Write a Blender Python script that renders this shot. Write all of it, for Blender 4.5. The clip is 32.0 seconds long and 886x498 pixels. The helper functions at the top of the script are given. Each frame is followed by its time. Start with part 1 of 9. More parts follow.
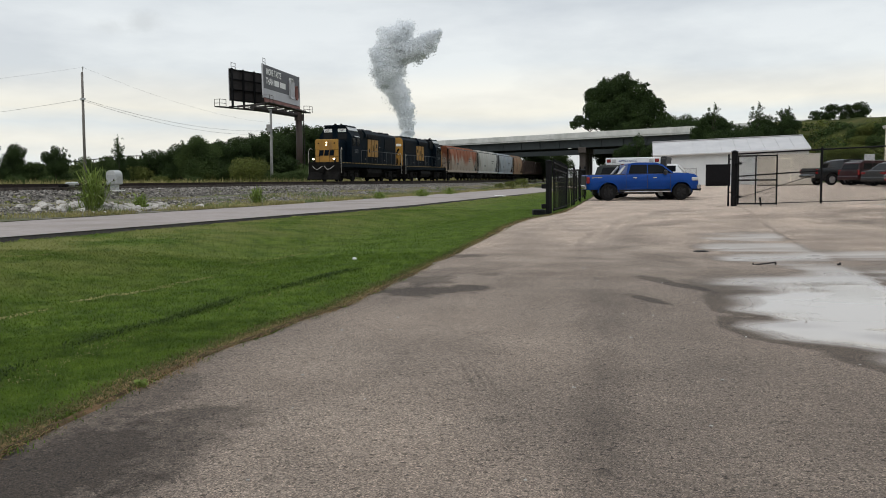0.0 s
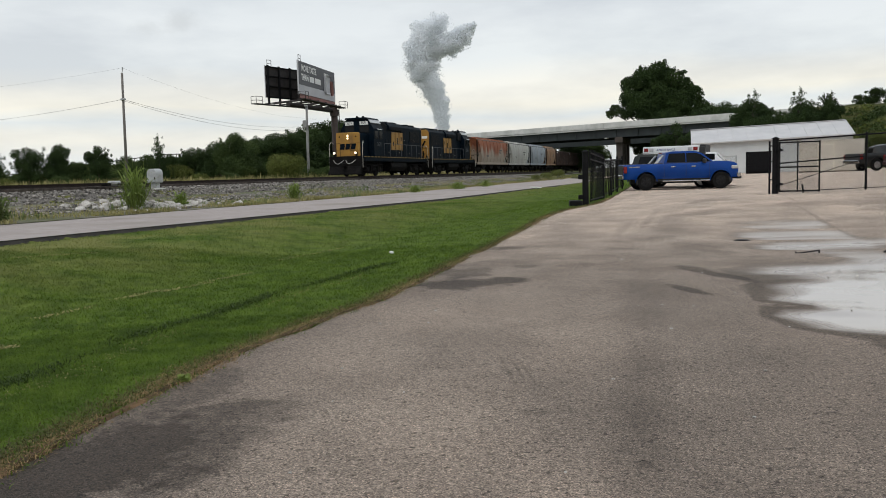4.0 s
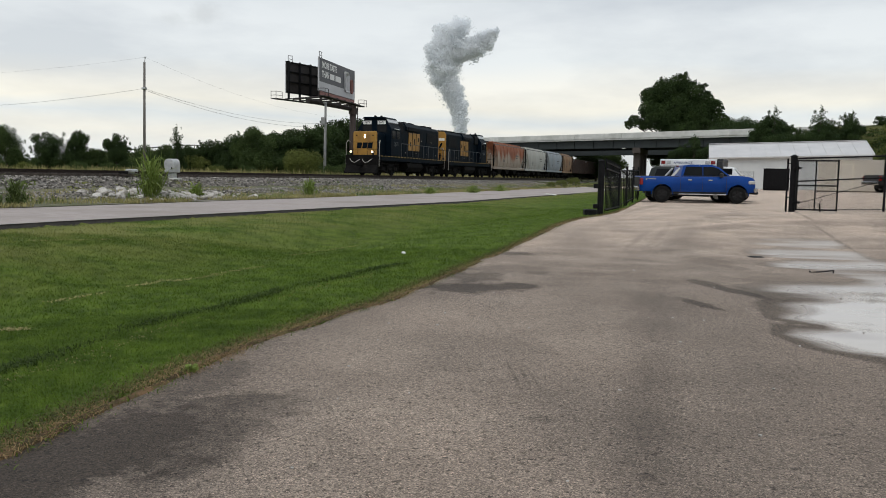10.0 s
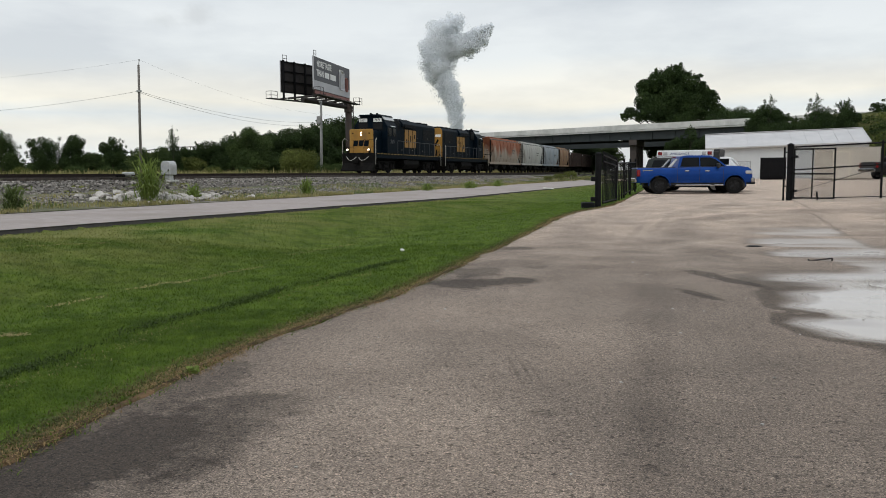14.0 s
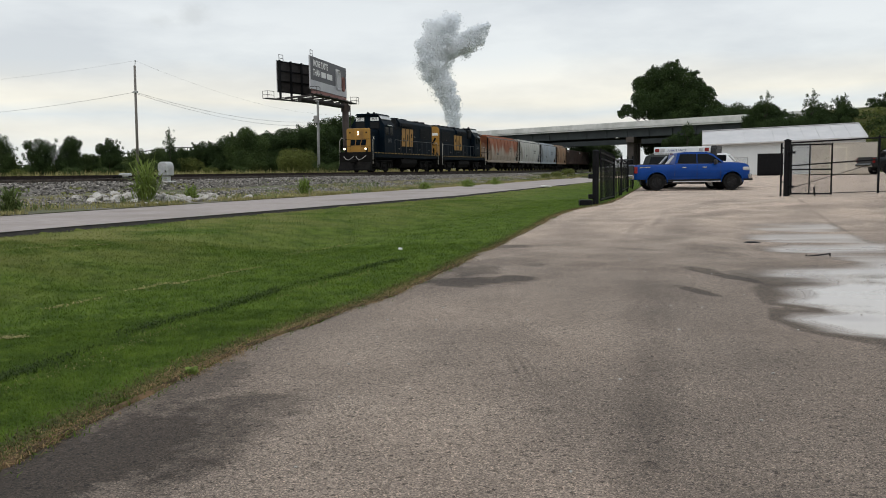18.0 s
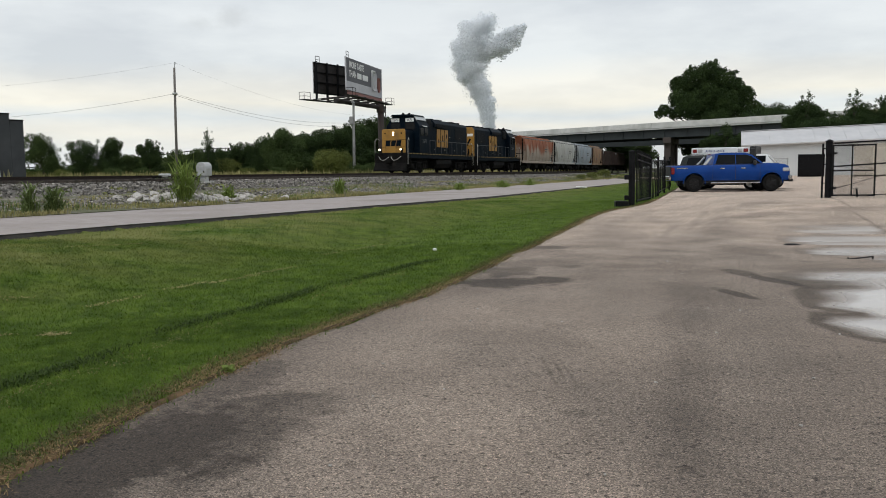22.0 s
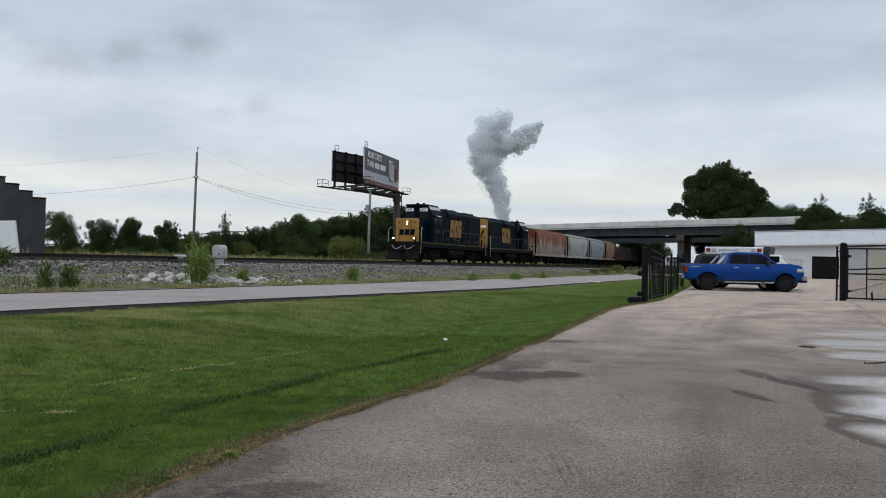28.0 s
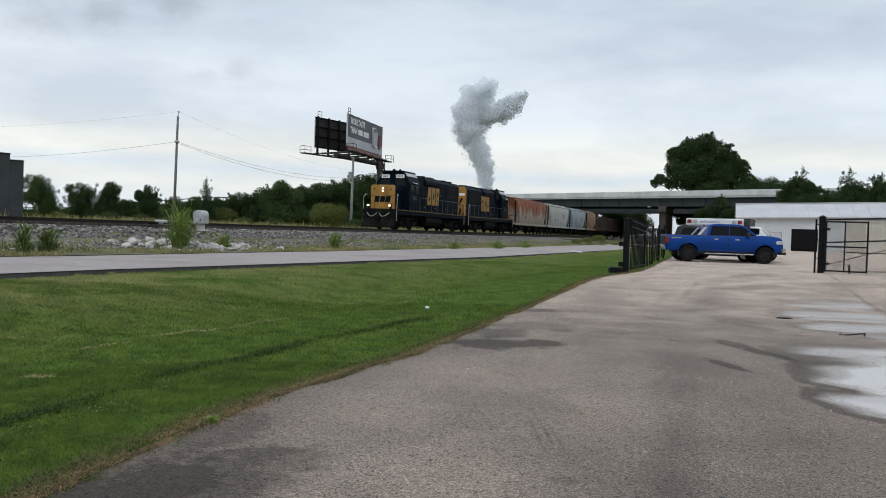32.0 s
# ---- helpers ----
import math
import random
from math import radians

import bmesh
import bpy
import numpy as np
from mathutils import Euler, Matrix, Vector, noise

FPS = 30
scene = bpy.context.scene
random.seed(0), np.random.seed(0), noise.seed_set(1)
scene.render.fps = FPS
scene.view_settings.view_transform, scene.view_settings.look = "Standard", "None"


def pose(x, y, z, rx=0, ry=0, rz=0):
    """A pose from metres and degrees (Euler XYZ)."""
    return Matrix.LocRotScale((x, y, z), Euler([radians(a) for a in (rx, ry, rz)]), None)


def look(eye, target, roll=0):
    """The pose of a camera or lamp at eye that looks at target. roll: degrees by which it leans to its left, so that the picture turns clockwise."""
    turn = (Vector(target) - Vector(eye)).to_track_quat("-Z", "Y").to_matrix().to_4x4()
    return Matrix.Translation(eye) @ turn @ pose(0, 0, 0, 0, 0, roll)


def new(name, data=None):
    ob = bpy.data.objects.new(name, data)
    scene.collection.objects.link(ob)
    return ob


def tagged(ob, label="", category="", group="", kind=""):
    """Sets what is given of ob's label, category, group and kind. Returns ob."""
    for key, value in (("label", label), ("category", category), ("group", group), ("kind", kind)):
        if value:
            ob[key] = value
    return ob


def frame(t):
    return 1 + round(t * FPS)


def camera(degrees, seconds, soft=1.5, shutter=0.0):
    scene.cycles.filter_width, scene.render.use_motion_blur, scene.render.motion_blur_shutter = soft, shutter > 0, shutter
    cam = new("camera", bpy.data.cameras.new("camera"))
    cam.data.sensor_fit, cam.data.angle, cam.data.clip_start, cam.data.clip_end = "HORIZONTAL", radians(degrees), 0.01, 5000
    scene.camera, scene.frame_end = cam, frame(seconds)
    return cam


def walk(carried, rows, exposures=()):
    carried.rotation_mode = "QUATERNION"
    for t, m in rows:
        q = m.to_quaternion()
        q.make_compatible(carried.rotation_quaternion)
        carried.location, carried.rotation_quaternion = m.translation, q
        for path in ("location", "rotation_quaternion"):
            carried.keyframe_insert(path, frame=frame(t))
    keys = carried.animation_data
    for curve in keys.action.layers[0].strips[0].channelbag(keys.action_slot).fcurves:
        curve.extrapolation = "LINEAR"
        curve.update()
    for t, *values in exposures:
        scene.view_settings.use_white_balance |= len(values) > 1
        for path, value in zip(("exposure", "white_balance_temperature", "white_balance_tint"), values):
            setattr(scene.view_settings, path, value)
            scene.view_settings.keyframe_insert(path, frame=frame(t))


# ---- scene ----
cam = camera(56.8, 32.0, soft=0.95)
EYE = (0.0, 0.0, 1.45)
# seconds, yaw, pitch, roll of a phone held in one place
TURNS = [
    (0, -0.00, -4.90, 0.60), (0.5, 0.56, -4.95, 0.49), (1, 0.98, -5.18, 0.53), (1.5, 1.00, -5.33, 0.62),
    (2, 0.95, -5.47, 0.94), (2.5, 0.86, -5.75, 1.16), (3, 1.02, -5.91, 1.58), (3.5, 2.08, -5.58, 2.02),
    (5.5, 2.16, -4.70, 0.38), (6, 0.28, -4.02, 0.05), (6.5, -2.38, -3.79, -0.02), (7, -3.98, -3.93, 0.06),
    (7.5, -2.76, -4.30, 0.09), (8, -0.44, -5.24, 0.42), (8.5, 1.98, -6.47, 0.18), (9, 3.44, -6.37, -0.58),
    (9.5, 3.72, -5.71, -0.93), (10, 3.57, -5.17, -0.93), (10.5, 3.18, -4.88, -0.95), (11, 2.80, -4.86, -0.99),
    (11.5, 2.82, -5.13, -0.92), (12, 3.26, -5.27, -0.71), (12.5, 3.39, -5.09, -0.43), (13, 3.33, -5.14, -0.23),
    (13.5, 3.28, -5.34, 0.12), (14, 3.36, -5.43, 0.31), (14.5, 3.46, -5.42, 0.47), (16.5, 3.75, -5.33, 0.90),
    (17, 3.71, -5.35, 1.03), (17.5, 3.49, -5.46, 0.96), (18, 3.18, -5.53, 0.77), (18.5, 3.22, -5.58, 0.64),
    (19, 3.31, -5.63, 0.70), (19.5, 3.68, -5.54, 0.79), (20, 4.28, -5.48, 0.65), (20.5, 4.68, -5.42, 0.53),
    (21, 5.10, -5.45, 0.60), (21.5, 5.48, -5.45, 0.66), (22, 5.60, -5.45, 0.72), (22.5, 5.70, -5.42, 0.75),
    (23, 5.84, -5.27, 0.62), (23.5, 5.80, -5.25, 0.35), (24, 5.77, -5.27, 0.41), (24.5, 7.35, -4.03, 0.12),
    (25, 9.10, -1.93, -0.14), (25.5, 9.09, 0.31, -0.14), (27.5, 7.41, 1.81, -1.10), (28, 6.53, 0.82, -1.16),
    (28.5, 5.77, -0.17, -1.16), (29, 5.13, -0.87, -1.27), (29.5, 4.96, -0.91, -1.27), (30, 5.06, -0.83, -1.41),
    (30.5, 5.16, -1.03, -1.52), (31, 5.22, -1.16, -1.55), (31.5, 5.26, -1.14, -1.73), (32, 5.32, -1.36, -1.82),
]
LIGHT = [(0.0, 0.0, 6500, 10), (24.2, 0.0, 6500, 10), (25.0, -0.11, 6250, 10), (25.5, -0.22, 6000, 10), (28.0, -0.17, 6000, 10), (29.5, -0.02, 6050, 10), (32.0, 0.0, 6050, 10)]
walk(cam, [(t, pose(*EYE, 90 + p, r, y)) for t, y, p, r in TURNS], LIGHT)

# ---------------------------------------------------------------- sky and sun
WISPS = [((-0.519, 0.829, 0.209), 0.050, 0.84), ((-0.453, 0.862, 0.227), 0.036, 0.84), ((-0.390, 0.888, 0.244), 0.040, 0.82), ((-0.332, 0.926, 0.177), 0.026, 0.86), ((-0.366, 0.915, 0.169), 0.022, 0.90),
         ((0.346, 0.908, 0.237), 0.035, 0.92)]


def build_world():
    w = bpy.data.worlds.new("overcast_sky")
    scene.world = w
    w.use_nodes = True
    nt = w.node_tree
    nt.nodes.clear()
    N, L = nt.nodes.new, nt.links.new
    out, bg = N("ShaderNodeOutputWorld"), N("ShaderNodeBackground")
    co = N("ShaderNodeTexCoord")
    sep = N("ShaderNodeSeparateXYZ")
    L(co.outputs["Generated"], sep.inputs[0])
    sky = N("ShaderNodeTexSky")
    sky.sky_type, sky.sun_disc = "NISHITA", False
    sky.sun_elevation, sky.sun_rotation = radians(54), radians(197)
    # cloud sheet: brightness by height over the horizon
    ramp = N("ShaderNodeValToRGB")
    e = ramp.color_ramp.elements
    e[0].position, e[0].color = 0.0, (0.60, 0.63, 0.64, 1)
    e[1].position, e[1].color = 1.0, (0.78, 0.82, 0.86, 1)
    for pos, c in ((0.035, (0.70, 0.72, 0.71)), (0.052, (0.79, 0.77, 0.70)), (0.066, (0.67, 0.705, 0.71)), (0.082, (0.84, 0.81, 0.715)), (0.10, (0.81, 0.795, 0.73)), (0.128, (0.71, 0.74, 0.745)),
                   (0.17, (0.69, 0.72, 0.735)), (0.27, (0.575, 0.62, 0.65)), (0.45, (0.60, 0.65, 0.69))):
        k = e.new(pos)
        k.color = (*c, 1)
    # wavering band edges
    stretch = N("ShaderNodeMapping")
    stretch.inputs["Scale"].default_value = (2.2, 2.2, 14.0)
    L(co.outputs["Generated"], stretch.inputs[0])
    n1 = N("ShaderNodeTexNoise")
    n1.inputs["Scale"].default_value, n1.inputs["Detail"].default_value, n1.inputs["Roughness"].default_value = 1.3, 5, 0.5
    L(stretch.outputs[0], n1.inputs["Vector"])
    wob = N("ShaderNodeMath")
    wob.operation = "MULTIPLY_ADD"
    L(n1.outputs["Fac"], wob.inputs[0])
    wob.inputs[1].default_value = 0.05
    add = N("ShaderNodeMath")
    add.operation = "ADD"
    L(sep.outputs["Z"], add.inputs[0])
    wob.inputs[2].default_value = -0.025
    L(wob.outputs[0], add.inputs[1])
    L(add.outputs[0], ramp.inputs[0])
    # soft grey cloud undersides
    m2 = N("ShaderNodeMapping")
    m2.inputs["Scale"].default_value = (1.0, 1.0, 3.6)
    L(co.outputs["Generated"], m2.inputs[0])
    n2 = N("ShaderNodeTexNoise")
    n2.inputs["Scale"].default_value, n2.inputs["Detail"].default_value, n2.inputs["Roughness"].default_value = 3.4, 6, 0.55
    L(m2.outputs[0], n2.inputs["Vector"])
    r2 = N("ShaderNodeValToRGB")
    r2.color_ramp.elements[0].position, r2.color_ramp.elements[0].color = 0.38, (0.86, 0.87, 0.89, 1)
    r2.color_ramp.elements[1].position, r2.color_ramp.elements[1].color = 0.62, (1.07, 1.07, 1.06, 1)
    L(n2.outputs["Fac"], r2.inputs[0])
    mul = N("ShaderNodeMixRGB")
    mul.blend_type, mul.inputs[0].default_value = "MULTIPLY", 1.0
    L(ramp.outputs[0], mul.inputs[1])
    L(r2.outputs[0], mul.inputs[2])
    # a little clear sky shining through the sheet
    dim = N("ShaderNodeVectorMath")
    dim.operation = "SCALE"
    dim.inputs["Scale"].default_value = 0.06
    L(sky.outputs[0], dim.inputs[0])
    mix = N("ShaderNodeMixRGB")
    mix.inputs[0].default_value = 0.12
    L(mul.outputs[0], mix.inputs[1])
    L(dim.outputs[0], mix.inputs[2])
    col = mix.outputs[0]
    # small dark wisps drifting under the sheet
    for d, size, k in WISPS:
        off = N("ShaderNodeVectorMath")
        off.operation = "SUBTRACT"
        L(co.outputs["Generated"], off.inputs[0])
        off.inputs[1].default_value = d
        sc = N("ShaderNodeVectorMath")
        sc.operation = "MULTIPLY"
        L(off.outputs[0], sc.inputs[0])
        sc.inputs[1].default_value = (1 / size, 1 / size, 1.9 / size)
        ln = N("ShaderNodeVectorMath")
        ln.operation = "LENGTH"
        L(sc.outputs[0], ln.inputs[0])
        nn = N("ShaderNodeTexNoise")
        nn.inputs["Scale"].default_value, nn.inputs["Detail"].default_value, nn.inputs["Roughness"].default_value = 26, 5, 0.65
        L(co.outputs["Generated"], nn.inputs["Vector"])
        ad = N("ShaderNodeMath")
        ad.operation = "MULTIPLY_ADD"
        L(nn.outputs["Fac"], ad.inputs[0])
        ad.inputs[1].default_value = 1.8
        L(ln.outputs["Value"], ad.inputs[2])
        mr = N("ShaderNodeMapRange")
        mr.interpolation_type = "SMOOTHSTEP"
        mr.inputs["From Min"].default_value, mr.inputs["From Max"].default_value = 2.1, 0.9
        mr.inputs["To Min"].default_value, mr.inputs["To Max"].default_value = 1.0, k
        L(ad.outputs[0], mr.inputs["Value"])
        vm = N("ShaderNodeVectorMath")
        vm.operation = "SCALE"
        L(col, vm.inputs[0])
        L(mr.outputs[0], vm.inputs["Scale"])
        col = vm.outputs[0]
    L(col, bg.inputs["Color"])
    bg.inputs["Strength"].default_value = 1.20
    L(bg.outputs[0], out.inputs["Surface"])


build_world()
sun_data = bpy.data.lights.new("sun", "SUN")
sun_data.energy, sun_data.angle, sun_data.color = 1.0, radians(45), (1.0, 0.96, 0.91)
sun = new("sun", sun_data)
sun.matrix_world = look((-12, -40, 60), (0, 0, 0))

# ---------------------------------------------------------------- materials
def surf(name, c1, c2, scale=4.0, rough=0.8, bump=0.0, bscale=60.0, metal=0.0, c3=None, scale3=0.4, lo3=0.5, hi3=0.68, detail=5, rand=0.0,
         space="Object", stretch=None, spec=0.5, island=0.0, coat=0.0, zmix=None):
    """A mottled surface: c1 and c2 by fine noise, c3 in larger stains, with bump; rand varies it from piece to piece."""
    m = bpy.data.materials.new(name)
    m.use_nodes = True
    nt = m.node_tree
    N, L = nt.nodes.new, nt.links.new
    b = nt.nodes["Principled BSDF"]
    co = N("ShaderNodeTexCoord")
    if space == "World":
        vec = N("ShaderNodeNewGeometry").outputs["Position"]
    else:
        vec = co.outputs[space]
    if stretch:
        mp = N("ShaderNodeMapping")
        mp.inputs["Scale"].default_value = stretch
        L(vec, mp.inputs[0])
        vec = mp.outputs[0]
    n = N("ShaderNodeTexNoise")
    n.inputs["Scale"].default_value, n.inputs["Detail"].default_value, n.inputs["Roughness"].default_value = scale, detail, 0.62
    L(vec, n.inputs["Vector"])
    r = N("ShaderNodeValToRGB")
    r.color_ramp.elements[0].position, r.color_ramp.elements[0].color = 0.34, (*c1, 1)
    r.color_ramp.elements[1].position, r.color_ramp.elements[1].color = 0.66, (*c2, 1)
    L(n.outputs["Fac"], r.inputs[0])
    col = r.outputs[0]
    if c3:
        n3 = N("ShaderNodeTexNoise")
        n3.inputs["Scale"].default_value, n3.inputs["Detail"].default_value = scale3, 6
        L(vec, n3.inputs["Vector"])
        r3 = N("ShaderNodeValToRGB")
        r3.color_ramp.elements[0].position, r3.color_ramp.elements[1].position = lo3, hi3
        fac = n3.outputs["Fac"]
        if zmix:  # stains that lean towards low or high parts of the thing
            sz = N("ShaderNodeSeparateXYZ")
            L(co.outputs["Object"], sz.inputs[0])
            zr = N("ShaderNodeMapRange")
            zr.inputs["From Min"].default_value, zr.inputs["From Max"].default_value = zmix[0], zmix[1]
            zr.inputs["To Min"].default_value, zr.inputs["To Max"].default_value = -0.22, 0.22
            L(sz.outputs["Z"], zr.inputs["Value"])
            ad = N("ShaderNodeMath")
            L(fac, ad.inputs[0])
            L(zr.outputs[0], ad.inputs[1])
            fac = ad.outputs[0]
        L(fac, r3.inputs[0])
        mx = N("ShaderNodeMixRGB")
        L(r3.outputs[0], mx.inputs[0])
        L(col, mx.inputs[1])
        mx.inputs[2].default_value = (*c3, 1)
        col = mx.outputs[0]
    if rand or island:
        hs = N("ShaderNodeHueSaturation")
        src = N("ShaderNodeObjectInfo").outputs["Random"] if rand else N("ShaderNodeNewGeometry").outputs["Random Per Island"]
        mr = N("ShaderNodeMapRange")
        k = rand or island
        mr.inputs["To Min"].default_value, mr.inputs["To Max"].default_value = 1 - k, 1 + k
        L(src, mr.inputs["Value"])
        L(mr.outputs[0], hs.inputs["Value"])
        L(col, hs.inputs["Color"])
        col = hs.outputs[0]
    L(col, b.inputs["Base Color"])
    b.inputs["Metallic"].default_value = metal
    b.inputs["Specular IOR Level"].default_value = spec
    b.inputs["Coat Weight"].default_value = coat
    rr = N("ShaderNodeMapRange")
    rr.inputs["To Min"].default_value, rr.inputs["To Max"].default_value = max(0.02, rough - 0.1), min(1, rough + 0.1)
    L(n.outputs["Fac"], rr.inputs["Value"])
    L(rr.outputs[0], b.inputs["Roughness"])
    if bump:
        nb = N("ShaderNodeTexNoise")
        nb.inputs["Scale"].default_value, nb.inputs["Detail"].default_value = bscale, 4
        L(vec, nb.inputs["Vector"])
        bp = N("ShaderNodeBump")
        bp.inputs["Strength"].default_value, bp.inputs["Distance"].default_value = bump, 0.02
        L(nb.outputs["Fac"], bp.inputs["Height"])
        L(bp.outputs[0], b.inputs["Normal"])
    return m


def glow(name, color, strength):
    m = bpy.data.materials.new(name)
    m.use_nodes = True
    b = m.node_tree.nodes["Principled BSDF"]
    b.inputs["Base Color"].default_value = (*color, 1)
    b.inputs["Emission Color"].default_value = (*color, 1)
    b.inputs["Emission Strength"].default_value = strength
    return m




def lawn_colour(nt, own):
    """Lawn hues by place, for soil and blades alike: clumps, dull yellowed patches towards the lane, lusher growth by the asphalt."""
    N, L = nt.nodes.new, nt.links.new
    geo = N("ShaderNodeNewGeometry")

    def cloud(scale, lo, hi, detail=6):
        n = N("ShaderNodeTexNoise")
        n.inputs["Scale"].default_value, n.inputs["Detail"].default_value, n.inputs["Roughness"].default_value = scale, detail, 0.65
        L(geo.outputs["Position"], n.inputs["Vector"])
        r = N("ShaderNodeMapRange")
        r.interpolation_type = "SMOOTHSTEP"
        r.inputs["From Min"].default_value, r.inputs["From Max"].default_value = lo, hi
        L(n.outputs["Fac"], r.inputs["Value"])
        return r.outputs[0]

    def blend(fac, a, c):
        m = N("ShaderNodeMixRGB")
        L(fac, m.inputs[0])
        if isinstance(a, tuple):
            m.inputs[1].default_value = (*a, 1)
        else:
            L(a, m.inputs[1])
        m.inputs[2].default_value = (*c, 1)
        return m.outputs[0]
    dark, green, bright, straw = own
    col = blend(cloud(2.2, 0.36, 0.66), dark, green)
    col = blend(cloud(6.0, 0.50, 0.78), col, bright)
    # distance from the asphalt towards the lane
    dot = N("ShaderNodeVectorMath")
    dot.operation = "DOT_PRODUCT"
    dot.inputs[1].default_value = (-0.959, 0.282, 0)
    L(geo.outputs["Position"], dot.inputs[0])
    up = N("ShaderNodeMapRange")
    up.interpolation_type = "SMOOTHSTEP"
    up.inputs["From Min"].default_value, up.inputs["From Max"].default_value = 6.2, 13.0
    L(dot.outputs["Value"], up.inputs["Value"])
    patch = N("ShaderNodeMath")
    patch.operation = "MULTIPLY"
    L(up.outputs[0], patch.inputs[0])
    L(cloud(0.55, 0.34, 0.62, 8), patch.inputs[1])
    return blend(patch.outputs[0], col, straw)


def grass_ground():
    """Lawn by the yard, running out into rougher, yellower field grass."""
    m = surf("grass", (0.042, 0.066, 0.011), (0.084, 0.114, 0.023), 7, 0.95, 0.8, 40, space="World", spec=0.1)
    nt = m.node_tree
    N, L = nt.nodes.new, nt.links.new
    b = nt.nodes["Principled BSDF"]
    lawn = lawn_colour(nt, ((0.047, 0.078, 0.010), (0.088, 0.138, 0.016), (0.140, 0.194, 0.028), (0.175, 0.178, 0.058)))
    geo = N("ShaderNodeNewGeometry")
    n = N("ShaderNodeTexNoise")
    n.inputs["Scale"].default_value, n.inputs["Detail"].default_value = 0.22, 8
    L(geo.outputs["Position"], n.inputs["Vector"])
    r = N("ShaderNodeValToRGB")
    r.color_ramp.elements[0].position, r.color_ramp.elements[0].color = 0.38, (0.040, 0.050, 0.014, 1)
    r.color_ramp.elements[1].position, r.color_ramp.elements[1].color = 0.66, (0.100, 0.096, 0.034, 1)
    L(n.outputs["Fac"], r.inputs[0])
    ln = N("ShaderNodeVectorMath")
    ln.operation = "LENGTH"
    L(geo.outputs["Position"], ln.inputs[0])
    mr = N("ShaderNodeMapRange")
    mr.inputs["From Min"].default_value, mr.inputs["From Max"].default_value = 66, 84
    L(ln.outputs["Value"], mr.inputs["Value"])
    mx = N("ShaderNodeMixRGB")
    L(mr.outputs[0], mx.inputs[0])
    L(lawn, mx.inputs[1])
    L(r.outputs[0], mx.inputs[2])
    L(mx.outputs[0], b.inputs["Base Color"])
    return m


M_GRASS = grass_ground()
M_ROAD = surf("road_asphalt", (0.287, 0.246, 0.228), (0.368, 0.320, 0.298), 3, 0.8, 0.3, 70, c3=(0.25, 0.215, 0.19), scale3=0.3, space="World")
M_BALLAST = surf("ballast_base", (0.11, 0.10, 0.088), (0.23, 0.212, 0.19), 6, 0.95, 1.0, 14, space="World")
M_STEEL = surf("rail_steel", (0.020, 0.015, 0.013), (0.045, 0.032, 0.026), 12, 0.7, 0.2, 80, metal=0.1, spec=0.2)
M_TIE = surf("creosoted_wood", (0.035, 0.028, 0.022), (0.075, 0.06, 0.05), 6, 0.9, 0.6, 30, rand=0.25)
M_CONC = surf("pale_concrete", (0.60, 0.60, 0.57), (0.72, 0.71, 0.68), 0.8, 0.9, 0.2, 20, c3=(0.50, 0.50, 0.47), scale3=0.25)
M_BLACK = surf("black_metal", (0.004, 0.004, 0.005), (0.010, 0.010, 0.011), 8, 0.6, 0.1, 40, spec=0.12)
M_ROADEDGE = surf("road_edge", (0.018, 0.016, 0.014), (0.045, 0.040, 0.034), 5, 0.95, 0.6, 20, space="World")
M_VERGE0 = surf("weedy_gravel", (0.11, 0.10, 0.075), (0.24, 0.215, 0.17), 7, 0.95, 1.0, 14, c3=(0.085, 0.092, 0.034), scale3=0.6, lo3=0.34, hi3=0.56, space="World")


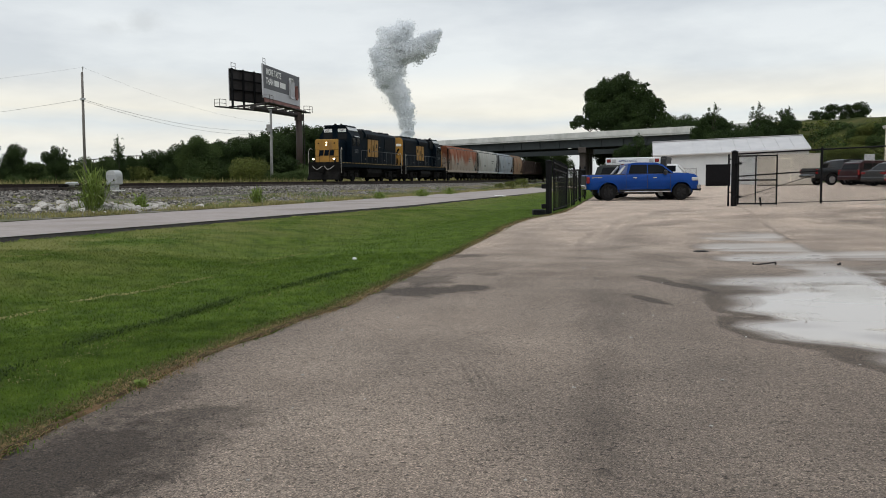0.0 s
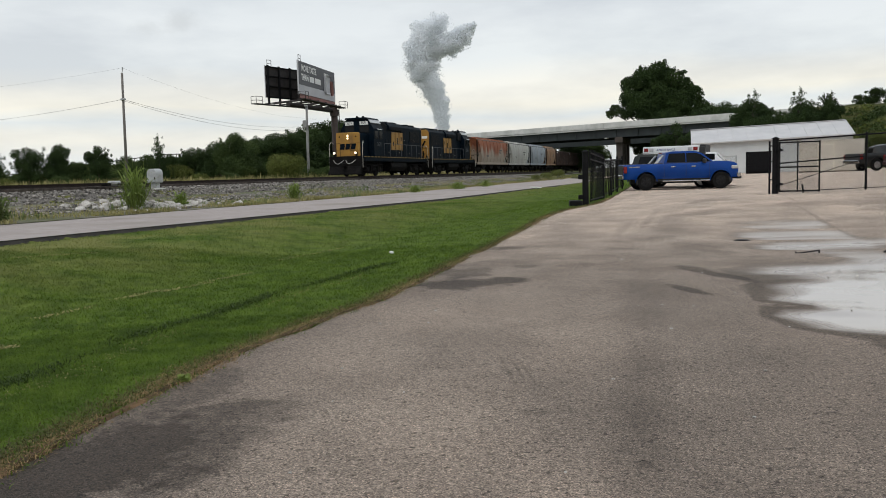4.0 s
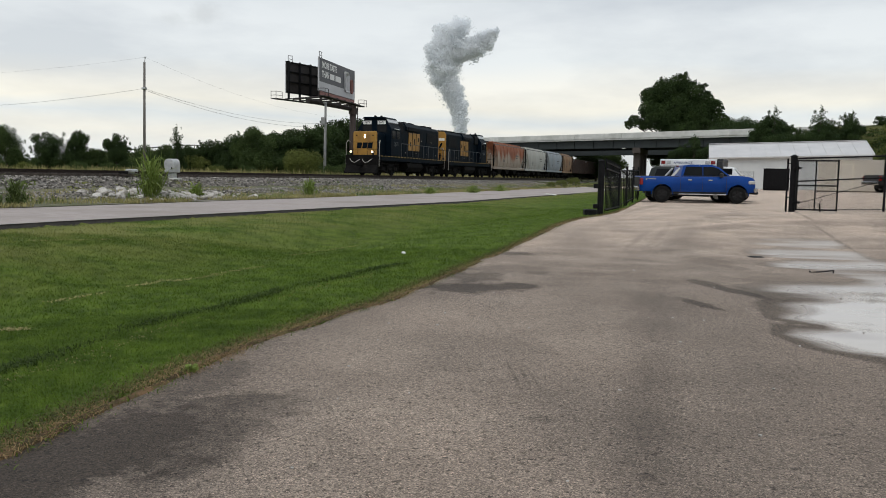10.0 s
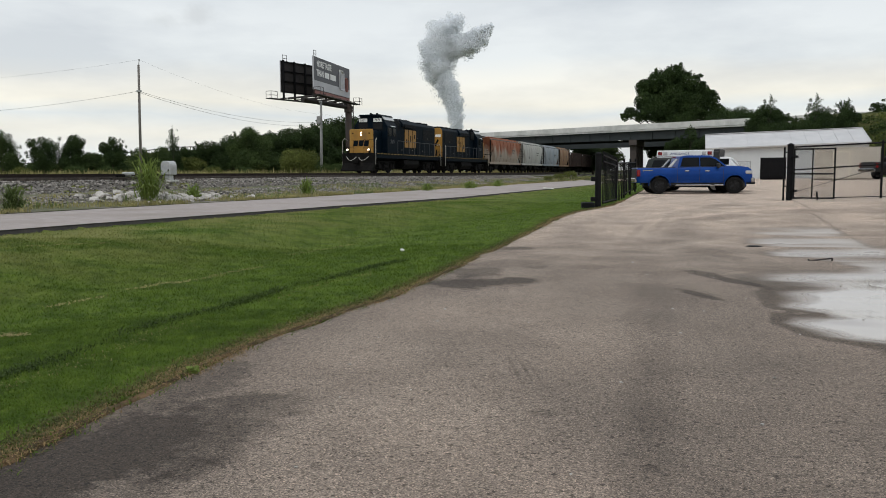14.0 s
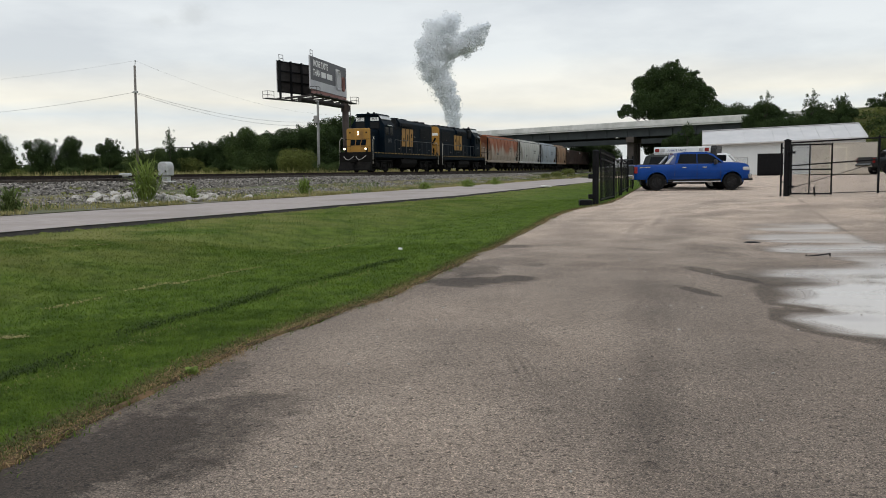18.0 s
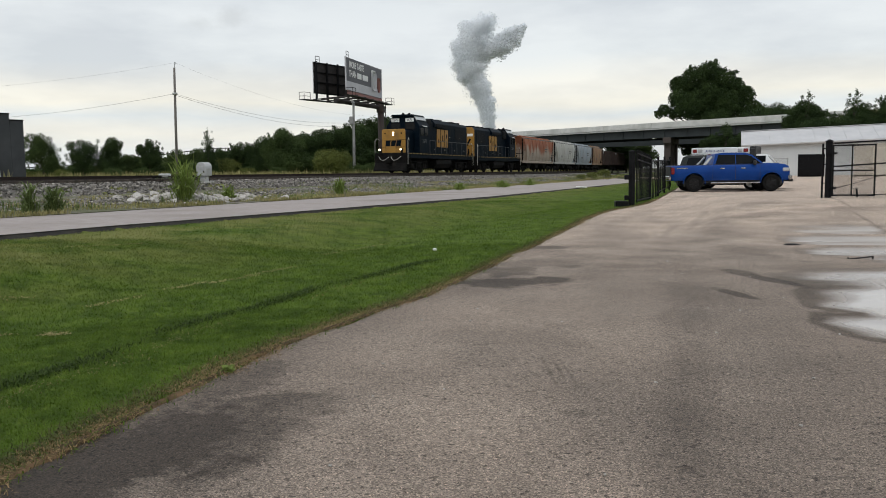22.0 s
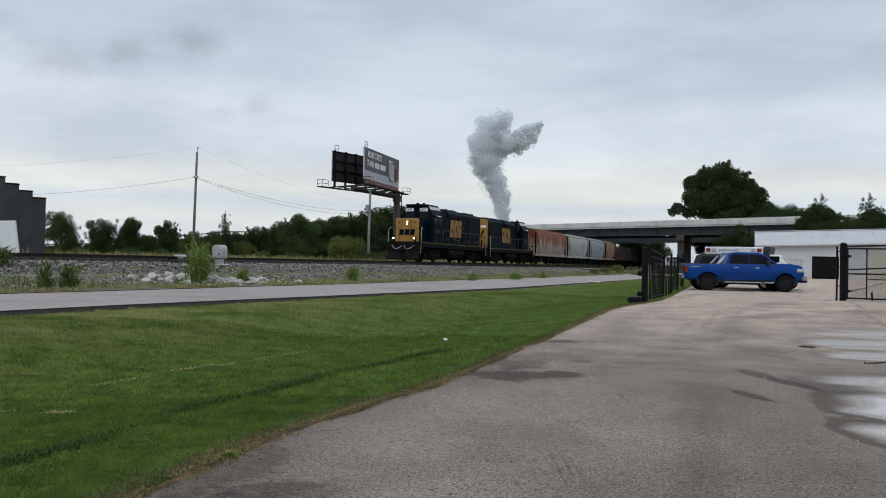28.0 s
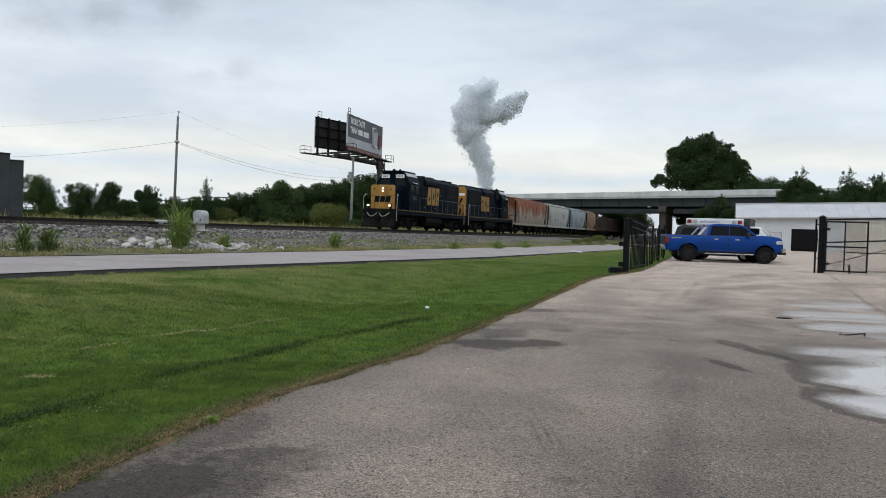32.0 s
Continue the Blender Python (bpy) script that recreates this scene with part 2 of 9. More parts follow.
PATCHES = [  # x, y, half length, half width, turn in degrees, darkening
    (-0.32, 10.55, 0.62, 0.48, 15, 1.2), (0.30, 10.75, 0.30, 0.38, -10, 1.2), (-0.25, 11.7, 0.42, 0.6, -25, 0.95), (0.25, 12.7, 0.6, 0.55, 0, 0.40), (0.66, 12.35, 0.2, 0.16, 0, 0.7),
    (0.40, 15.1, 0.42, 0.24, 0, 0.9), (2.42, 9.65, 0.46, 0.11, -73, 1.1), (3.12, 11.0, 0.85, 0.15, -70, 1.1), (3.0, 11.6, 0.40, 0.16, -65, 0.9),
    (-2.15, 3.9, 0.70, 1.35, -14, 1.42), (-1.72, 4.3, 0.42, 0.95, -10, 1.05), (-1.62, 5.05, 0.36, 0.12, 18, 1.0), (-1.42, 4.85, 0.22, 0.34, -30, 0.62), (-2.15, 5.2, 0.30, 0.75, -22, 0.75), (-1.22, 4.75, 0.14, 0.07, 35, 0.6),
    (0.78, 3.94, 0.05, 0.05, 0, 0.9), (0.88, 4.56, 0.05, 0.06, 0, 0.7), (0.31, 4.84, 0.09, 0.10, 0, 0.45),
    (1.02, 5.2, 0.20, 2.6, -12, 0.40), (0.93, 4.8, 0.08, 0.55, -12, 0.55), (1.15, 5.9, 0.06, 0.5, -12, 0.5), (1.5, 7.6, 0.06, 0.5, -12, 0.45), (2.6, 4.6, 0.06, 0.7, 80, 0.45), (1.75, 9.0, 0.25, 3.0, -11, 0.28), (2.0, 4.6, 0.9, 2.2, -20, 0.2), (0.17, 5.95, 0.018, 0.50, 6, 0.52), (0.24, 6.0, 0.016, 0.46, 6, 0.45), (0.31, 5.85, 0.016, 0.48, 7, 0.4),
    (9.5, 22.5, 3.2, 0.6, -12, 0.45), (13.0, 20.4, 3.2, 0.8, -8, 0.7), (12.0, 23.0, 1.6, 0.5, -8, 0.6), (7.5, 25.6, 0.5, 0.25, 0, 0.6), (9.7, 27.0, 0.05, 5.0, -13, 0.6), (7.9, 19.5, 0.05, 4.0, -12, 0.5),
    (8.3, 13.0, 1.6, 0.5, -30, 0.45), (6.45, 11.9, 0.5, 0.5, -20, 0.5), (5.9, 9.0, 0.35, 0.5, 0, 0.5),
    (6.2, 33.5, 0.3, 4.0, -20, 0.35), (8.6, 36.5, 1.6, 0.5, -20, 0.4), (3.3, 24.0, 0.35, 3.5, -16, 0.35), (4.6, 20.0, 0.3, 4.5, -16, 0.25),
    (3.20, 18.51, 2.05, 0.10, 75, 0.38), (4.34, 21.09, 2.86, 0.10, 74, 0.34), (3.78, 14.53, 1.28, 0.35, -84, 0.50), (1.47, 12.31, 0.35, 0.25, 9, 0.45), (2.62, 14.47, 0.53, 0.20, -40, 0.40), (6.06, 22.04, 1.25, 0.50, 32, 0.50), (7.30, 26.25, 1.43, 0.50, 57, 0.50), (0.20, 15.19, 0.51, 0.25, 21, 1.00), (0.66, 12.22, 0.15, 0.10, -33, 0.80)]


PALE = [(-0.55, 4.4, 0.75, 1.5, -8, 0.36), (-0.9, 6.8, 0.6, 2.0, -12, 0.30), (0.3, 8.0, 1.6, 2.2, 0, 0.22), (-0.2, 3.4, 0.9, 1.0, 0, 0.22), (13.5, 25.0, 5.0, 3.6, -8, 0.85)]


def lot_material():
    """Worn asphalt: aggregate, pale and dark stains, wet and dark near the water's level."""
    m = surf("worn_asphalt", (0.196, 0.155, 0.123), (0.338, 0.274, 0.224), 40, 0.78, 1.0, 120, c3=(0.30, 0.235, 0.187), scale3=0.45, lo3=0.35, hi3=0.85, space="World", detail=5, spec=0.3)
    nt = m.node_tree
    N, L = nt.nodes.new, nt.links.new
    b = nt.nodes["Principled BSDF"]
    col = b.inputs["Base Color"].links[0].from_socket
    geo = N("ShaderNodeNewGeometry")
    big = N("ShaderNodeTexNoise")
    big.inputs["Scale"].default_value, big.inputs["Detail"].default_value = 2.4, 6
    L(geo.outputs["Position"], big.inputs["Vector"])
    mid = N("ShaderNodeTexNoise")
    mid.inputs["Scale"].default_value, mid.inputs["Detail"].default_value = 0.8, 8
    L(geo.outputs["Position"], mid.inputs["Vector"])

    fine = N("ShaderNodeTexNoise")
    fine.inputs["Scale"].default_value, fine.inputs["Detail"].default_value = 9, 5
    L(geo.outputs["Position"], fine.inputs["Vector"])

    def math_(op, a, c=None, clamp=False):
        n = N("ShaderNodeMath")
        n.operation, n.use_clamp = op, clamp
        for i, v in enumerate((a, c)):
            if v is None:
                continue
            if isinstance(v, (int, float)):
                n.inputs[i].default_value = v
            else:
                L(v, n.inputs[i])
        return n.outputs[0]

    # single chips of stone, pale and dark
    vor = N("ShaderNodeTexVoronoi")
    vor.inputs["Scale"].default_value = 140
    L(geo.outputs["Position"], vor.inputs["Vector"])
    chip = N("ShaderNodeSeparateColor")
    L(vor.outputs["Color"], chip.inputs[0])
    cr = N("ShaderNodeValToRGB")
    e = cr.color_ramp.elements
    e[0].position, e[0].color = 0.0, (0.32, 0.32, 0.32, 1)
    e[1].position, e[1].color = 1.0, (2.05, 2.0, 1.95, 1)
    for pos, v in ((0.22, 0.62), (0.55, 0.98), (0.85, 1.25)):
        k = e.new(pos)
        k.color = (v, v, v, 1)
    L(chip.outputs[0], cr.inputs[0])
    cm = N("ShaderNodeMixRGB")
    cm.blend_type, cm.inputs[0].default_value = "MULTIPLY", 1.0
    L(col, cm.inputs[1])
    L(cr.outputs[0], cm.inputs[2])
    col = cm.outputs[0]
    # sparse dark pits
    pit = N("ShaderNodeTexVoronoi")
    pit.inputs["Scale"].default_value = 48
    L(geo.outputs["Position"], pit.inputs["Vector"])
    pc = N("ShaderNodeSeparateColor")
    L(pit.outputs["Color"], pc.inputs[0])
    pr = N("ShaderNodeValToRGB")
    pr.color_ramp.elements[0].position, pr.color_ramp.elements[0].color = 0.94, (1, 1, 1, 1)
    pr.color_ramp.elements[1].position, pr.color_ramp.elements[1].color = 0.98, (0.45, 0.44, 0.43, 1)
    L(pc.outputs[1], pr.inputs[0])
    pm = N("ShaderNodeMixRGB")
    pm.blend_type, pm.inputs[0].default_value = "MULTIPLY", 1.0
    L(col, pm.inputs[1])
    L(pr.outputs[0], pm.inputs[2])
    col = pm.outputs[0]
    # broad mottling
    mott = N("ShaderNodeMapRange")
    mott.inputs["From Min"].default_value, mott.inputs["From Max"].default_value = 0.3, 0.7
    mott.inputs["To Min"].default_value, mott.inputs["To Max"].default_value = 0.74, 1.14
    L(mid.outputs["Fac"], mott.inputs["Value"])
    dark = None
    for x, y, a, c, turn, k in PATCHES:
        mp = N("ShaderNodeMapping")
        mp.vector_type = "TEXTURE"
        mp.inputs["Location"].default_value = (x, y, 0)
        mp.inputs["Rotation"].default_value = (0, 0, radians(turn))
        mp.inputs["Scale"].default_value = (a, c, 1000)
        L(geo.outputs["Position"], mp.inputs[0])
        ln = N("ShaderNodeVectorMath")
        ln.operation = "LENGTH"
        L(mp.outputs[0], ln.inputs[0])
        d = math_("ADD", ln.outputs["Value"], math_("ADD", math_("MULTIPLY", math_("SUBTRACT", big.outputs["Fac"], 0.5), 1.7 if min(a, c) > 0.2 else 0.8), math_("MULTIPLY", math_("SUBTRACT", fine.outputs["Fac"], 0.5), 1.0)))
        f = math_("MULTIPLY", math_("SUBTRACT", 1.25, d, True), 1.5, True) if k > 0.4 and min(a, c) > 0.38 and y < 6 else math_("MULTIPLY", math_("SUBTRACT", 1.15, d, True), 2.6, True) if k > 0.4 else math_("MULTIPLY", math_("SUBTRACT", 1.3, d, True), 1.3, True)
        f = math_("MULTIPLY", f, k * 0.60)
        dark = f if dark is None else math_("MAXIMUM", dark, f)
    # damp margin and standing film, by the depth of the hollow
    hol = N("ShaderNodeAttribute")
    hol.attribute_name = "hollow"
    depth = math_("ADD", hol.outputs["Fac"], math_("MULTIPLY", math_("SUBTRACT", big.outputs["Fac"], 0.5), 0.006))

    def band(lo, hi):
        r = N("ShaderNodeMapRange")
        r.interpolation_type = "SMOOTHSTEP"
        r.inputs["From Min"].default_value, r.inputs["From Max"].default_value = lo, hi
        L(depth, r.inputs["Value"])
        return r.outputs[0]
    wet, film = band(0.0035, 0.0065), band(0.010, 0.026)
    lull = N("ShaderNodeMapRange")  # the thin far film lies ruffled on the grit, with no sharp margin
    lull.inputs["From Min"].default_value, lull.inputs["From Max"].default_value = 10.0, 13.0
    ys = N("ShaderNodeSeparateXYZ")
    L(geo.outputs["Position"], ys.inputs[0])
    L(ys.outputs["Y"], lull.inputs["Value"])
    soft = math_("MULTIPLY", band(-0.002, 0.016), 0.75)
    near = math_("SUBTRACT", 1.0, lull.outputs[0])
    film = math_("ADD", math_("MULTIPLY", film, near), math_("MULTIPLY", band(0.003, 0.036), lull.outputs[0]))
    wet = math_("ADD", math_("MULTIPLY", wet, math_("SUBTRACT", 1.0, lull.outputs[0])), math_("MULTIPLY", soft, lull.outputs[0]))
    wetd = math_("SUBTRACT", math_("MULTIPLY", wet, 0.50), math_("MULTIPLY", film, 0.45))
    shade = math_("MULTIPLY", math_("SUBTRACT", 1.0, wetd), mott.outputs[0])
    # paler, dustier, worn bare by the lawn; far yard's grazing sheen put into colour
    pale = None
    for x, y, a, c, turn, k in PALE:
        mp = N("ShaderNodeMapping")
        mp.vector_type = "TEXTURE"
        mp.inputs["Location"].default_value = (x, y, 0)
        mp.inputs["Rotation"].default_value = (0, 0, radians(turn))
        mp.inputs["Scale"].default_value = (a, c, 1000)
        L(geo.outputs["Position"], mp.inputs[0])
        ln = N("ShaderNodeVectorMath")
        ln.operation = "LENGTH"
        L(mp.outputs[0], ln.inputs[0])
        d = math_("ADD", ln.outputs["Value"], math_("MULTIPLY", math_("SUBTRACT", mid.outputs["Fac"], 0.5), 1.2))
        f = math_("MULTIPLY", math_("MULTIPLY", math_("SUBTRACT", 1.25, d, True), 1.6, True), k)
        pale = f if pale is None else math_("MAXIMUM", pale, f)
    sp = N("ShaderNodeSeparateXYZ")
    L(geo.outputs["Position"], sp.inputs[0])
    # lightens the asphalt with distance, standing in for sheen at a grazing view
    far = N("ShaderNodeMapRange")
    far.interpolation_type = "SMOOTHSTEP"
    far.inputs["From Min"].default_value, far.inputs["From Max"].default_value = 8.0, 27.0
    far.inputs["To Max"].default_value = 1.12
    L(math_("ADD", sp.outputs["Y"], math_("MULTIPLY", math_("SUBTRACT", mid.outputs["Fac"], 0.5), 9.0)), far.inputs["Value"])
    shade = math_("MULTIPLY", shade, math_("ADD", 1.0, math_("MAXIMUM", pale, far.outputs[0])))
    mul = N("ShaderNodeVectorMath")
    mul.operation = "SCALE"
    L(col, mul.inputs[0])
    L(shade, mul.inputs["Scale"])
    # oily mud in the dark patches; film's pale base stands in for reflected sky
    mud = N("ShaderNodeMixRGB")
    mud.blend_type, mud.inputs[0].default_value = "MULTIPLY", 1.0
    L(mul.outputs[0], mud.inputs[1])
    mud.inputs[2].default_value = (0.17, 0.157, 0.145, 1)
    tint = mul.outputs[0]
    for fac, c in ((math_("MULTIPLY", dark, 1.05, True), mud.outputs[0]), (film, (0.36, 0.312, 0.275, 1))):
        mx = N("ShaderNodeMixRGB")
        L(fac, mx.inputs[0])
        L(tint, mx.inputs[1])
        if isinstance(c, tuple):
            mx.inputs[2].default_value = c
        else:
            L(c, mx.inputs[2])
        tint = mx.outputs[0]
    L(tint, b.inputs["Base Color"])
    ro = b.inputs["Roughness"].links[0].from_socket
    dry = math_("SUBTRACT", ro, math_("MULTIPLY", wet, 0.15))
    L(math_("MULTIPLY", dry, math_("SUBTRACT", 1.0, math_("MULTIPLY", film, math_("SUBTRACT", 0.89, math_("MULTIPLY", lull.outputs[0], 0.28))))), b.inputs["Roughness"])
    L(math_("ADD", math_("SUBTRACT", 0.3, math_("MULTIPLY", wet, 0.22)), math_("MULTIPLY", film, 0.92)), b.inputs["Specular IOR Level"])
    bp = b.inputs["Normal"].links[0].from_node
    L(math_("SUBTRACT", math_("SUBTRACT", 1.0, math_("MULTIPLY", wet, 0.3)), math_("MULTIPLY", film, 0.69)), bp.inputs["Strength"])
    return m


WATER_Z = -0.041


def water_material():
    m = bpy.data.materials.new("still_water")
    m.use_nodes = True
    b = m.node_tree.nodes["Principled BSDF"]
    # pale base colour: part of the sky's reflection put into the water itself
    b.inputs["Base Color"].default_value = (0.36, 0.312, 0.275, 1)
    b.inputs["Roughness"].default_value = 0.075
    b.inputs["Specular IOR Level"].default_value = 1.0
    return m
M_NAVY = surf("navy_locomotive_paint", (0.0016, 0.0055, 0.0105), (0.0034, 0.0085, 0.0145), 2.5, 0.5, 0.1, 30, c3=(0.009, 0.0105, 0.0115), scale3=0.8, lo3=0.5, hi3=0.75, spec=0.035)
M_YELLOW = surf("locomotive_yellow", (0.30, 0.150, 0.016), (0.36, 0.185, 0.024), 3, 0.5, 0.1, 30, c3=(0.19, 0.095, 0.02), scale3=1.5, lo3=0.52, hi3=0.75)
M_UNDER = surf("grimy_running_gear", (0.0035, 0.0035, 0.0035), (0.012, 0.011, 0.010), 5, 0.8, 0.4, 30, c3=(0.026, 0.023, 0.020), scale3=1.4, lo3=0.58, hi3=0.75, spec=0.08)
M_GRILL = surf("dark_grille", (0.004, 0.005, 0.006), (0.011, 0.012, 0.013), 14, 0.7, 0.6, 50, spec=0.1)
M_WHITE = surf("white_paint", (0.72, 0.72, 0.70), (0.80, 0.80, 0.78), 3, 0.5, 0.05, 30)
M_GLASS = surf("dark_window_glass", (0.004, 0.005, 0.006), (0.008, 0.009, 0.010), 2, 0.12, spec=0.15)
M_LAMP = glow("lit_headlamp", (1.0, 0.86, 0.62), 3.5)
M_RAILING = surf("pale_handrail", (0.35, 0.34, 0.30), (0.5, 0.48, 0.42), 6, 0.6)
M_HOP1 = surf("rusted_orange_paint", (0.20, 0.062, 0.030), (0.32, 0.115, 0.052), 1.6, 0.8, 0.2, 20, c3=(0.36, 0.30, 0.24), scale3=0.9, lo3=0.42, hi3=0.62, stretch=(1, 1, 0.3), zmix=(3.9, 1.6))
M_HOP2 = surf("dingy_white_paint", (0.42, 0.42, 0.39), (0.52, 0.515, 0.48), 1.0, 0.7, 0.1, 20, c3=(0.36, 0.34, 0.30), scale3=0.5, lo3=0.5, hi3=0.75, stretch=(1, 1, 0.3))
M_HOP3 = surf("pale_grey_paint", (0.29, 0.33, 0.37), (0.38, 0.41, 0.44), 1.0, 0.7, 0.1, 20, c3=(0.27, 0.28, 0.28), scale3=0.5, lo3=0.5, hi3=0.75, stretch=(1, 1, 0.3))
M_HOP4 = surf("tan_paint", (0.30, 0.195, 0.12), (0.37, 0.25, 0.16), 1.0, 0.8, 0.1, 20, c3=(0.25, 0.14, 0.08), scale3=0.5, stretch=(1, 1, 0.3))
M_GOND = surf("brown_gondola_paint", (0.024, 0.015, 0.012), (0.050, 0.030, 0.024), 1.5, 0.85, 0.2, 20, c3=(0.085, 0.05, 0.036), scale3=0.6)

# ---------------------------------------------------------------- mesh helpers
def empty(name, m=None, label="", category="", group="", kind=""):
    ob = new(name)
    ob.empty_display_size = 0.2
    if m is not None:
        ob.matrix_basis = m
    return tagged(ob, label, category, group, kind)


def finish(bm, name, material, smooth=False):
    me = bpy.data.meshes.new(name)
    bm.to_mesh(me)
    bm.free()
    for mat in material if isinstance(material, (list, tuple)) else [material]:
        me.materials.append(mat)
    if smooth:
        for p in me.polygons:
            p.use_smooth = True
    return me


def part(name, bm, material, parent=None, label="", m=None, smooth=False):
    """One mesh object, under a thing or a part."""
    ob = new(name, bm if isinstance(bm, bpy.types.Mesh) else finish(bm, name, material, smooth))
    if parent is not None:
        ob.parent = parent
    if m is not None:
        ob.matrix_basis = m
    return tagged(ob, label)


def sheet(name, verts, faces, material, parent=None, smooth=True):
    me = bpy.data.meshes.new(name)
    used = sorted({int(i) for f in faces for i in f})
    place = {v: i for i, v in enumerate(used)}
    me.from_pydata([tuple(verts[i]) for i in used], [], [tuple(place[int(i)] for i in f) for f in faces])
    me.materials.append(material)
    if smooth:
        me.polygons.foreach_set("use_smooth", [True] * len(me.polygons))
    me.update()
    return part(name, me, None, parent)


def box(sx, sy, sz, at=(0, 0, 0), bevel=0.0, bm=None, rot=None, seg=1):
    """A box of that size round the point at, added to bm."""
    bm = bm or bmesh.new()
    one = bmesh.new()
    bmesh.ops.create_cube(one, size=1)
    bmesh.ops.scale(one, vec=(sx, sy, sz), verts=one.verts)
    if bevel:
        bmesh.ops.bevel(one, geom=one.edges[:], offset=bevel, segments=seg, affect="EDGES", profile=0.5)
    mt = Matrix.Translation(at) @ (rot or Matrix())
    bmesh.ops.transform(one, matrix=mt, verts=one.verts)
    merge(bm, one)
    return bm


def merge(bm, one):
    me = bpy.data.meshes.new("tmp")
    one.to_mesh(me)
    one.free()
    bm.from_mesh(me)
    bpy.data.meshes.remove(me)


def tube(p0, p1, r, bm=None, n=8, r2=None, caps=True):
    """A round bar from p0 to p1."""
    bm = bm or bmesh.new()
    one = bmesh.new()
    d = Vector(p1) - Vector(p0)
    bmesh.ops.create_cone(one, cap_ends=caps, segments=n, radius1=r, radius2=r if r2 is None else r2, depth=d.length)
    mt = Matrix.Translation((Vector(p0) + Vector(p1)) / 2) @ d.to_track_quat("Z", "Y").to_matrix().to_4x4()
    bmesh.ops.transform(one, matrix=mt, verts=one.verts)
    merge(bm, one)
    return bm


def prism(profile, width, axis="x", bm=None, bevel=0.0, centre=0.0):
    """A closed profile of (a, b) pairs drawn out by width; axis y: profile in x,z, drawn out along y; axis x: profile in y,z."""
    bm = bm or bmesh.new()
    one = bmesh.new()
    lo = []
    for a, b in profile:
        lo.append(one.verts.new((a, centre - width / 2, b) if axis == "y" else (centre - width / 2, a, b)))
    f = one.faces.new(lo)
    ex = bmesh.ops.extrude_face_region(one, geom=[f])
    vs = [g for g in ex["geom"] if isinstance(g, bmesh.types.BMVert)]
    bmesh.ops.translate(one, vec=(0, width, 0) if axis == "y" else (width, 0, 0), verts=vs)
    bmesh.ops.recalc_face_normals(one, faces=one.faces[:])
    if bevel:
        bmesh.ops.bevel(one, geom=one.edges[:], offset=bevel, segments=2, affect="EDGES", profile=0.5)
    merge(bm, one)
    return bm


# ---------------------------------------------------------------- lie of the land
UX, UY = 0.282, 0.959  # the track's heading


def along(x, y):
    return x * UX + y * UY


def aside(x, y):
    return -x * UY + y * UX


def on_track(q, p, z=0.0):
    return Vector((q * UX - p * UY, q * UY + p * UX, z))


def step(a, b, v):
    t = np.clip((v - a) / (b - a), 0, 1)
    return t * t * (3 - 2 * t)


def bend(q):
    """How far the line swings aside beyond the train's front: a long easy curve running into a straight."""
    t = np.clip((np.asarray(q, float) - 36.0) / 34.0, 0, 1)
    return 0.026 * (34.0 * (t ** 3 - t ** 4 / 2) + np.clip(np.asarray(q, float) - 70.0, 0, 400))


def rail_z(q):
    return 1.33 - 0.0025 * (q - 62.85)


EDGE_Y = [-40, 0, 4.3, 5.3, 6.2, 7.1, 8.3, 9.2, 11.5, 13.7, 17, 22.3, 25, 27.5, 29.2, 33, 37.9, 48, 60]
EDGE_X = [-4.0, -2.9, -2.42, -2.26, -2.13, -1.91, -1.55, -1.2, -0.69, -0.2, 0.53, 1.77, 2.6, 3.6, 4.3, 5.3, 6.45, 8.75, 12.0]


def lot_edge(y):
    return np.interp(y, EDGE_Y, EDGE_X)


def lot_z(x, y):
    """The yard: level near the puddle, then rising a little towards the fence and the buildings."""
    w = step(15, 26, y)
    cross = 0.040 * np.clip(x - 3.7, 0, 30) * (1 - step(28, 40, y))
    right = 0.40 * step(13, 22, x) * step(28, 37, y) * (1 - 0.6 * step(52, 70, y))
    return w * (0.2 + cross) + 0.09 * step(30, 40, y) + 0.19 * step(42, 75, y) + right


def road_z(q):
    return np.interp(q, [0, 14, 36, 66, 140], [0.38, 0.34, 0.25, 0.2, 0.15])


def road_near(q):
    return np.interp(q, [-60, 0, 14, 36, 66, 140], [13.8, 13.7, 13.5, 12.1, 12.0, 12.5])


def road_far(q):
    return np.interp(q, [-60, 20, 60, 140], [19.2, 19.2, 19.6, 23.0])


def bridge_q(x, y):
    return (x - 21.8) * 0.707 - (y - 168) * 0.707


def bridge_p(x, y):
    return (x - 21.8) * 0.707 + (y - 168) * 0.707


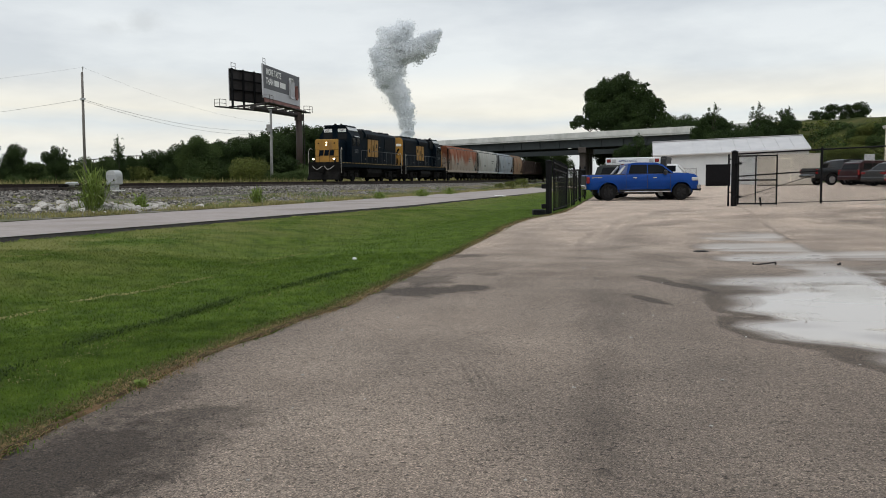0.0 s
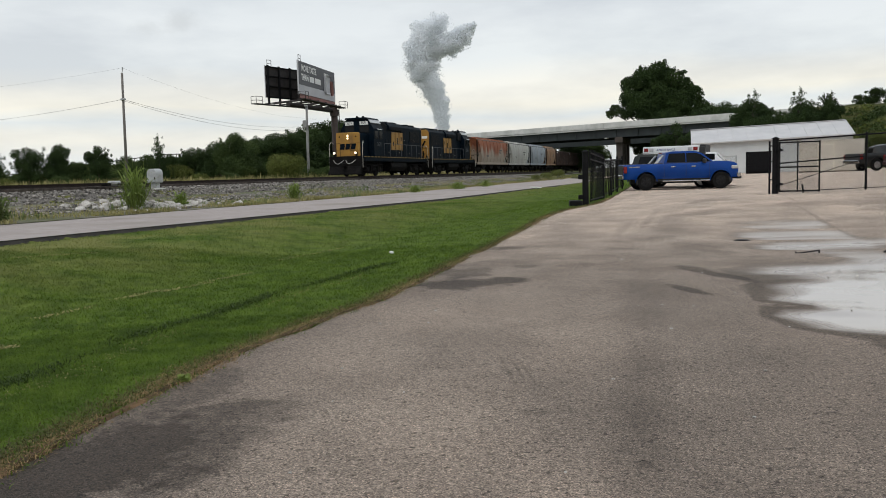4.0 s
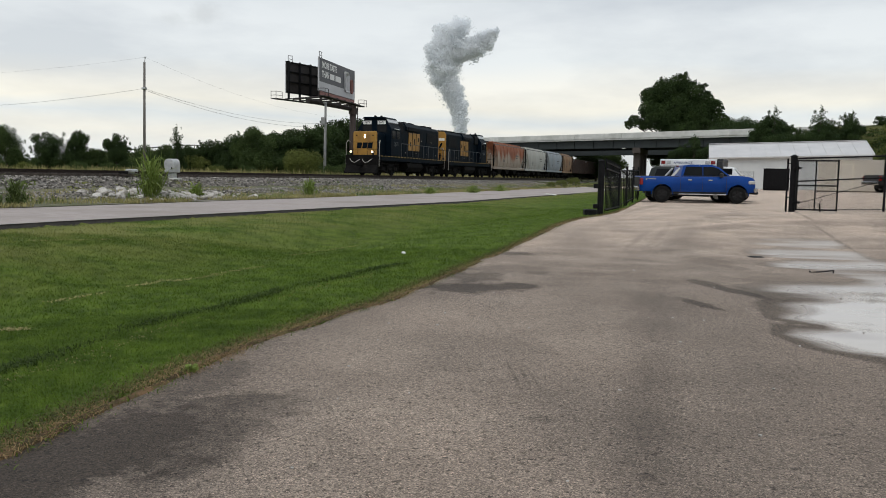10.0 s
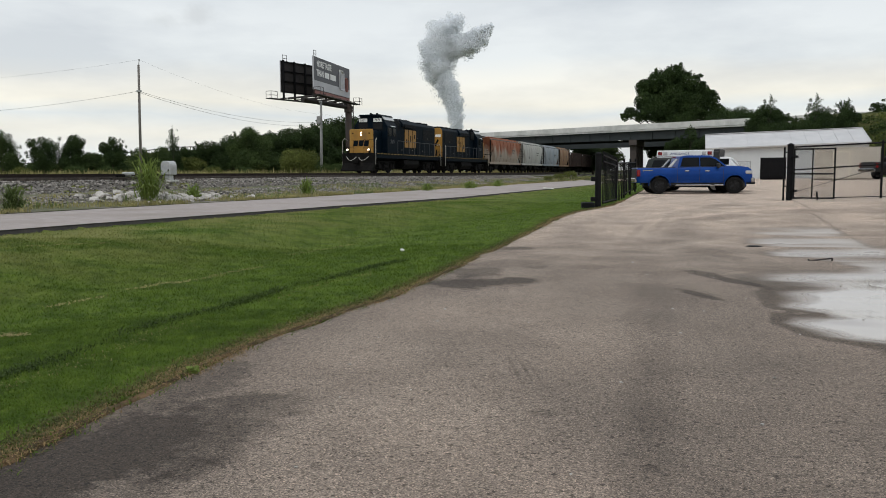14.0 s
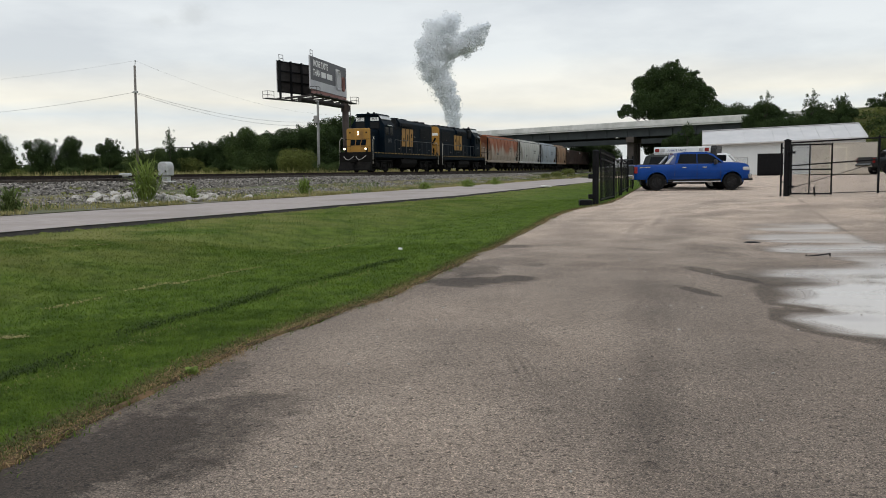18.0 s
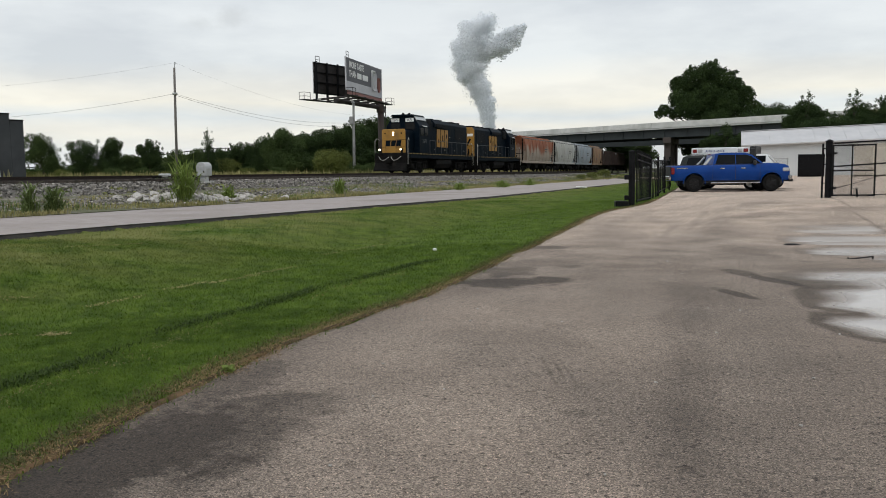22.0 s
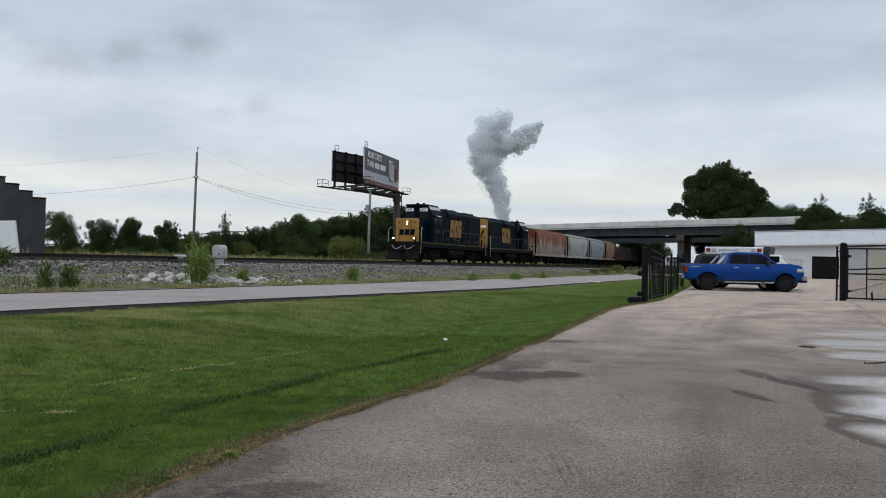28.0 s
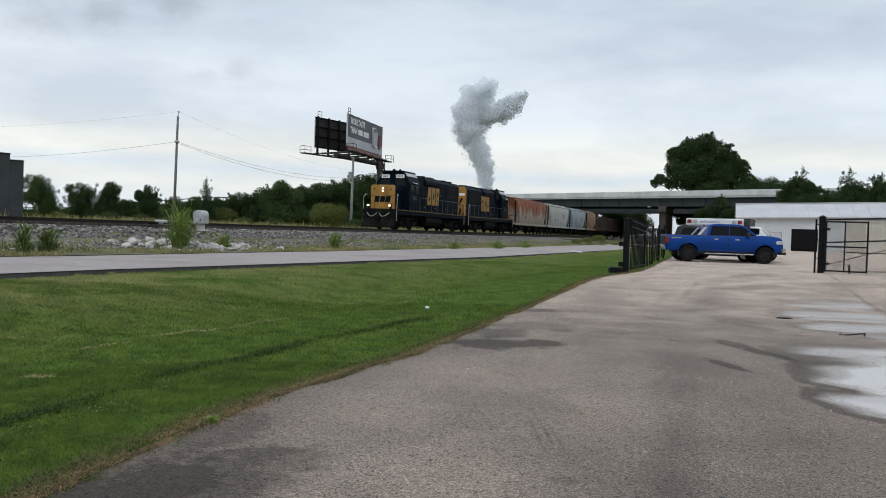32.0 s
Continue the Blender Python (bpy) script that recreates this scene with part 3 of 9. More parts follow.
def land_z(x, y):
    """Ground height anywhere."""
    x, y = np.asarray(x, float), np.asarray(y, float)
    q, p = along(x, y), aside(x, y)
    e = lot_edge(y)
    pe = aside(e, y)
    pn, pf = road_near(q), road_far(q)
    zl, zr = lot_z(x, y), road_z(q)
    t = np.clip((p - pe) / np.maximum(pn - pe, 0.5), 0, 1)
    grass = zl * (1 - step(0.1, 1, t)) + zr * step(0.1, 1, t) - 0.16 * np.exp(-((t - 0.42) / 0.16) ** 2) * (1 - step(25, 45, y)) * step(0, 0.2, t) - 0.12 * step(pn - 0.8, pn - 0.2, p)
    zb = rail_z(q) - 0.19
    pr = p - bend(q) * step(21.5, 24.0, p)
    bank = zr + (0.55 - zr) * step(0.3, 4.4, p - pf)
    toe = bank + (zb - bank) * np.clip((pr - 24.6) / 1.9, 0, 1) - 0.15 * np.clip((pr - 25.7) / 0.7, 0, 1)
    back = zb - 0.15 + (0.70 - zb) * np.clip((pr - 31.2) / 2.6, 0, 1)
    z = np.where(p < pe - 0.25, zl - 0.12, np.where(p < pn, grass, np.where(p < pf, zr, np.where(pr < 31.2, toe, back))))
    bq, bp = bridge_q(x, y), bridge_p(x, y)
    hill = 9.2 * np.clip((30 - np.abs(bp)) / 21, 0, 1) * step(27, 48, bq)
    # a second highway bank far beyond the wood
    ha, hd = (x + 121) * 0.912 + (y - 200) * 0.41, -(x + 121) * 0.41 + (y - 200) * 0.912
    bank2 = np.interp(ha, [-70, -30, 5.7, 40, 60, 90], [0, 1.2, 2.6, 6.7, 7.2, 0]) * np.clip((26 - np.abs(hd)) / 18, 0, 1)
    return z + np.maximum(hill, bank2)


def grid(xs, ys, zf, keep=None, lift=0.0):
    X, Y = np.meshgrid(xs, ys)
    Z = zf(X, Y) + lift
    nx, ny = len(xs), len(ys)
    verts = np.stack([X, Y, Z], -1).reshape(-1, 3)
    i = np.arange(nx * ny).reshape(ny, nx)
    faces = np.stack([i[:-1, :-1], i[:-1, 1:], i[1:, 1:], i[1:, :-1]], -1).reshape(-1, 4)
    if keep is not None:
        c = verts[faces].mean(1)
        faces = faces[keep(c[:, 0], c[:, 1])]
    return verts, faces


def lines(*runs):
    """Grid lines from runs of (start, end, spacing)."""
    out = []
    for a, b, d in runs:
        out += list(np.arange(a, b, d))
    return np.array(out + [runs[-1][1]])


def strip(name, qs, ps, zf, material, parent=None, wave=0.0, smooth=True):
    """A ribbon along the track: rows at qs, columns ps(q) from near to far."""
    verts, n = [], None
    for q in qs:
        cols = ps(q)
        n = len(cols)
        for p in cols:
            v = on_track(q, p + (wave * noise.noise((q * 0.9, p, 3.0)) if wave else 0))
            v.z = zf(v.x, v.y, q, p)
            verts.append(v)
    faces = [(r * n + c, r * n + c + 1, (r + 1) * n + c + 1, (r + 1) * n + c) for r in range(len(qs) - 1) for c in range(n - 1)]
    ob = sheet(name, verts, faces, material, parent, smooth)
    return ob

# ---------------------------------------------------------------- ground, lot, road, track bed
def puddle_bowl(x, y):
    """Shallow hollows in the yard's asphalt."""
    x, y = np.asarray(x, float), np.asarray(y, float)
    damp = np.interp(y, [2.0, 5.2, 6.4, 7.3, 8.1, 8.9, 10, 11, 12, 14, 17, 20], [4.4, 3.34, 2.88, 2.58, 2.60, 2.80, 2.92, 3.0, 3.1, 4.0, 4.7, 5.6])
    pool = np.interp(y, [2.0, 5.7, 6.7, 7.3, 7.9, 8.3, 9.1, 9.5, 10.3, 11.9, 12.9, 14.3, 16.3, 19, 21], [5.6, 4.0, 3.55, 3.05, 2.96, 3.3, 3.25, 3.55, 4.2, 4.9, 4.9, 4.6, 4.9, 5.4, 6.0])
    kerb = np.interp(y, [2.0, 8.5, 11.1, 15.2, 22.7], [5.2, 5.45, 5.94, 7.13, 8.6])
    rim = np.clip((x - damp) / np.maximum(pool - damp, 0.15), 0, 1)
    d = 0.019 * rim + 0.024 * np.clip((x - pool) / 0.8, 0, 1)
    d = d - 0.028 * np.exp(-(((x - 4.6) / 0.65) ** 2 + ((y - 7.40 + 0.70 * (x - 4.3)) / 0.30) ** 2)) - 0.016 * rim * np.exp(-(((x - 3.15) / 0.42) ** 2 + ((y - 8.45 + 0.4 * (x - 3.1)) / 0.20) ** 2)) - 0.010 * np.exp(-(((x - 5.5) / 0.9) ** 2 + ((y - 11.9) / 0.5) ** 2))
    d = d - 0.017 * np.clip((y - 11.6) / 2.0, 0, 1)
    beyond = 0.021 * np.exp(-(((x - 8.4) / 2.6) ** 2 + ((y - 13.2) / 3.4) ** 2))
    w = np.clip((kerb - x) / 0.22, 0, 1)
    d = d * w + beyond * (1 - w)
    return -d * (1 - step(17, 20.5, y)) * step(1.0, 4.2, y)


def lot_rough(X, Y):
    out = np.zeros_like(X)
    it = np.nditer([X, Y, out], op_flags=[["readonly"], ["readonly"], ["writeonly"]])
    for a, b, o in it:
        far = min(1.0, max(0.0, (float(b) - 9.5) / 2.5))
        o[...] = (0.010 + 0.016 * far) * noise.noise((a * 0.30, b * 1.1, 0.3)) + (0.006 + 0.012 * far) * noise.noise((a * 0.7, b * 2.9, 4.3))
    return out


def build_land():
    xs = lines((-3000, -400, 200), (-400, -120, 20), (-120, -40, 4), (-40, -12, 1.0), (-12, 4, 0.3), (4, 40, 1.5), (40, 140, 5), (140, 400, 20), (400, 3000, 200))
    ys = lines((-600, -60, 60), (-60, -4, 3), (-4, 22, 0.3), (22, 60, 1.0), (60, 260, 4), (260, 600, 20), (600, 4500, 200))
    v, f = grid(xs, ys, lambda X, Y: land_z(X, Y), None, -0.035)
    tagged(sheet("ground", v, f, M_GRASS), "mown green grass verge running out into rough fields", "ground", kind="structure")

    # the yard's asphalt
    xs = lines((-4.2, 12, 0.16), (12, 34, 0.7), (34, 90, 4))
    ys = lines((-40, 2, 2), (2, 24, 0.16), (24, 60, 0.7), (60, 110, 4))
    X, Y = np.meshgrid(xs, ys)
    bowl = puddle_bowl(X, Y)
    rough = lot_rough(X, Y) * np.clip(-bowl / 0.016, 0.0, 1.0)
    hollow = -(bowl + rough)
    Z = lot_z(X, Y) + bowl + rough
    e = lot_edge(Y) + np.array([[0.12 * noise.noise((b * 1.1, 7.0, 0)) + 0.05 * noise.noise((b * 5, 2.0, 0)) for _ in [0]] for b in ys])
    out = X < e
    X = np.where(out, e, X)
    Z = np.where(X <= e, Z - 0.01, Z)
    nx = len(xs)
    verts = np.stack([X, Y, Z], -1).reshape(-1, 3)
    i = np.arange(X.size).reshape(X.shape)
    faces = np.stack([i[:-1, :-1], i[:-1, 1:], i[1:, 1:], i[1:, :-1]], -1).reshape(-1, 4)
    o = out.reshape(-1)
    faces = faces[~o[faces].all(1)]
    c = verts[faces].mean(1)
    faces = faces[(c[:, 1] < 95 - 0.25 * c[:, 0])]
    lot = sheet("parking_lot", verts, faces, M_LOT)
    at = lot.data.attributes.new("hollow", "FLOAT", "POINT")
    at.data.foreach_set("value", hollow.reshape(-1)[np.unique(faces)].astype(np.float32))
    tagged(lot, "weathered grey asphalt yard, stained and wet in the hollows", "asphalt", kind="structure")

    # standing water, level
    w = [(2.4, 3.0), (6.6, 3.0), (6.6, 11.0), (2.4, 11.0)]
    ob = sheet("puddle_water", [(x, y, WATER_Z) for x, y in w], [(0, 1, 2, 3)], M_WATER)
    tagged(ob, "shallow rain puddle lying on the asphalt", "puddle", kind="structure")

    qs = list(np.arange(-60, 120, 1.0)) + list(np.arange(120, 300, 6))
    road = strip("road", qs, lambda q: [road_near(q), road_near(q) + 0.25, (road_near(q) + road_far(q)) / 2, road_far(q) - 0.25, road_far(q)],
                 lambda x, y, q, p: road_z(q) + (0.03 if abs(p - (road_near(q) + road_far(q)) / 2) < 0.5 else 0.0), M_ROAD, None, 0.06)
    tagged(road, "narrow pale grey asphalt lane beside the railway", "road", kind="structure")
    tagged(strip("road_edge", qs, lambda q: [road_near(q) - 0.16, road_near(q) + 0.02], lambda x, y, q, p: road_z(q) - (0.006 if p > road_near(q) else 0.22), M_EDGE, None, 0.06),
           "dark broken edge of the asphalt lane", "road", kind="structure")
    tagged(strip("verge", qs, lambda q: [road_far(q) - 0.06, road_far(q) + 0.6, 21.6, 23.2, 24.9], lambda x, y, q, p: float(land_z(x, y)) + 0.02, M_VERGE, None, 0.25),
           "weedy gravel verge between lane and ballast", "verge", kind="structure")
    qs = list(np.arange(-60, 100, 0.6)) + list(np.arange(100, 260, 4))
    tagged(strip("ballast", qs, lambda q: [c + float(bend(q)) for c in (24.3, 24.8, 25.4, 26.0, 26.5, 27.5, 28.75, 30, 31.1, 32.5, 34)],
                 lambda x, y, q, p: float(land_z(x, y)) - 0.03 + 0.05 * noise.noise((x * 2.3, y * 2.3, 1.0)), M_BALLAST),
           "grey crushed stone track bed", "ballast", kind="structure")


def build_soil_edge():
    """Bare trodden soil and dead grass where the lawn meets the asphalt."""
    ys = np.arange(1.0, 60, 0.22)
    verts, faces = [], []
    for i, y in enumerate(ys):
        e = float(lot_edge(y))
        w0 = 0.008 + 0.12 * max(0.0, 0.15 + noise.noise((y * 0.9, 3.0, 0))) + 0.05 * max(0.0, noise.noise((y * 4, 1.0, 0)))
        w1 = 0.02 + 0.15 * max(0.0, 0.10 + noise.noise((y * 0.7, 8.0, 0))) + 0.08 * max(0.0, noise.noise((y * 5, 6.0, 0)))
        for x, dz in ((e - w1, -0.012), (e - w1 * 0.4, 0.012), (e + w0 * 0.4, 0.010), (e + w0, -0.012)):
            verts.append((x, y, float(lot_z(x, y)) + dz))
        if i:
            for c in range(3):
                a = 4 * i + c
                faces.append((a - 4, a - 3, a + 1, a))
    tagged(sheet("soil_edge", verts, faces, M_SOIL), "strip of bare brown soil between lawn and asphalt", "soil", kind="structure")


M_SOIL = surf("brown_soil", (0.046, 0.032, 0.020), (0.115, 0.080, 0.046), 14, 0.95, 0.8, 60, c3=(0.175, 0.110, 0.060), scale3=2.5, space="World", spec=0.1)
M_LOT, M_WATER, M_EDGE, M_VERGE = lot_material(), water_material(), M_ROADEDGE, M_VERGE0
build_land()
build_soil_edge()

# ---------------------------------------------------------------- railway
HEAD = -math.degrees(math.atan2(UX, UY))
Q0 = 62.85  # the train's front at the start
TRACK_P = 28.75
GRADE = math.degrees(math.atan(-0.0025))


def at_track(q, p=TRACK_P, z=0.0, turn=0.0):
    v = on_track(q, p + float(bend(q)))
    lean = math.degrees(math.atan(float(bend(q + 1) - bend(q - 1)) / 2))
    return pose(v.x, v.y, rail_z(q) + z, GRADE, 0, HEAD + lean + turn)


def letters(text, size, material, name="lettering", depth=0.004, squeeze=1.0, bold=0.0):
    """Raised lettering as a mesh in the x,y plane, centred."""
    cu = bpy.data.curves.new("text", "FONT")
    cu.body, cu.size, cu.extrude, cu.align_x, cu.align_y, cu.resolution_u = text, size, depth, "CENTER", "CENTER", 2
    cu.offset = bold
    ob = bpy.data.objects.new("text", cu)
    scene.collection.objects.link(ob)
    me = bpy.data.meshes.new_from_object(ob.evaluated_get(bpy.context.evaluated_depsgraph_get()))
    bpy.data.objects.remove(ob)
    me.name = name
    if squeeze != 1.0:
        me.transform(Matrix.Diagonal((squeeze, 1, 1, 1)))
    me.materials.clear()
    me.materials.append(material)
    return me


RAIL_PROFILE = [(-0.075, -0.17), (0.075, -0.17), (0.075, -0.155), (0.012, -0.14), (0.012, -0.045), (0.036, -0.035), (0.036, 0), (-0.036, 0), (-0.036, -0.035),
                (-0.012, -0.045), (-0.012, -0.14), (-0.075, -0.155)]


def build_track():
    track = empty("railway_track", pose(0, 0, 0), "straight railway track on dark ties and grey ballast", "railway track", kind="structure")
    for p in (TRACK_P - 0.74, TRACK_P + 0.74):
        bm = bmesh.new()
        rings = []
        for q in (-70, 20, *range(36, 74, 2), 110, 300):
            v = on_track(q, p + float(bend(q)))
            rings.append([bm.verts.new((v.x + a * UY, v.y - a * UX, rail_z(q) + b)) for a, b in RAIL_PROFILE])
        for r0, r1 in zip(rings, rings[1:]):
            for i in range(len(r0)):
                j = (i + 1) % len(r0)
                bm.faces.new((r0[i], r0[j], r1[j], r1[i]))
        bmesh.ops.recalc_face_normals(bm, faces=bm.faces[:])
        part("rail", bm, M_STEEL, track)
    # a siding that splits off beyond the main line
    for off in (4.3, 5.74):
        bm = bmesh.new()
        rings = []
        for q in (-70, -20, 0, 12, 24, 36):
            p = TRACK_P - 0.74 + off * float(1 - step(-5, 36, q))
            v = on_track(q, p + (0.74 if off > 5 else 0) * 0)
            rings.append([bm.verts.new((v.x + a * UY, v.y - a * UX, rail_z(q) + b - 0.01)) for a, b in RAIL_PROFILE])
        for r0, r1 in zip(rings, rings[1:]):
            for i in range(len(r0)):
                j = (i + 1) % len(r0)
                bm.faces.new((r0[i], r0[j], r1[j], r1[i]))
        bmesh.ops.recalc_face_normals(bm, faces=bm.faces[:])
        part("siding_rail", bm, M_STEEL, track)
    tie = finish(box(2.55, 0.22, 0.17, (0, 0, 0), 0.012), "tie", M_TIE)
    rnd = random.Random(4)
    q = -9.0
    for i in range(300):
        v = on_track(q, TRACK_P + float(bend(q)) + rnd.uniform(-0.05, 0.05))
        part("tie", tie, None, track, m=pose(v.x, v.y, rail_z(q) - 0.17 - 0.086, 0, 0, HEAD + rnd.uniform(-1.5, 1.5)))
        q += 0.53


ROLL = [(0, 0), (0.5, 0.68), (1, 1.32), (1.5, 1.80), (2, 2.22), (2.5, 2.56), (3, 2.81), (3.5, 2.95), (4, 3.0), (5, 3.01), (15, 3.02), (25.5, 3.04), (26.5, 3.07),
        (27.5, 3.16), (28, 3.24), (28.5, 3.33), (29, 3.46), (29.5, 3.65), (30, 3.88), (30.5, 4.09), (31, 4.28), (31.5, 4.47), (32, 4.68)]
ROLLING = []   # (thing, place behind the front, turn)
WHEELS = []    # (wheelset, place in its vehicle, radius, sign)


def wheel_mesh(r):
    bm = bmesh.new()
    for s in (-0.76, 0.76):
        one = bmesh.new()
        bmesh.ops.create_cone(one, cap_ends=True, segments=20, radius1=r, radius2=r, depth=0.13)
        bmesh.ops.inset_region(one, faces=[f for f in one.faces if len(f.verts) > 4], thickness=0.08, depth=-0.03)
        bmesh.ops.rotate(one, cent=(0, 0, 0), matrix=Matrix.Rotation(radians(90), 3, "Y"), verts=one.verts)
        bmesh.ops.translate(one, vec=(s, 0, 0), verts=one.verts)
        merge(bm, one)
        # flange
        tube((s - 0.07 * np.sign(s) - 0.012, 0, 0), (s - 0.07 * np.sign(s) + 0.012, 0, 0), r + 0.025, bm, 20)
    tube((-0.9, 0, 0), (0.9, 0, 0), 0.085, bm, 8)
    return finish(bm, "wheelset", M_UNDER)


def bogie(parent, y, wheelbase, r, wheel, sign, three=False, heavy=True):
    """A two-axle truck with side frames, springs and axle boxes; its wheelsets turn."""
    bm = bmesh.new()
    for s in (-1, 1):
        x = s * 1.05
        h = wheelbase / 2
        prism([(y - h - 0.35, r + 0.12), (y - h - 0.35, r - 0.12), (y - h + 0.3, r - 0.14), (y - 0.45, r - 0.34), (y + 0.45, r - 0.34), (y + h - 0.3, r - 0.14),
               (y + h + 0.35, r - 0.12), (y + h + 0.35, r + 0.12), (y + 0.5, r + 0.3), (y - 0.5, r + 0.3)], 0.16, "x", bm, 0, x)
        for k in (-1, 1):
            box(0.26, 0.34, 0.34, (x + s * 0.06, y + k * h, r), 0.03, bm)
            tube((x + s * 0.05, y + k * 0.17, r - 0.28), (x + s * 0.05, y + k * 0.17, r + 0.12), 0.1, bm, 8)
        if heavy:
            tube((x + s * 0.12, y - 0.5, r + 0.3), (x + s * 0.12, y + 0.5, r + 0.3), 0.09, bm, 8)
            box(0.1, 0.9, 0.2, (x + s * 0.14, y, r + 0.02), 0.02, bm)
    box(2.1, 0.5, 0.3, (0, y, r + 0.1), 0.03, bm)
    part("truck_frame", bm, M_UNDER, parent)
    for k in (-1, 1):
        ob = part("wheelset", wheel, None, parent, m=pose(0, y + k * wheelbase / 2, r))
        WHEELS.append((ob, (0, y + k * wheelbase / 2, r), r, sign))


LOCO_WHEEL, CAR_WHEEL = wheel_mesh(0.51), wheel_mesh(0.42)


def locomotive(label, sign, number, mark=4.4):
    """A four-axle road switcher, 18 m long, its cab end at -y; sign -1 when it runs long hood first."""
    loco = empty("locomotive", None, label, "locomotive")
    H = 8.55
    # frame with walkway and sill
    bm = box(2.95, 16.4, 0.10, (0, 0, 1.58), 0.015)
    for s in (-1, 1):
        box(0.12, 16.2, 0.34, (s * 1.36, 0, 1.37), 0.02, bm)
    box(1.5, 16.0, 0.45, (0, 0, 1.3), 0.03, bm)
    part("underframe", bm, M_NAVY, loco)
    for s in (-1, 1):
        for k in range(22):
            part("sill_stripe", box(0.012, 0.46, 0.05, (s * 1.482, -7.77 + k * 0.74, 1.565)), M_DULLYELLOW, loco, "worn yellow edge mark along the walkway")
    # short hood (nose)
    bm = prism([(-1.0, 1.63), (1.0, 1.63), (1.0, 3.22), (0.86, 3.38), (-0.86, 3.38), (-1.0, 3.22)], 1.9, "y", None, 0.05, -H + 1.75)
    part("nose", bm, M_NAVY, loco)
    bm = prism([(-1.04, 1.58), (1.04, 1.58), (1.04, 3.34), (0.97, 3.44), (-0.97, 3.44), (-1.04, 3.34)], 0.14, "y", None, 0.04, -H + 0.78)
    face = part("nose_panel", bm, M_YELLOW, loco, "yellow front panel of the nose")
    for x, w, lean in ((-0.48, 0.40, 0.04), (0.0, 0.40, 0.04), (0.48, 0.40, 0.04)):
        bm = prism([(x - w / 2 - lean, 2.14), (x + w / 2 - lean, 2.14), (x + w / 2 + lean, 2.58), (x - w / 2 + lean, 2.58)], 0.02, "y", None, 0, -H + 0.70)
        part("emblem_bar", bm, M_NAVY, face, "dark blue slanted emblem bar")
    for s in (-1, 1):
        part("corner_seam", box(0.02, 0.02, 1.7, (s * 0.93, -H + 0.705, 2.48)), M_DULLYELLOW, face)
        part("marker_lens", tube((s * 0.72, -H + 0.68, 3.12), (s * 0.72, -H + 0.74, 3.12), 0.06, None, 10), M_GLASS, face)
    part("nose_latch", box(0.12, 0.04, 0.12, (0.8, -H + 0.70, 1.9), 0.01), M_NAVY, face)
    for z in (2.98, 3.17):
        part("headlight", tube((0, -H + 0.66, z), (0, -H + 0.76, z), 0.062, None, 14), M_LAMP if sign > 0 else M_GLASS, loco, "lit round headlight" if sign > 0 else "")
    # cab
    prof = [(-1.5, 1.63), (1.5, 1.63), (1.5, 3.75), (0.95, 4.52), (0.5, 4.62), (-0.5, 4.62), (-0.95, 4.52), (-1.5, 3.75)]
    part("cab", prism(prof, 2.35, "y", None, 0.04, -H + 3.85), M_NAVY, loco)
    part("cab_roof", prism([(-1.05, 4.53), (1.05, 4.53), (0.9, 4.66), (-0.9, 4.66)], 2.6, "y", None, 0.02, -H + 3.8), M_NAVY, loco)
    for s in (-1, 1):
        part("windshield", prism([(s * 0.25, 3.50), (s * 1.08, 3.50), (s * 1.08, 4.02), (s * 0.25, 4.02)], 0.03, "y", None, 0, -H + 2.67), M_GLASS, loco)
        nb = part("number_board", prism([(s * 0.28, 4.09), (s * 1.02, 4.09), (s * 1.0, 4.36), (s * 0.28, 4.36)], 0.05, "y", None, 0, -H + 2.65), M_WHITE, loco, "white lit number board")
        part("number", letters(number, 0.27, M_BLACK, "number", squeeze=0.95), None, nb, m=pose(s * 0.65, -H + 2.618, 4.225, 90, 0, 0))
        # side windows, on both sides, with sunshade over them
        for y in (-H + 3.25, -H + 4.25):
            part("side_window", box(0.03, 0.72, 0.62, (s * 1.505, y, 3.3), 0.02), M_GLASS, loco)
        bm = prism([(s * 1.20, 4.21), (s * 0.98, 4.50), (s * 1.00, 4.53), (s * 1.23, 4.25)], 2.2, "y", None, 0, -H + 3.9)
        part("cab_side_panel", bm, M_SHINE, loco, "pale glinting sloped panel at the cab roof's edge")
        part("sunshade", box(0.20, 0.9, 0.03, (s * 1.60, -H + 3.75, 3.74), 0.01, None, Matrix.Rotation(radians(s * 22), 4, "Y")), M_SHINE, loco)
        nbr = part("cab_number", letters(number, 0.48, M_RAILHANDLE, "cab_number"), None, loco, m=pose(s * 1.507, -H + 3.85, 2.55, 90, 0, 90 if s > 0 else -90))
    # long hood
    prof = [(-0.98, 1.63), (0.98, 1.63), (0.98, 4.18), (0.76, 4.42), (-0.76, 4.42), (-0.98, 4.18)]
    y0, y1 = -H + 5.0, H - 0.7
    part("long_hood", prism(prof, y1 - y0, "y", None, 0.03, (y0 + y1) / 2), M_NAVY, loco)
    # equipment and air filter boxes behind the cab, dynamic brake and radiators
    part("filter_box", box(2.3, 1.3, 0.9, (0, y0 + 0.75, 3.98), 0.08), M_GRILL, loco)
    part("brake_blister", prism([(-1.15, 3.86), (1.15, 3.86), (1.15, 4.14), (0.85, 4.48), (-0.85, 4.48), (-1.15, 4.14)], 3.6, "y", None, 0.04, y0 + 4.0), M_NAVY, loco)
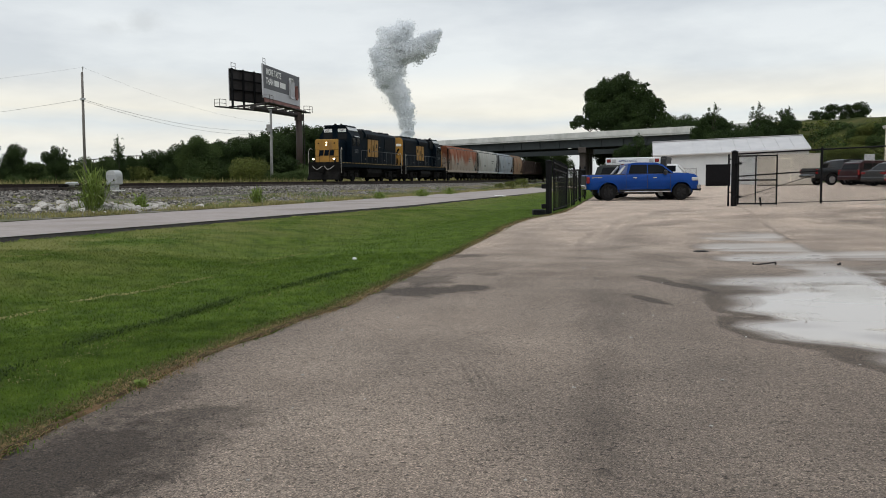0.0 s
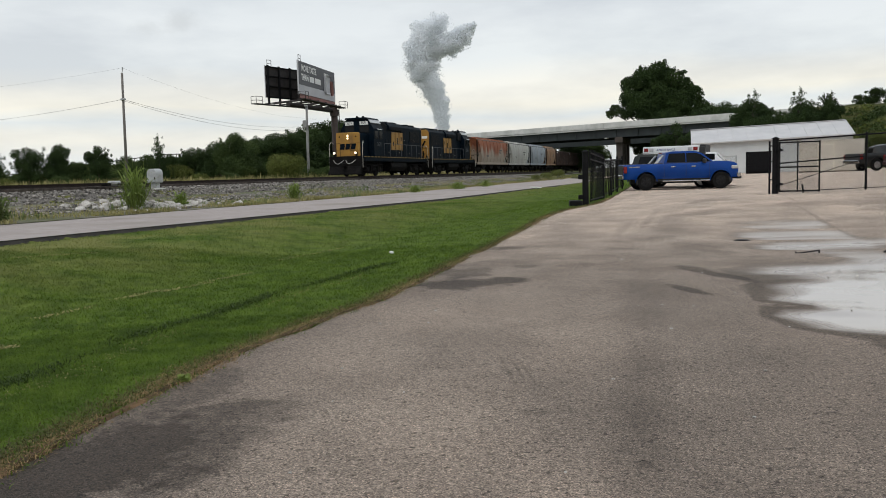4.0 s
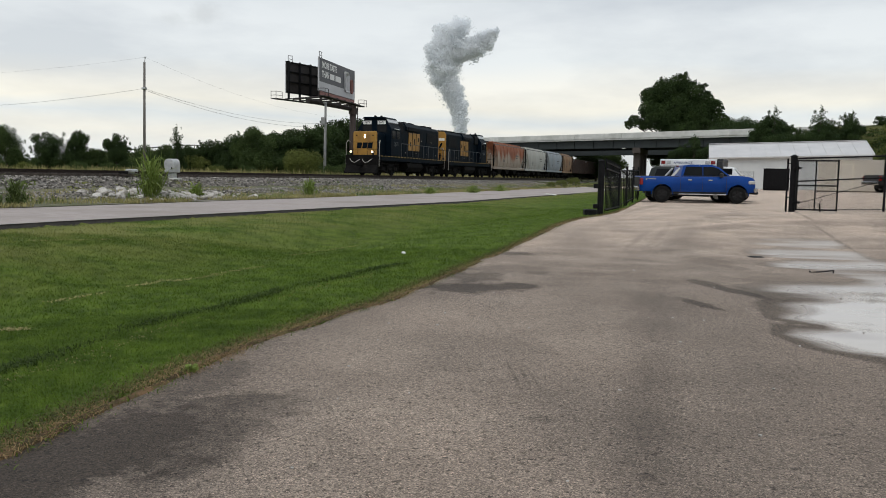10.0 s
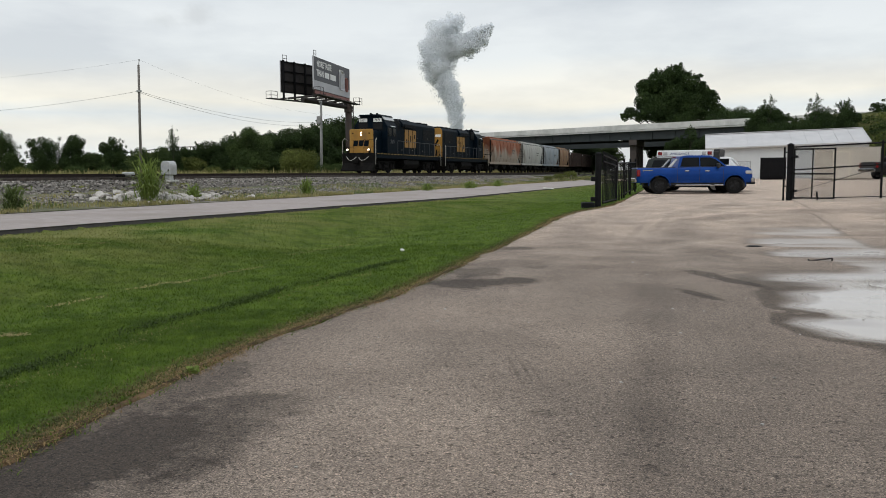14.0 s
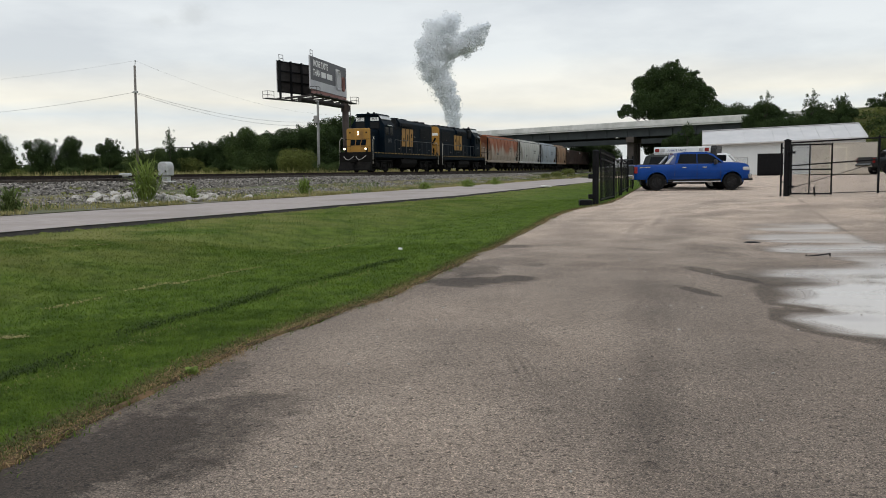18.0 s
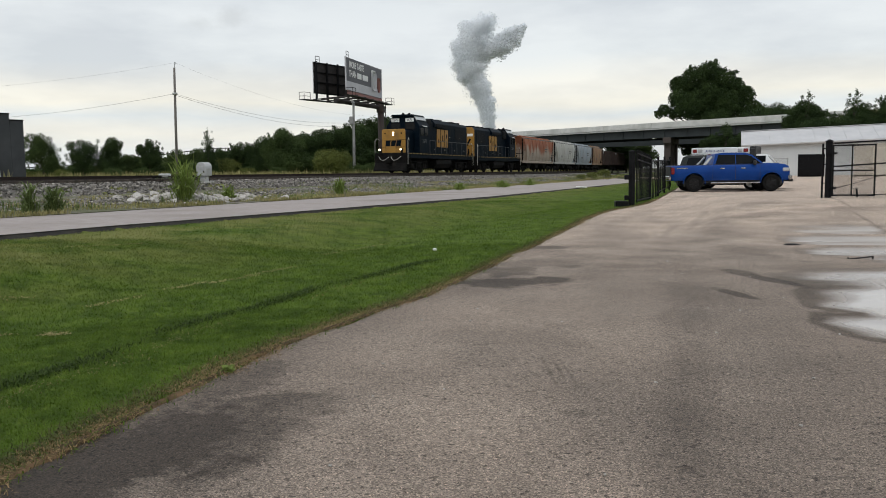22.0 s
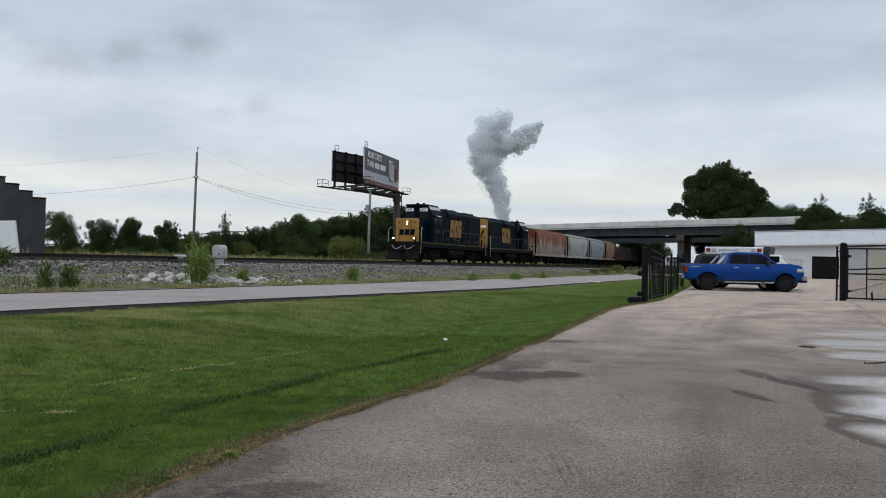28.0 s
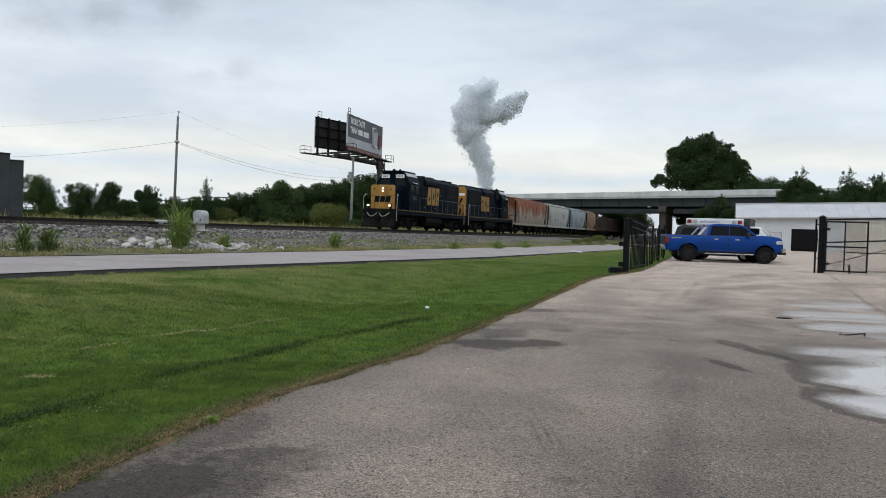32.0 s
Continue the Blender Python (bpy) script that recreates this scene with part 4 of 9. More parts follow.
    for s in (-1, 1):
        part("brake_grille", box(0.04, 2.9, 0.30, (s * 1.16, y0 + 4.0, 4.00), 0.01), M_GRILL, loco)
        part("radiator_grille", box(0.05, 2.9, 0.95, (s * 1.0, y1 - 2.1, 3.45), 0.01), M_GRILL, loco)
        for k in range(9):
            part("hood_door", box(0.025, 0.55, 1.35, (s * 0.992, y0 + 1.9 + k * 0.74, 2.40), 0.006), M_NAVY, loco)
        # the big yellow emblem on the hood side, as plain shapes
        yy = y0 + mark
        for dy in (-1.0, 0.0, 1.0):
            bm = prism([(yy + dy - 0.46, 2.22), (yy + dy + 0.36, 2.22), (yy + dy + 0.46, 3.72), (yy + dy - 0.36, 3.72)], 0.02, "x", None, 0, s * 1.022)
            block = part("emblem_block", bm, M_YELLOW, loco, "worn yellow slanted emblem block on the hood side")
            part("emblem_inset", box(0.02, 0.22, 0.55 - 0.2 * abs(dy), (s * 1.028, yy + dy + 0.05, 2.97 + 0.22 * dy), 0.005), M_NAVY, block)
        for k in range(7):
            part("door_latch", box(0.03, 0.10, 0.06, (s * 1.012, y0 + 2.3 + k * 1.35, 3.12 if k % 2 else 2.0), 0.01), M_RAILING, loco)
        for k in range(4):
            part("lifting_lug", box(0.06, 0.22, 0.14, (s * 0.86, y0 + 1.6 + k * 2.6, 4.44), 0.02), M_GRILL, loco)
    for k in range(2):
        part("cooling_fan", tube((0, y1 - 1.3 - k * 1.6, 4.38), (0, y1 - 1.3 - k * 1.6, 4.58), 0.62, None, 18), M_GRILL, loco)
    for k in range(2):
        part("brake_fan", tube((0, y0 + 3.2 + k * 1.5, 4.40), (0, y0 + 3.2 + k * 1.5, 4.60), 0.6, None, 18), M_GRILL, loco)
    part("exhaust_stack", box(0.5, 0.3, 0.3, (0, y0 + 6.2, 4.50), 0.03), M_UNDER, loco)
    # yellow long-hood end with number boards and light
    bm = prism([(-1.0, 1.63), (1.0, 1.63), (1.0, 4.16), (0.77, 4.40), (-0.77, 4.40), (-1.0, 4.16)], 0.10, "y", None, 0.02, y1 + 0.0)
    end = part("hood_end", bm, M_YELLOW, loco, "yellow end of the long hood")
    for s in (-1, 1):
        part("number_board", box(0.62, 0.04, 0.24, (s * 0.55, y1 + 0.06, 3.66), 0.01), M_WHITE, end)
        part("stencil_mark", box(0.18, 0.03, 0.95, (0.35 * s, y1 + 0.06, 2.9), 0.01, None, Matrix.Rotation(radians(s * 32), 4, "Y")), M_NAVY, end, "dark stencilled mark")
        part("end_light", tube((s * 0.12, y1 + 0.04, 3.9), (s * 0.12, y1 + 0.10, 3.9), 0.08, None, 10), M_GLASS, end)
        part("stencil_mark", box(0.14, 0.03, 0.5, (s * 0.4, y1 + 0.06, 2.1), 0.01), M_NAVY, end)
    # pilot, plough and couplers at both ends
    for e in (-1, 1):
        part("pilot", box(2.9, 0.16, 0.95, (0, e * (H - 0.25), 1.13), 0.03), M_UNDER, loco)
        if e < 0:
            bm = bmesh.new()
            prism([(e * (H - 0.2), 0.85), (e * (H + 0.32), 0.22), (e * (H + 0.32), 0.14), (e * (H - 0.25), 0.14)], 2.75, "x", bm, 0)
            part("snow_plough", bm, M_UNDER, loco)
        bm = box(0.3, 0.7, 0.3, (0, e * (H + 0.25), 0.9), 0.05)
        box(0.42, 0.3, 0.36, (0.03, e * (H + 0.55), 0.9), 0.08, bm)
        part("coupler", bm, M_UNDER, loco)
        for s in (-1, 1):
            bm = bmesh.new()
            for k in range(4):
                box(0.3, 0.55, 0.04, (s * (1.27), e * (H - 0.55), 0.45 + k * 0.32), 0.008, bm)
            for yy in (-0.28, 0.28):
                box(0.34, 0.03, 1.3, (s * 1.27, e * (H - 0.55) + yy, 0.98), 0.005, bm)
            part("step_well", bm, M_UNDER, loco)
            # hand grabs beside the steps
            bm = bmesh.new()
            pts = [(s * 1.46, e * (H - 0.25), 0.7), (s * 1.46, e * (H - 0.3), 2.5), (s * 1.40, e * (H - 0.55), 2.75), (s * 1.32, e * (H - 0.9), 2.6)]
            for a, b in zip(pts, pts[1:]):
                tube(a, b, 0.022, bm, 6)
            part("grab_rail", bm, M_RAILING, loco, "pale curved grab rail")
            # ditch lights
            lamp = part("ditch_light", tube((s * 0.93, e * (H - 0.10), 1.86), (s * 0.93, e * (H + 0.04), 1.86), 0.066, None, 12),
                        M_LAMP if (e < 0 and sign > 0) else M_GLASS, loco)
            part("lamp_bracket", box(0.08, 0.32, 0.30, (s * 0.93, e * (H - 0.24), 1.70), 0.01), M_UNDER, loco)
            bm = bmesh.new()
            ends = [(0.10 * s, e * (H + 0.02), 1.28), (0.25 * s, e * (H + 0.22), 1.12), (0.45 * s, e * (H + 0.30), 1.0), (0.70 * s, e * (H + 0.25), 1.06), (0.98 * s, e * (H + 0.05), 1.32)]
            for a, b in zip(ends, ends[1:]):
                tube(a, b, 0.022, bm, 6)
            part("air_hose", bm, M_HOSE, loco, "pale air hose looped below the pilot")
        for x0, x1 in ((-1.35, -0.45), (0.45, 1.35)):
            bm = bmesh.new()
            for z in (2.05, 2.6):
                tube((x0, e * (H - 0.22), z), (x1, e * (H - 0.22), z), 0.012, bm, 6)
            for x in (x0, x1):
                tube((x, e * (H - 0.22), 1.6), (x, e * (H - 0.22), 2.6), 0.012, bm, 6)
            part("end_railing", bm, M_UNDER, loco)
    # walkway handrails
    for s in (-1, 1):
        bm = bmesh.new()
        tube((s * 1.44, y0 + 0.2, 2.68), (s * 1.44, y1 - 0.1, 2.68), 0.02, bm, 6)
        part("handrail", bm, M_RAILHANDLE, loco)
        for k in range(9):
            y = y0 + 0.2 + k * (y1 - y0 - 0.3) / 8
            part("stanchion", tube((s * 1.44, y, 1.6), (s * 1.44, y, 2.68), 0.018, None, 6), M_RAILHANDLE, loco)
    # fuel tank, air reservoirs, trucks
    part("fuel_tank", prism([(-1.3, 1.12), (-1.38, 0.75), (-1.1, 0.38), (1.1, 0.38), (1.38, 0.75), (1.3, 1.12)], 3.9, "y", None, 0.04, 0.35), M_UNDER, loco)
    for s in (-1, 1):
        part("air_reservoir", tube((s * 1.22, -1.0, 1.28), (s * 1.22, 1.8, 1.28), 0.17, None, 12), M_UNDER, loco)
    for y in (-5.3, 5.3):
        bogie(loco, y, 2.75, 0.51, LOCO_WHEEL, sign)
        part("traction_motor", box(1.2, 3.3, 0.62, (0, y, 0.55), 0.06), M_UNDER, loco)
        for s in (-1, 1):
            bm = bmesh.new()
            tube((s * 1.2, y - 1.9, 0.95), (s * 1.2, y + 1.9, 0.95), 0.04, bm, 6)
            for k in (-1.7, -0.75, 0.75, 1.7):
                box(0.10, 0.16, 0.5, (s * 1.2, y + k, 0.62), 0.02, bm)
            part("brake_rigging", bm, M_UNDER, loco)
    part("centre_sill", box(0.9, 15.0, 0.55, (0, 0, 0.85), 0.03), M_UNDER, loco)
    for ob in list(loco.children_recursive):  # bodywork stands a little taller over the walkway
        if ob.name.startswith(("wheelset", "truck_frame", "fuel_tank", "air_reservoir", "air_hose", "coupler", "snow", "step", "traction", "brake_rigging", "centre_sill")):
            continue
        if ob.matrix_basis != Matrix():
            ob.location.z = 1.6 + (ob.location.z - 1.6) * 1.06
        elif ob.data.users == 1:
            for v in ob.data.vertices:
                if v.co.z > 1.6:
                    v.co.z = 1.6 + (v.co.z - 1.6) * 1.06
    part("beacon", tube((0.3, -H + 3.4, 4.82), (0.3, -H + 3.4, 5.0), 0.09, None, 10), M_GRILL, loco)
    part("horn", tube((-0.4, -H + 4.2, 4.9), (-0.4, -H + 3.7, 4.96), 0.05, None, 8, 0.11), M_UNDER, loco)
    return loco


def hopper(L, paint, label, label2=""):
    """A covered hopper: bowed ribbed sides, sloped ends, roof hatches and outlet bays."""
    car = empty("covered_hopper", None, label, "freight car")
    h = L / 2
    top, low, zl = h - 0.9, h - 2.6, 1.25
    ring = []
    sec = [(1.38, 1.35), (1.52, 1.9), (1.56, 2.6), (1.52, 3.4), (1.40, 3.95), (1.1, 4.25)]
    bm = bmesh.new()
    cols = []
    n = 14
    for k in range(n + 1):
        col = []
        for s in (1, -1):
            side = []
            for i, (x, z) in enumerate(sec):
                f = (z - 1.35) / (4.25 - 1.35)
                half = low + (top - low) * min(1, f * 1.0 + 0.0)
                y = -half + 2 * half * k / n
                side.append(bm.verts.new((s * x, y, z)))
            col.append(side)
        cols.append(col)
    for a, b in zip(cols, cols[1:]):
        for s in (0, 1):
            for i in range(len(sec) - 1):
                q = (a[s][i], a[s][i + 1], b[s][i + 1], b[s][i])
                bm.faces.new(q)
        bm.faces.new((a[0][-1], a[1][-1], b[1][-1], b[0][-1]))
        bm.faces.new((a[0][0], b[0][0], b[1][0], a[1][0]))
    for c in (cols[0], cols[-1]):
        bm.faces.new(c[0] + c[1][::-1])
    bmesh.ops.recalc_face_normals(bm, faces=bm.faces[:])
    part("body", bm, paint, car)
    # end frames and ladders, sills
    bm = box(2.9, L - 1.0, 0.28, (0, 0, 1.18), 0.03)
    part("side_sill", bm, paint, car)
    for e in (-1, 1):
        for s in (-1, 1):
            part("end_post", box(0.14, 0.14, 2.75, (s * 1.38, e * (h - 0.6), 2.6), 0.01), M_UNDER, car)
            part("end_brace", tube((s * 1.3, e * (h - 0.62), 1.3), (s * 1.3, e * (h - 2.3), 3.2), 0.06, None, 6), M_UNDER, car)
            part("roof_lip", box(0.09, h - 0.95, 0.16, (s * 1.30, e * (h - 0.95) / 2, 4.05), 0.02), M_STENCIL, car)
            bm = bmesh.new()
            for k in range(8):
                tube((s * 1.47, e * (h - 0.68), 1.3 + k * 0.36), (s * 1.47, e * (h - 1.12), 1.3 + k * 0.36), 0.016, bm, 5)
            for yy in (0.68, 1.12):
                tube((s * 1.47, e * (h - yy), 1.1), (s * 1.47, e * (h - yy), 4.1), 0.02, bm, 5)
            part("ladder", bm, paint, car)
        part("end_platform", box(2.8, 0.9, 0.12, (0, e * (h - 0.75), 1.12), 0.01), M_UNDER, car)
        part("coupler", box(0.35, 1.0, 0.32, (0, e * (h - 0.05), 0.9), 0.05), M_UNDER, car)
        part("brake_wheel" if e > 0 else "end_rail", tube((-0.6, e * (h - 0.5), 2.4), (-0.6, e * (h - 0.42), 2.4), 0.28, None, 12) if e > 0 else
             tube((-1.3, e * (h - 0.58), 2.2), (1.3, e * (h - 0.58), 2.2), 0.03, None, 6), M_UNDER, car)
    for k in range(7):
        y = -low + 0.6 + k * (2 * low - 1.2) / 6
        for s in (-1, 1):
            bm = bmesh.new()
            for (x0, z0), (x1, z1) in zip(sec, sec[1:]):
                a, b = Vector((s * (x0 + 0.02), y, z0)), Vector((s * (x1 + 0.02), y, z1))
                tube(a, b, 0.035, bm, 5)
            part("side_rib", bm, paint, car)
    part("running_board", box(0.7, 2 * top + 0.6, 0.05, (0, 0, 4.42), 0.008), M_RAILHANDLE, car)
    for s in (-1, 1):
        part("roof_hatch", box(0.55, 2 * top - 1.0, 0.14, (s * 0.72, 0, 4.33), 0.04), paint, car)
    for k in (-1, 0, 1):
        y = k * (low * 0.66)
        bm = prism([(y - 1.5, 1.15), (y - 0.4, 0.45), (y + 0.4, 0.45), (y + 1.5, 1.15)], 2.2, "x", None, 0.0)
        part("outlet_bay", bm, M_UNDER, car)
    # stencilled marks
    for s in (-1, 1):
        for y, z, w, t in ((low * 0.55, 2.9, 1.6, 0.16), (low * 0.55, 2.6, 1.1, 0.14), (-low * 0.6, 2.2, 1.0, 0.10), (-low * 0.6, 2.05, 0.9, 0.08)):
            part("stencil_bar", box(0.012, w, t, (s * 1.565, y, z), 0.0), M_STENCIL, car)
    for y in (-h + 2.1, h - 2.1):
        bogie(car, y, 1.78, 0.42, CAR_WHEEL, 1, heavy=False)
    return car


def gondola(L, label):
    car = empty("gondola_car", None, label, "freight car")
    h = L / 2 - 0.45
    bm = bmesh.new()
    for s in (-1, 1):
        box(0.10, 2 * h, 2.45, (s * 1.45, 0, 2.4), 0.01, bm)
    for e in (-1, 1):
        box(2.8, 0.10, 2.45, (0, e * (h - 0.05), 2.4), 0.01, bm)
    box(2.8, 2 * h, 0.2, (0, 0, 1.2), 0.02, bm)
    part("body", bm, M_GOND, car)
    for s in (-1, 1):
        part("top_chord", box(0.2, 2 * h + 0.05, 0.14, (s * 1.47, 0, 3.68), 0.02), M_GOND, car)
        for k in range(11):
            part("side_post", box(0.12, 0.16, 2.35, (s * 1.55, -h + 0.2 + k * (2 * h - 0.4) / 10, 2.4), 0.02), M_GOND, car)
        part("corner_mark", box(0.02, 0.35, 0.3, (s * 1.625, -h + 0.2, 3.45)), M_WHITE, car, "pale corner mark")
    for e in (-1, 1):
        part("coupler", box(0.35, 0.9, 0.32, (0, e * (h + 0.35), 0.9), 0.05), M_UNDER, car)
    part("coal_load", box(2.7, 2 * h - 0.3, 0.5, (0, 0, 3.2), 0.15), M_UNDER, car)
    for y in (-h + 1.6, h - 1.6):
        bogie(car, y, 1.78, 0.42, CAR_WHEEL, 1, heavy=False)
    return car


M_SHINE = surf("bare_glinting_sheet", (0.45, 0.46, 0.46), (0.62, 0.63, 0.62), 5, 0.35, metal=0.5)
M_DULLYELLOW = surf("faded_yellow", (0.30, 0.19, 0.05), (0.36, 0.23, 0.06), 5, 0.7)
M_HOSE = surf("pale_hose", (0.30, 0.29, 0.27), (0.42, 0.41, 0.38), 6, 0.7)
M_RAILHANDLE = surf("dark_handrail", (0.05, 0.055, 0.065), (0.10, 0.105, 0.11), 6, 0.6)
M_STENCIL = surf("worn_stencil", (0.06, 0.06, 0.06), (0.14, 0.13, 0.12), 8, 0.8)
build_track()
s0 = 0.0
loco_a = locomotive("dark blue diesel locomotive with a yellow nose and lit headlights", 1, "2671")
loco_b = locomotive("second dark blue diesel locomotive, running with its yellow hood end foremost", -1, "2644", 5.0)
TRAIN = [(loco_a, 18.0, 0), (loco_b, 18.0, 180)]
for L, paint, lab in ((17.4, M_HOP1, "covered hopper with rust-streaked orange and white paint"), (15.4, M_HOP2, "dingy white covered hopper with dark stencil bars"),
                      (14.2, M_HOP3, "pale blue-grey covered hopper"), (10.4, M_HOP4, "short tan covered hopper")):
    TRAIN.append((hopper(L, paint, lab), L, 0))
for k in range(3):
    TRAIN.append((gondola(14.6, "dark brown coal gondola, loaded"), 14.6, 0))
for ob, L, turn in TRAIN:
    ob.matrix_basis = at_track(Q0 + s0 + L / 2, turn=turn)
    ROLLING.append((ob, s0 + L / 2, turn))
    s0 += L
for ob in [o for o, _, _ in TRAIN]:
    tagged(ob, group="train")

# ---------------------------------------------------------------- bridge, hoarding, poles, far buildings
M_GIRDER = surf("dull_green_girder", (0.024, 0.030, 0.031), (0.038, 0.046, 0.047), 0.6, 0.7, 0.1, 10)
M_PIER = surf("dark_pier_concrete", (0.055, 0.045, 0.040), (0.09, 0.075, 0.066), 0.5, 0.9, 0.2, 10, c3=(0.04, 0.032, 0.027), scale3=0.2)
M_HOARD = surf("hoarding_dark_grey", (0.085, 0.085, 0.094), (0.105, 0.105, 0.113), 1, 0.6)
M_HOARDW = surf("hoarding_pale_grey", (0.42, 0.42, 0.44), (0.52, 0.52, 0.53), 0.4, 0.6)
M_HOARDR = surf("hoarding_brown_trim", (0.20, 0.09, 0.075), (0.26, 0.12, 0.10), 1, 0.7)
M_RUSTST = surf("dark_weathered_steel", (0.020, 0.017, 0.016), (0.040, 0.033, 0.030), 2, 0.8, 0.2, 20)
M_COLUMN = surf("brown_painted_column", (0.045, 0.030, 0.024), (0.07, 0.048, 0.04), 1, 0.6, 0.1, 10)
M_POLE = surf("weathered_pole_wood", (0.115, 0.105, 0.095), (0.19, 0.175, 0.16), 3, 0.9, 0.5, 20, stretch=(6, 6, 0.6))
M_GALV = surf("galvanised_steel", (0.32, 0.33, 0.33), (0.42, 0.43, 0.43), 4, 0.5, metal=0.6)
M_WALLDARK = surf("dark_grey_sheet_wall", (0.030, 0.034, 0.037), (0.045, 0.049, 0.052), 0.8, 0.7, 0.1, 8, c3=(0.06, 0.063, 0.066), scale3=0.4)
M_SHEETW = surf("white_roof_sheet", (0.46, 0.455, 0.46), (0.54, 0.53, 0.53), 0.7, 0.5, 0.05, 8)
M_WALLW = surf("white_wall_sheet", (0.53, 0.55, 0.56), (0.60, 0.62, 0.62), 0.6, 0.6, 0.05, 8)
M_BEIGE = surf("beige_wall_sheet", (0.74, 0.68, 0.55), (0.81, 0.75, 0.62), 0.6, 0.7, 0.05, 8)
M_TAN = surf("cream_container", (0.52, 0.47, 0.40), (0.60, 0.55, 0.48), 0.8, 0.7, 0.05, 8)


def build_bridge():
    br = empty("overpass_bridge", pose(21.8, 168, 0, 0, 0, -45), "long concrete and steel girder overpass crossing the railway", "bridge", kind="structure")
    # local x runs along the bridge (towards the right-hand bank), local y across it, away from the yard
    x0, x1 = -150.0, 52.0
    part("deck", box(x1 - x0, 12.5, 0.3, ((x0 + x1) / 2, 6.2, 9.05), 0.02), M_CONC, br)
    for y, nm in ((0.0, "parapet"), (12.4, "parapet")):
        n = 17
        for k in range(n):
            a = x0 + (x1 - x0) * k / n
            part(nm, box((x1 - x0) / n - 0.03, 0.35, 1.05, (a + (x1 - x0) / n / 2, y, 9.72), 0.03), M_CONC, br)
    for y in (0.7, 3.6, 6.4, 9.2, 11.8):
        bm = box(x1 - x0, 0.05, 1.5, ((x0 + x1) / 2, y, 8.1))
        for z in (7.33, 8.87):
            box(x1 - x0, 0.5, 0.06, ((x0 + x1) / 2, y, z), 0, bm)
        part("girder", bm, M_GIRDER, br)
    for k in range(40):
        part("stiffener", box(0.05, 0.2, 1.45, (x0 + 5 * k + 2, 0.6, 8.1)), M_GIRDER, br)
    # far twin carriageway
    part("far_girder", box(x1 - x0 + 60, 0.6, 1.6, ((x0 + x1) / 2 - 30, 21, 7.35), 0.03), M_GIRDER, br)
    part("far_deck", box(x1 - x0 + 60, 11, 0.4, ((x0 + x1) / 2 - 30, 26, 8.35), 0.03), M_CONC, br)
    for px in (4.6, -36.0, -78.0):
        skew = Matrix.Rotation(radians(45 + HEAD), 4, "Z")  # the piers stand parallel to the rails
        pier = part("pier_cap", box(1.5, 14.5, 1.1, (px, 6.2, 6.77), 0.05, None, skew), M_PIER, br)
        for d in (-5.6, 0.0, 5.6):
            off = skew @ Vector((0, d, 0))
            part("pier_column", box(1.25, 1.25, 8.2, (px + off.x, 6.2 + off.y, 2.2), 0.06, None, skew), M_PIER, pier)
        part("bearing", box(0.6, 0.6, 0.18, (px, 0.7, 7.25), 0.02), M_CONC, pier)


def build_guardrail():
    g = empty("guardrail", pose(21.8, 168, 0, 0, 0, -45), "pale metal guardrail along the raised highway", "guardrail")
    part("beam", box(110, 0.08, 0.32, (108, 1.2, 9.85), 0.02), M_GALV, g)
    for k in range(36):
        part("post", box(0.12, 0.15, 1.5, (54 + k * 3.1, 1.35, 9.3)), M_GALV, g)


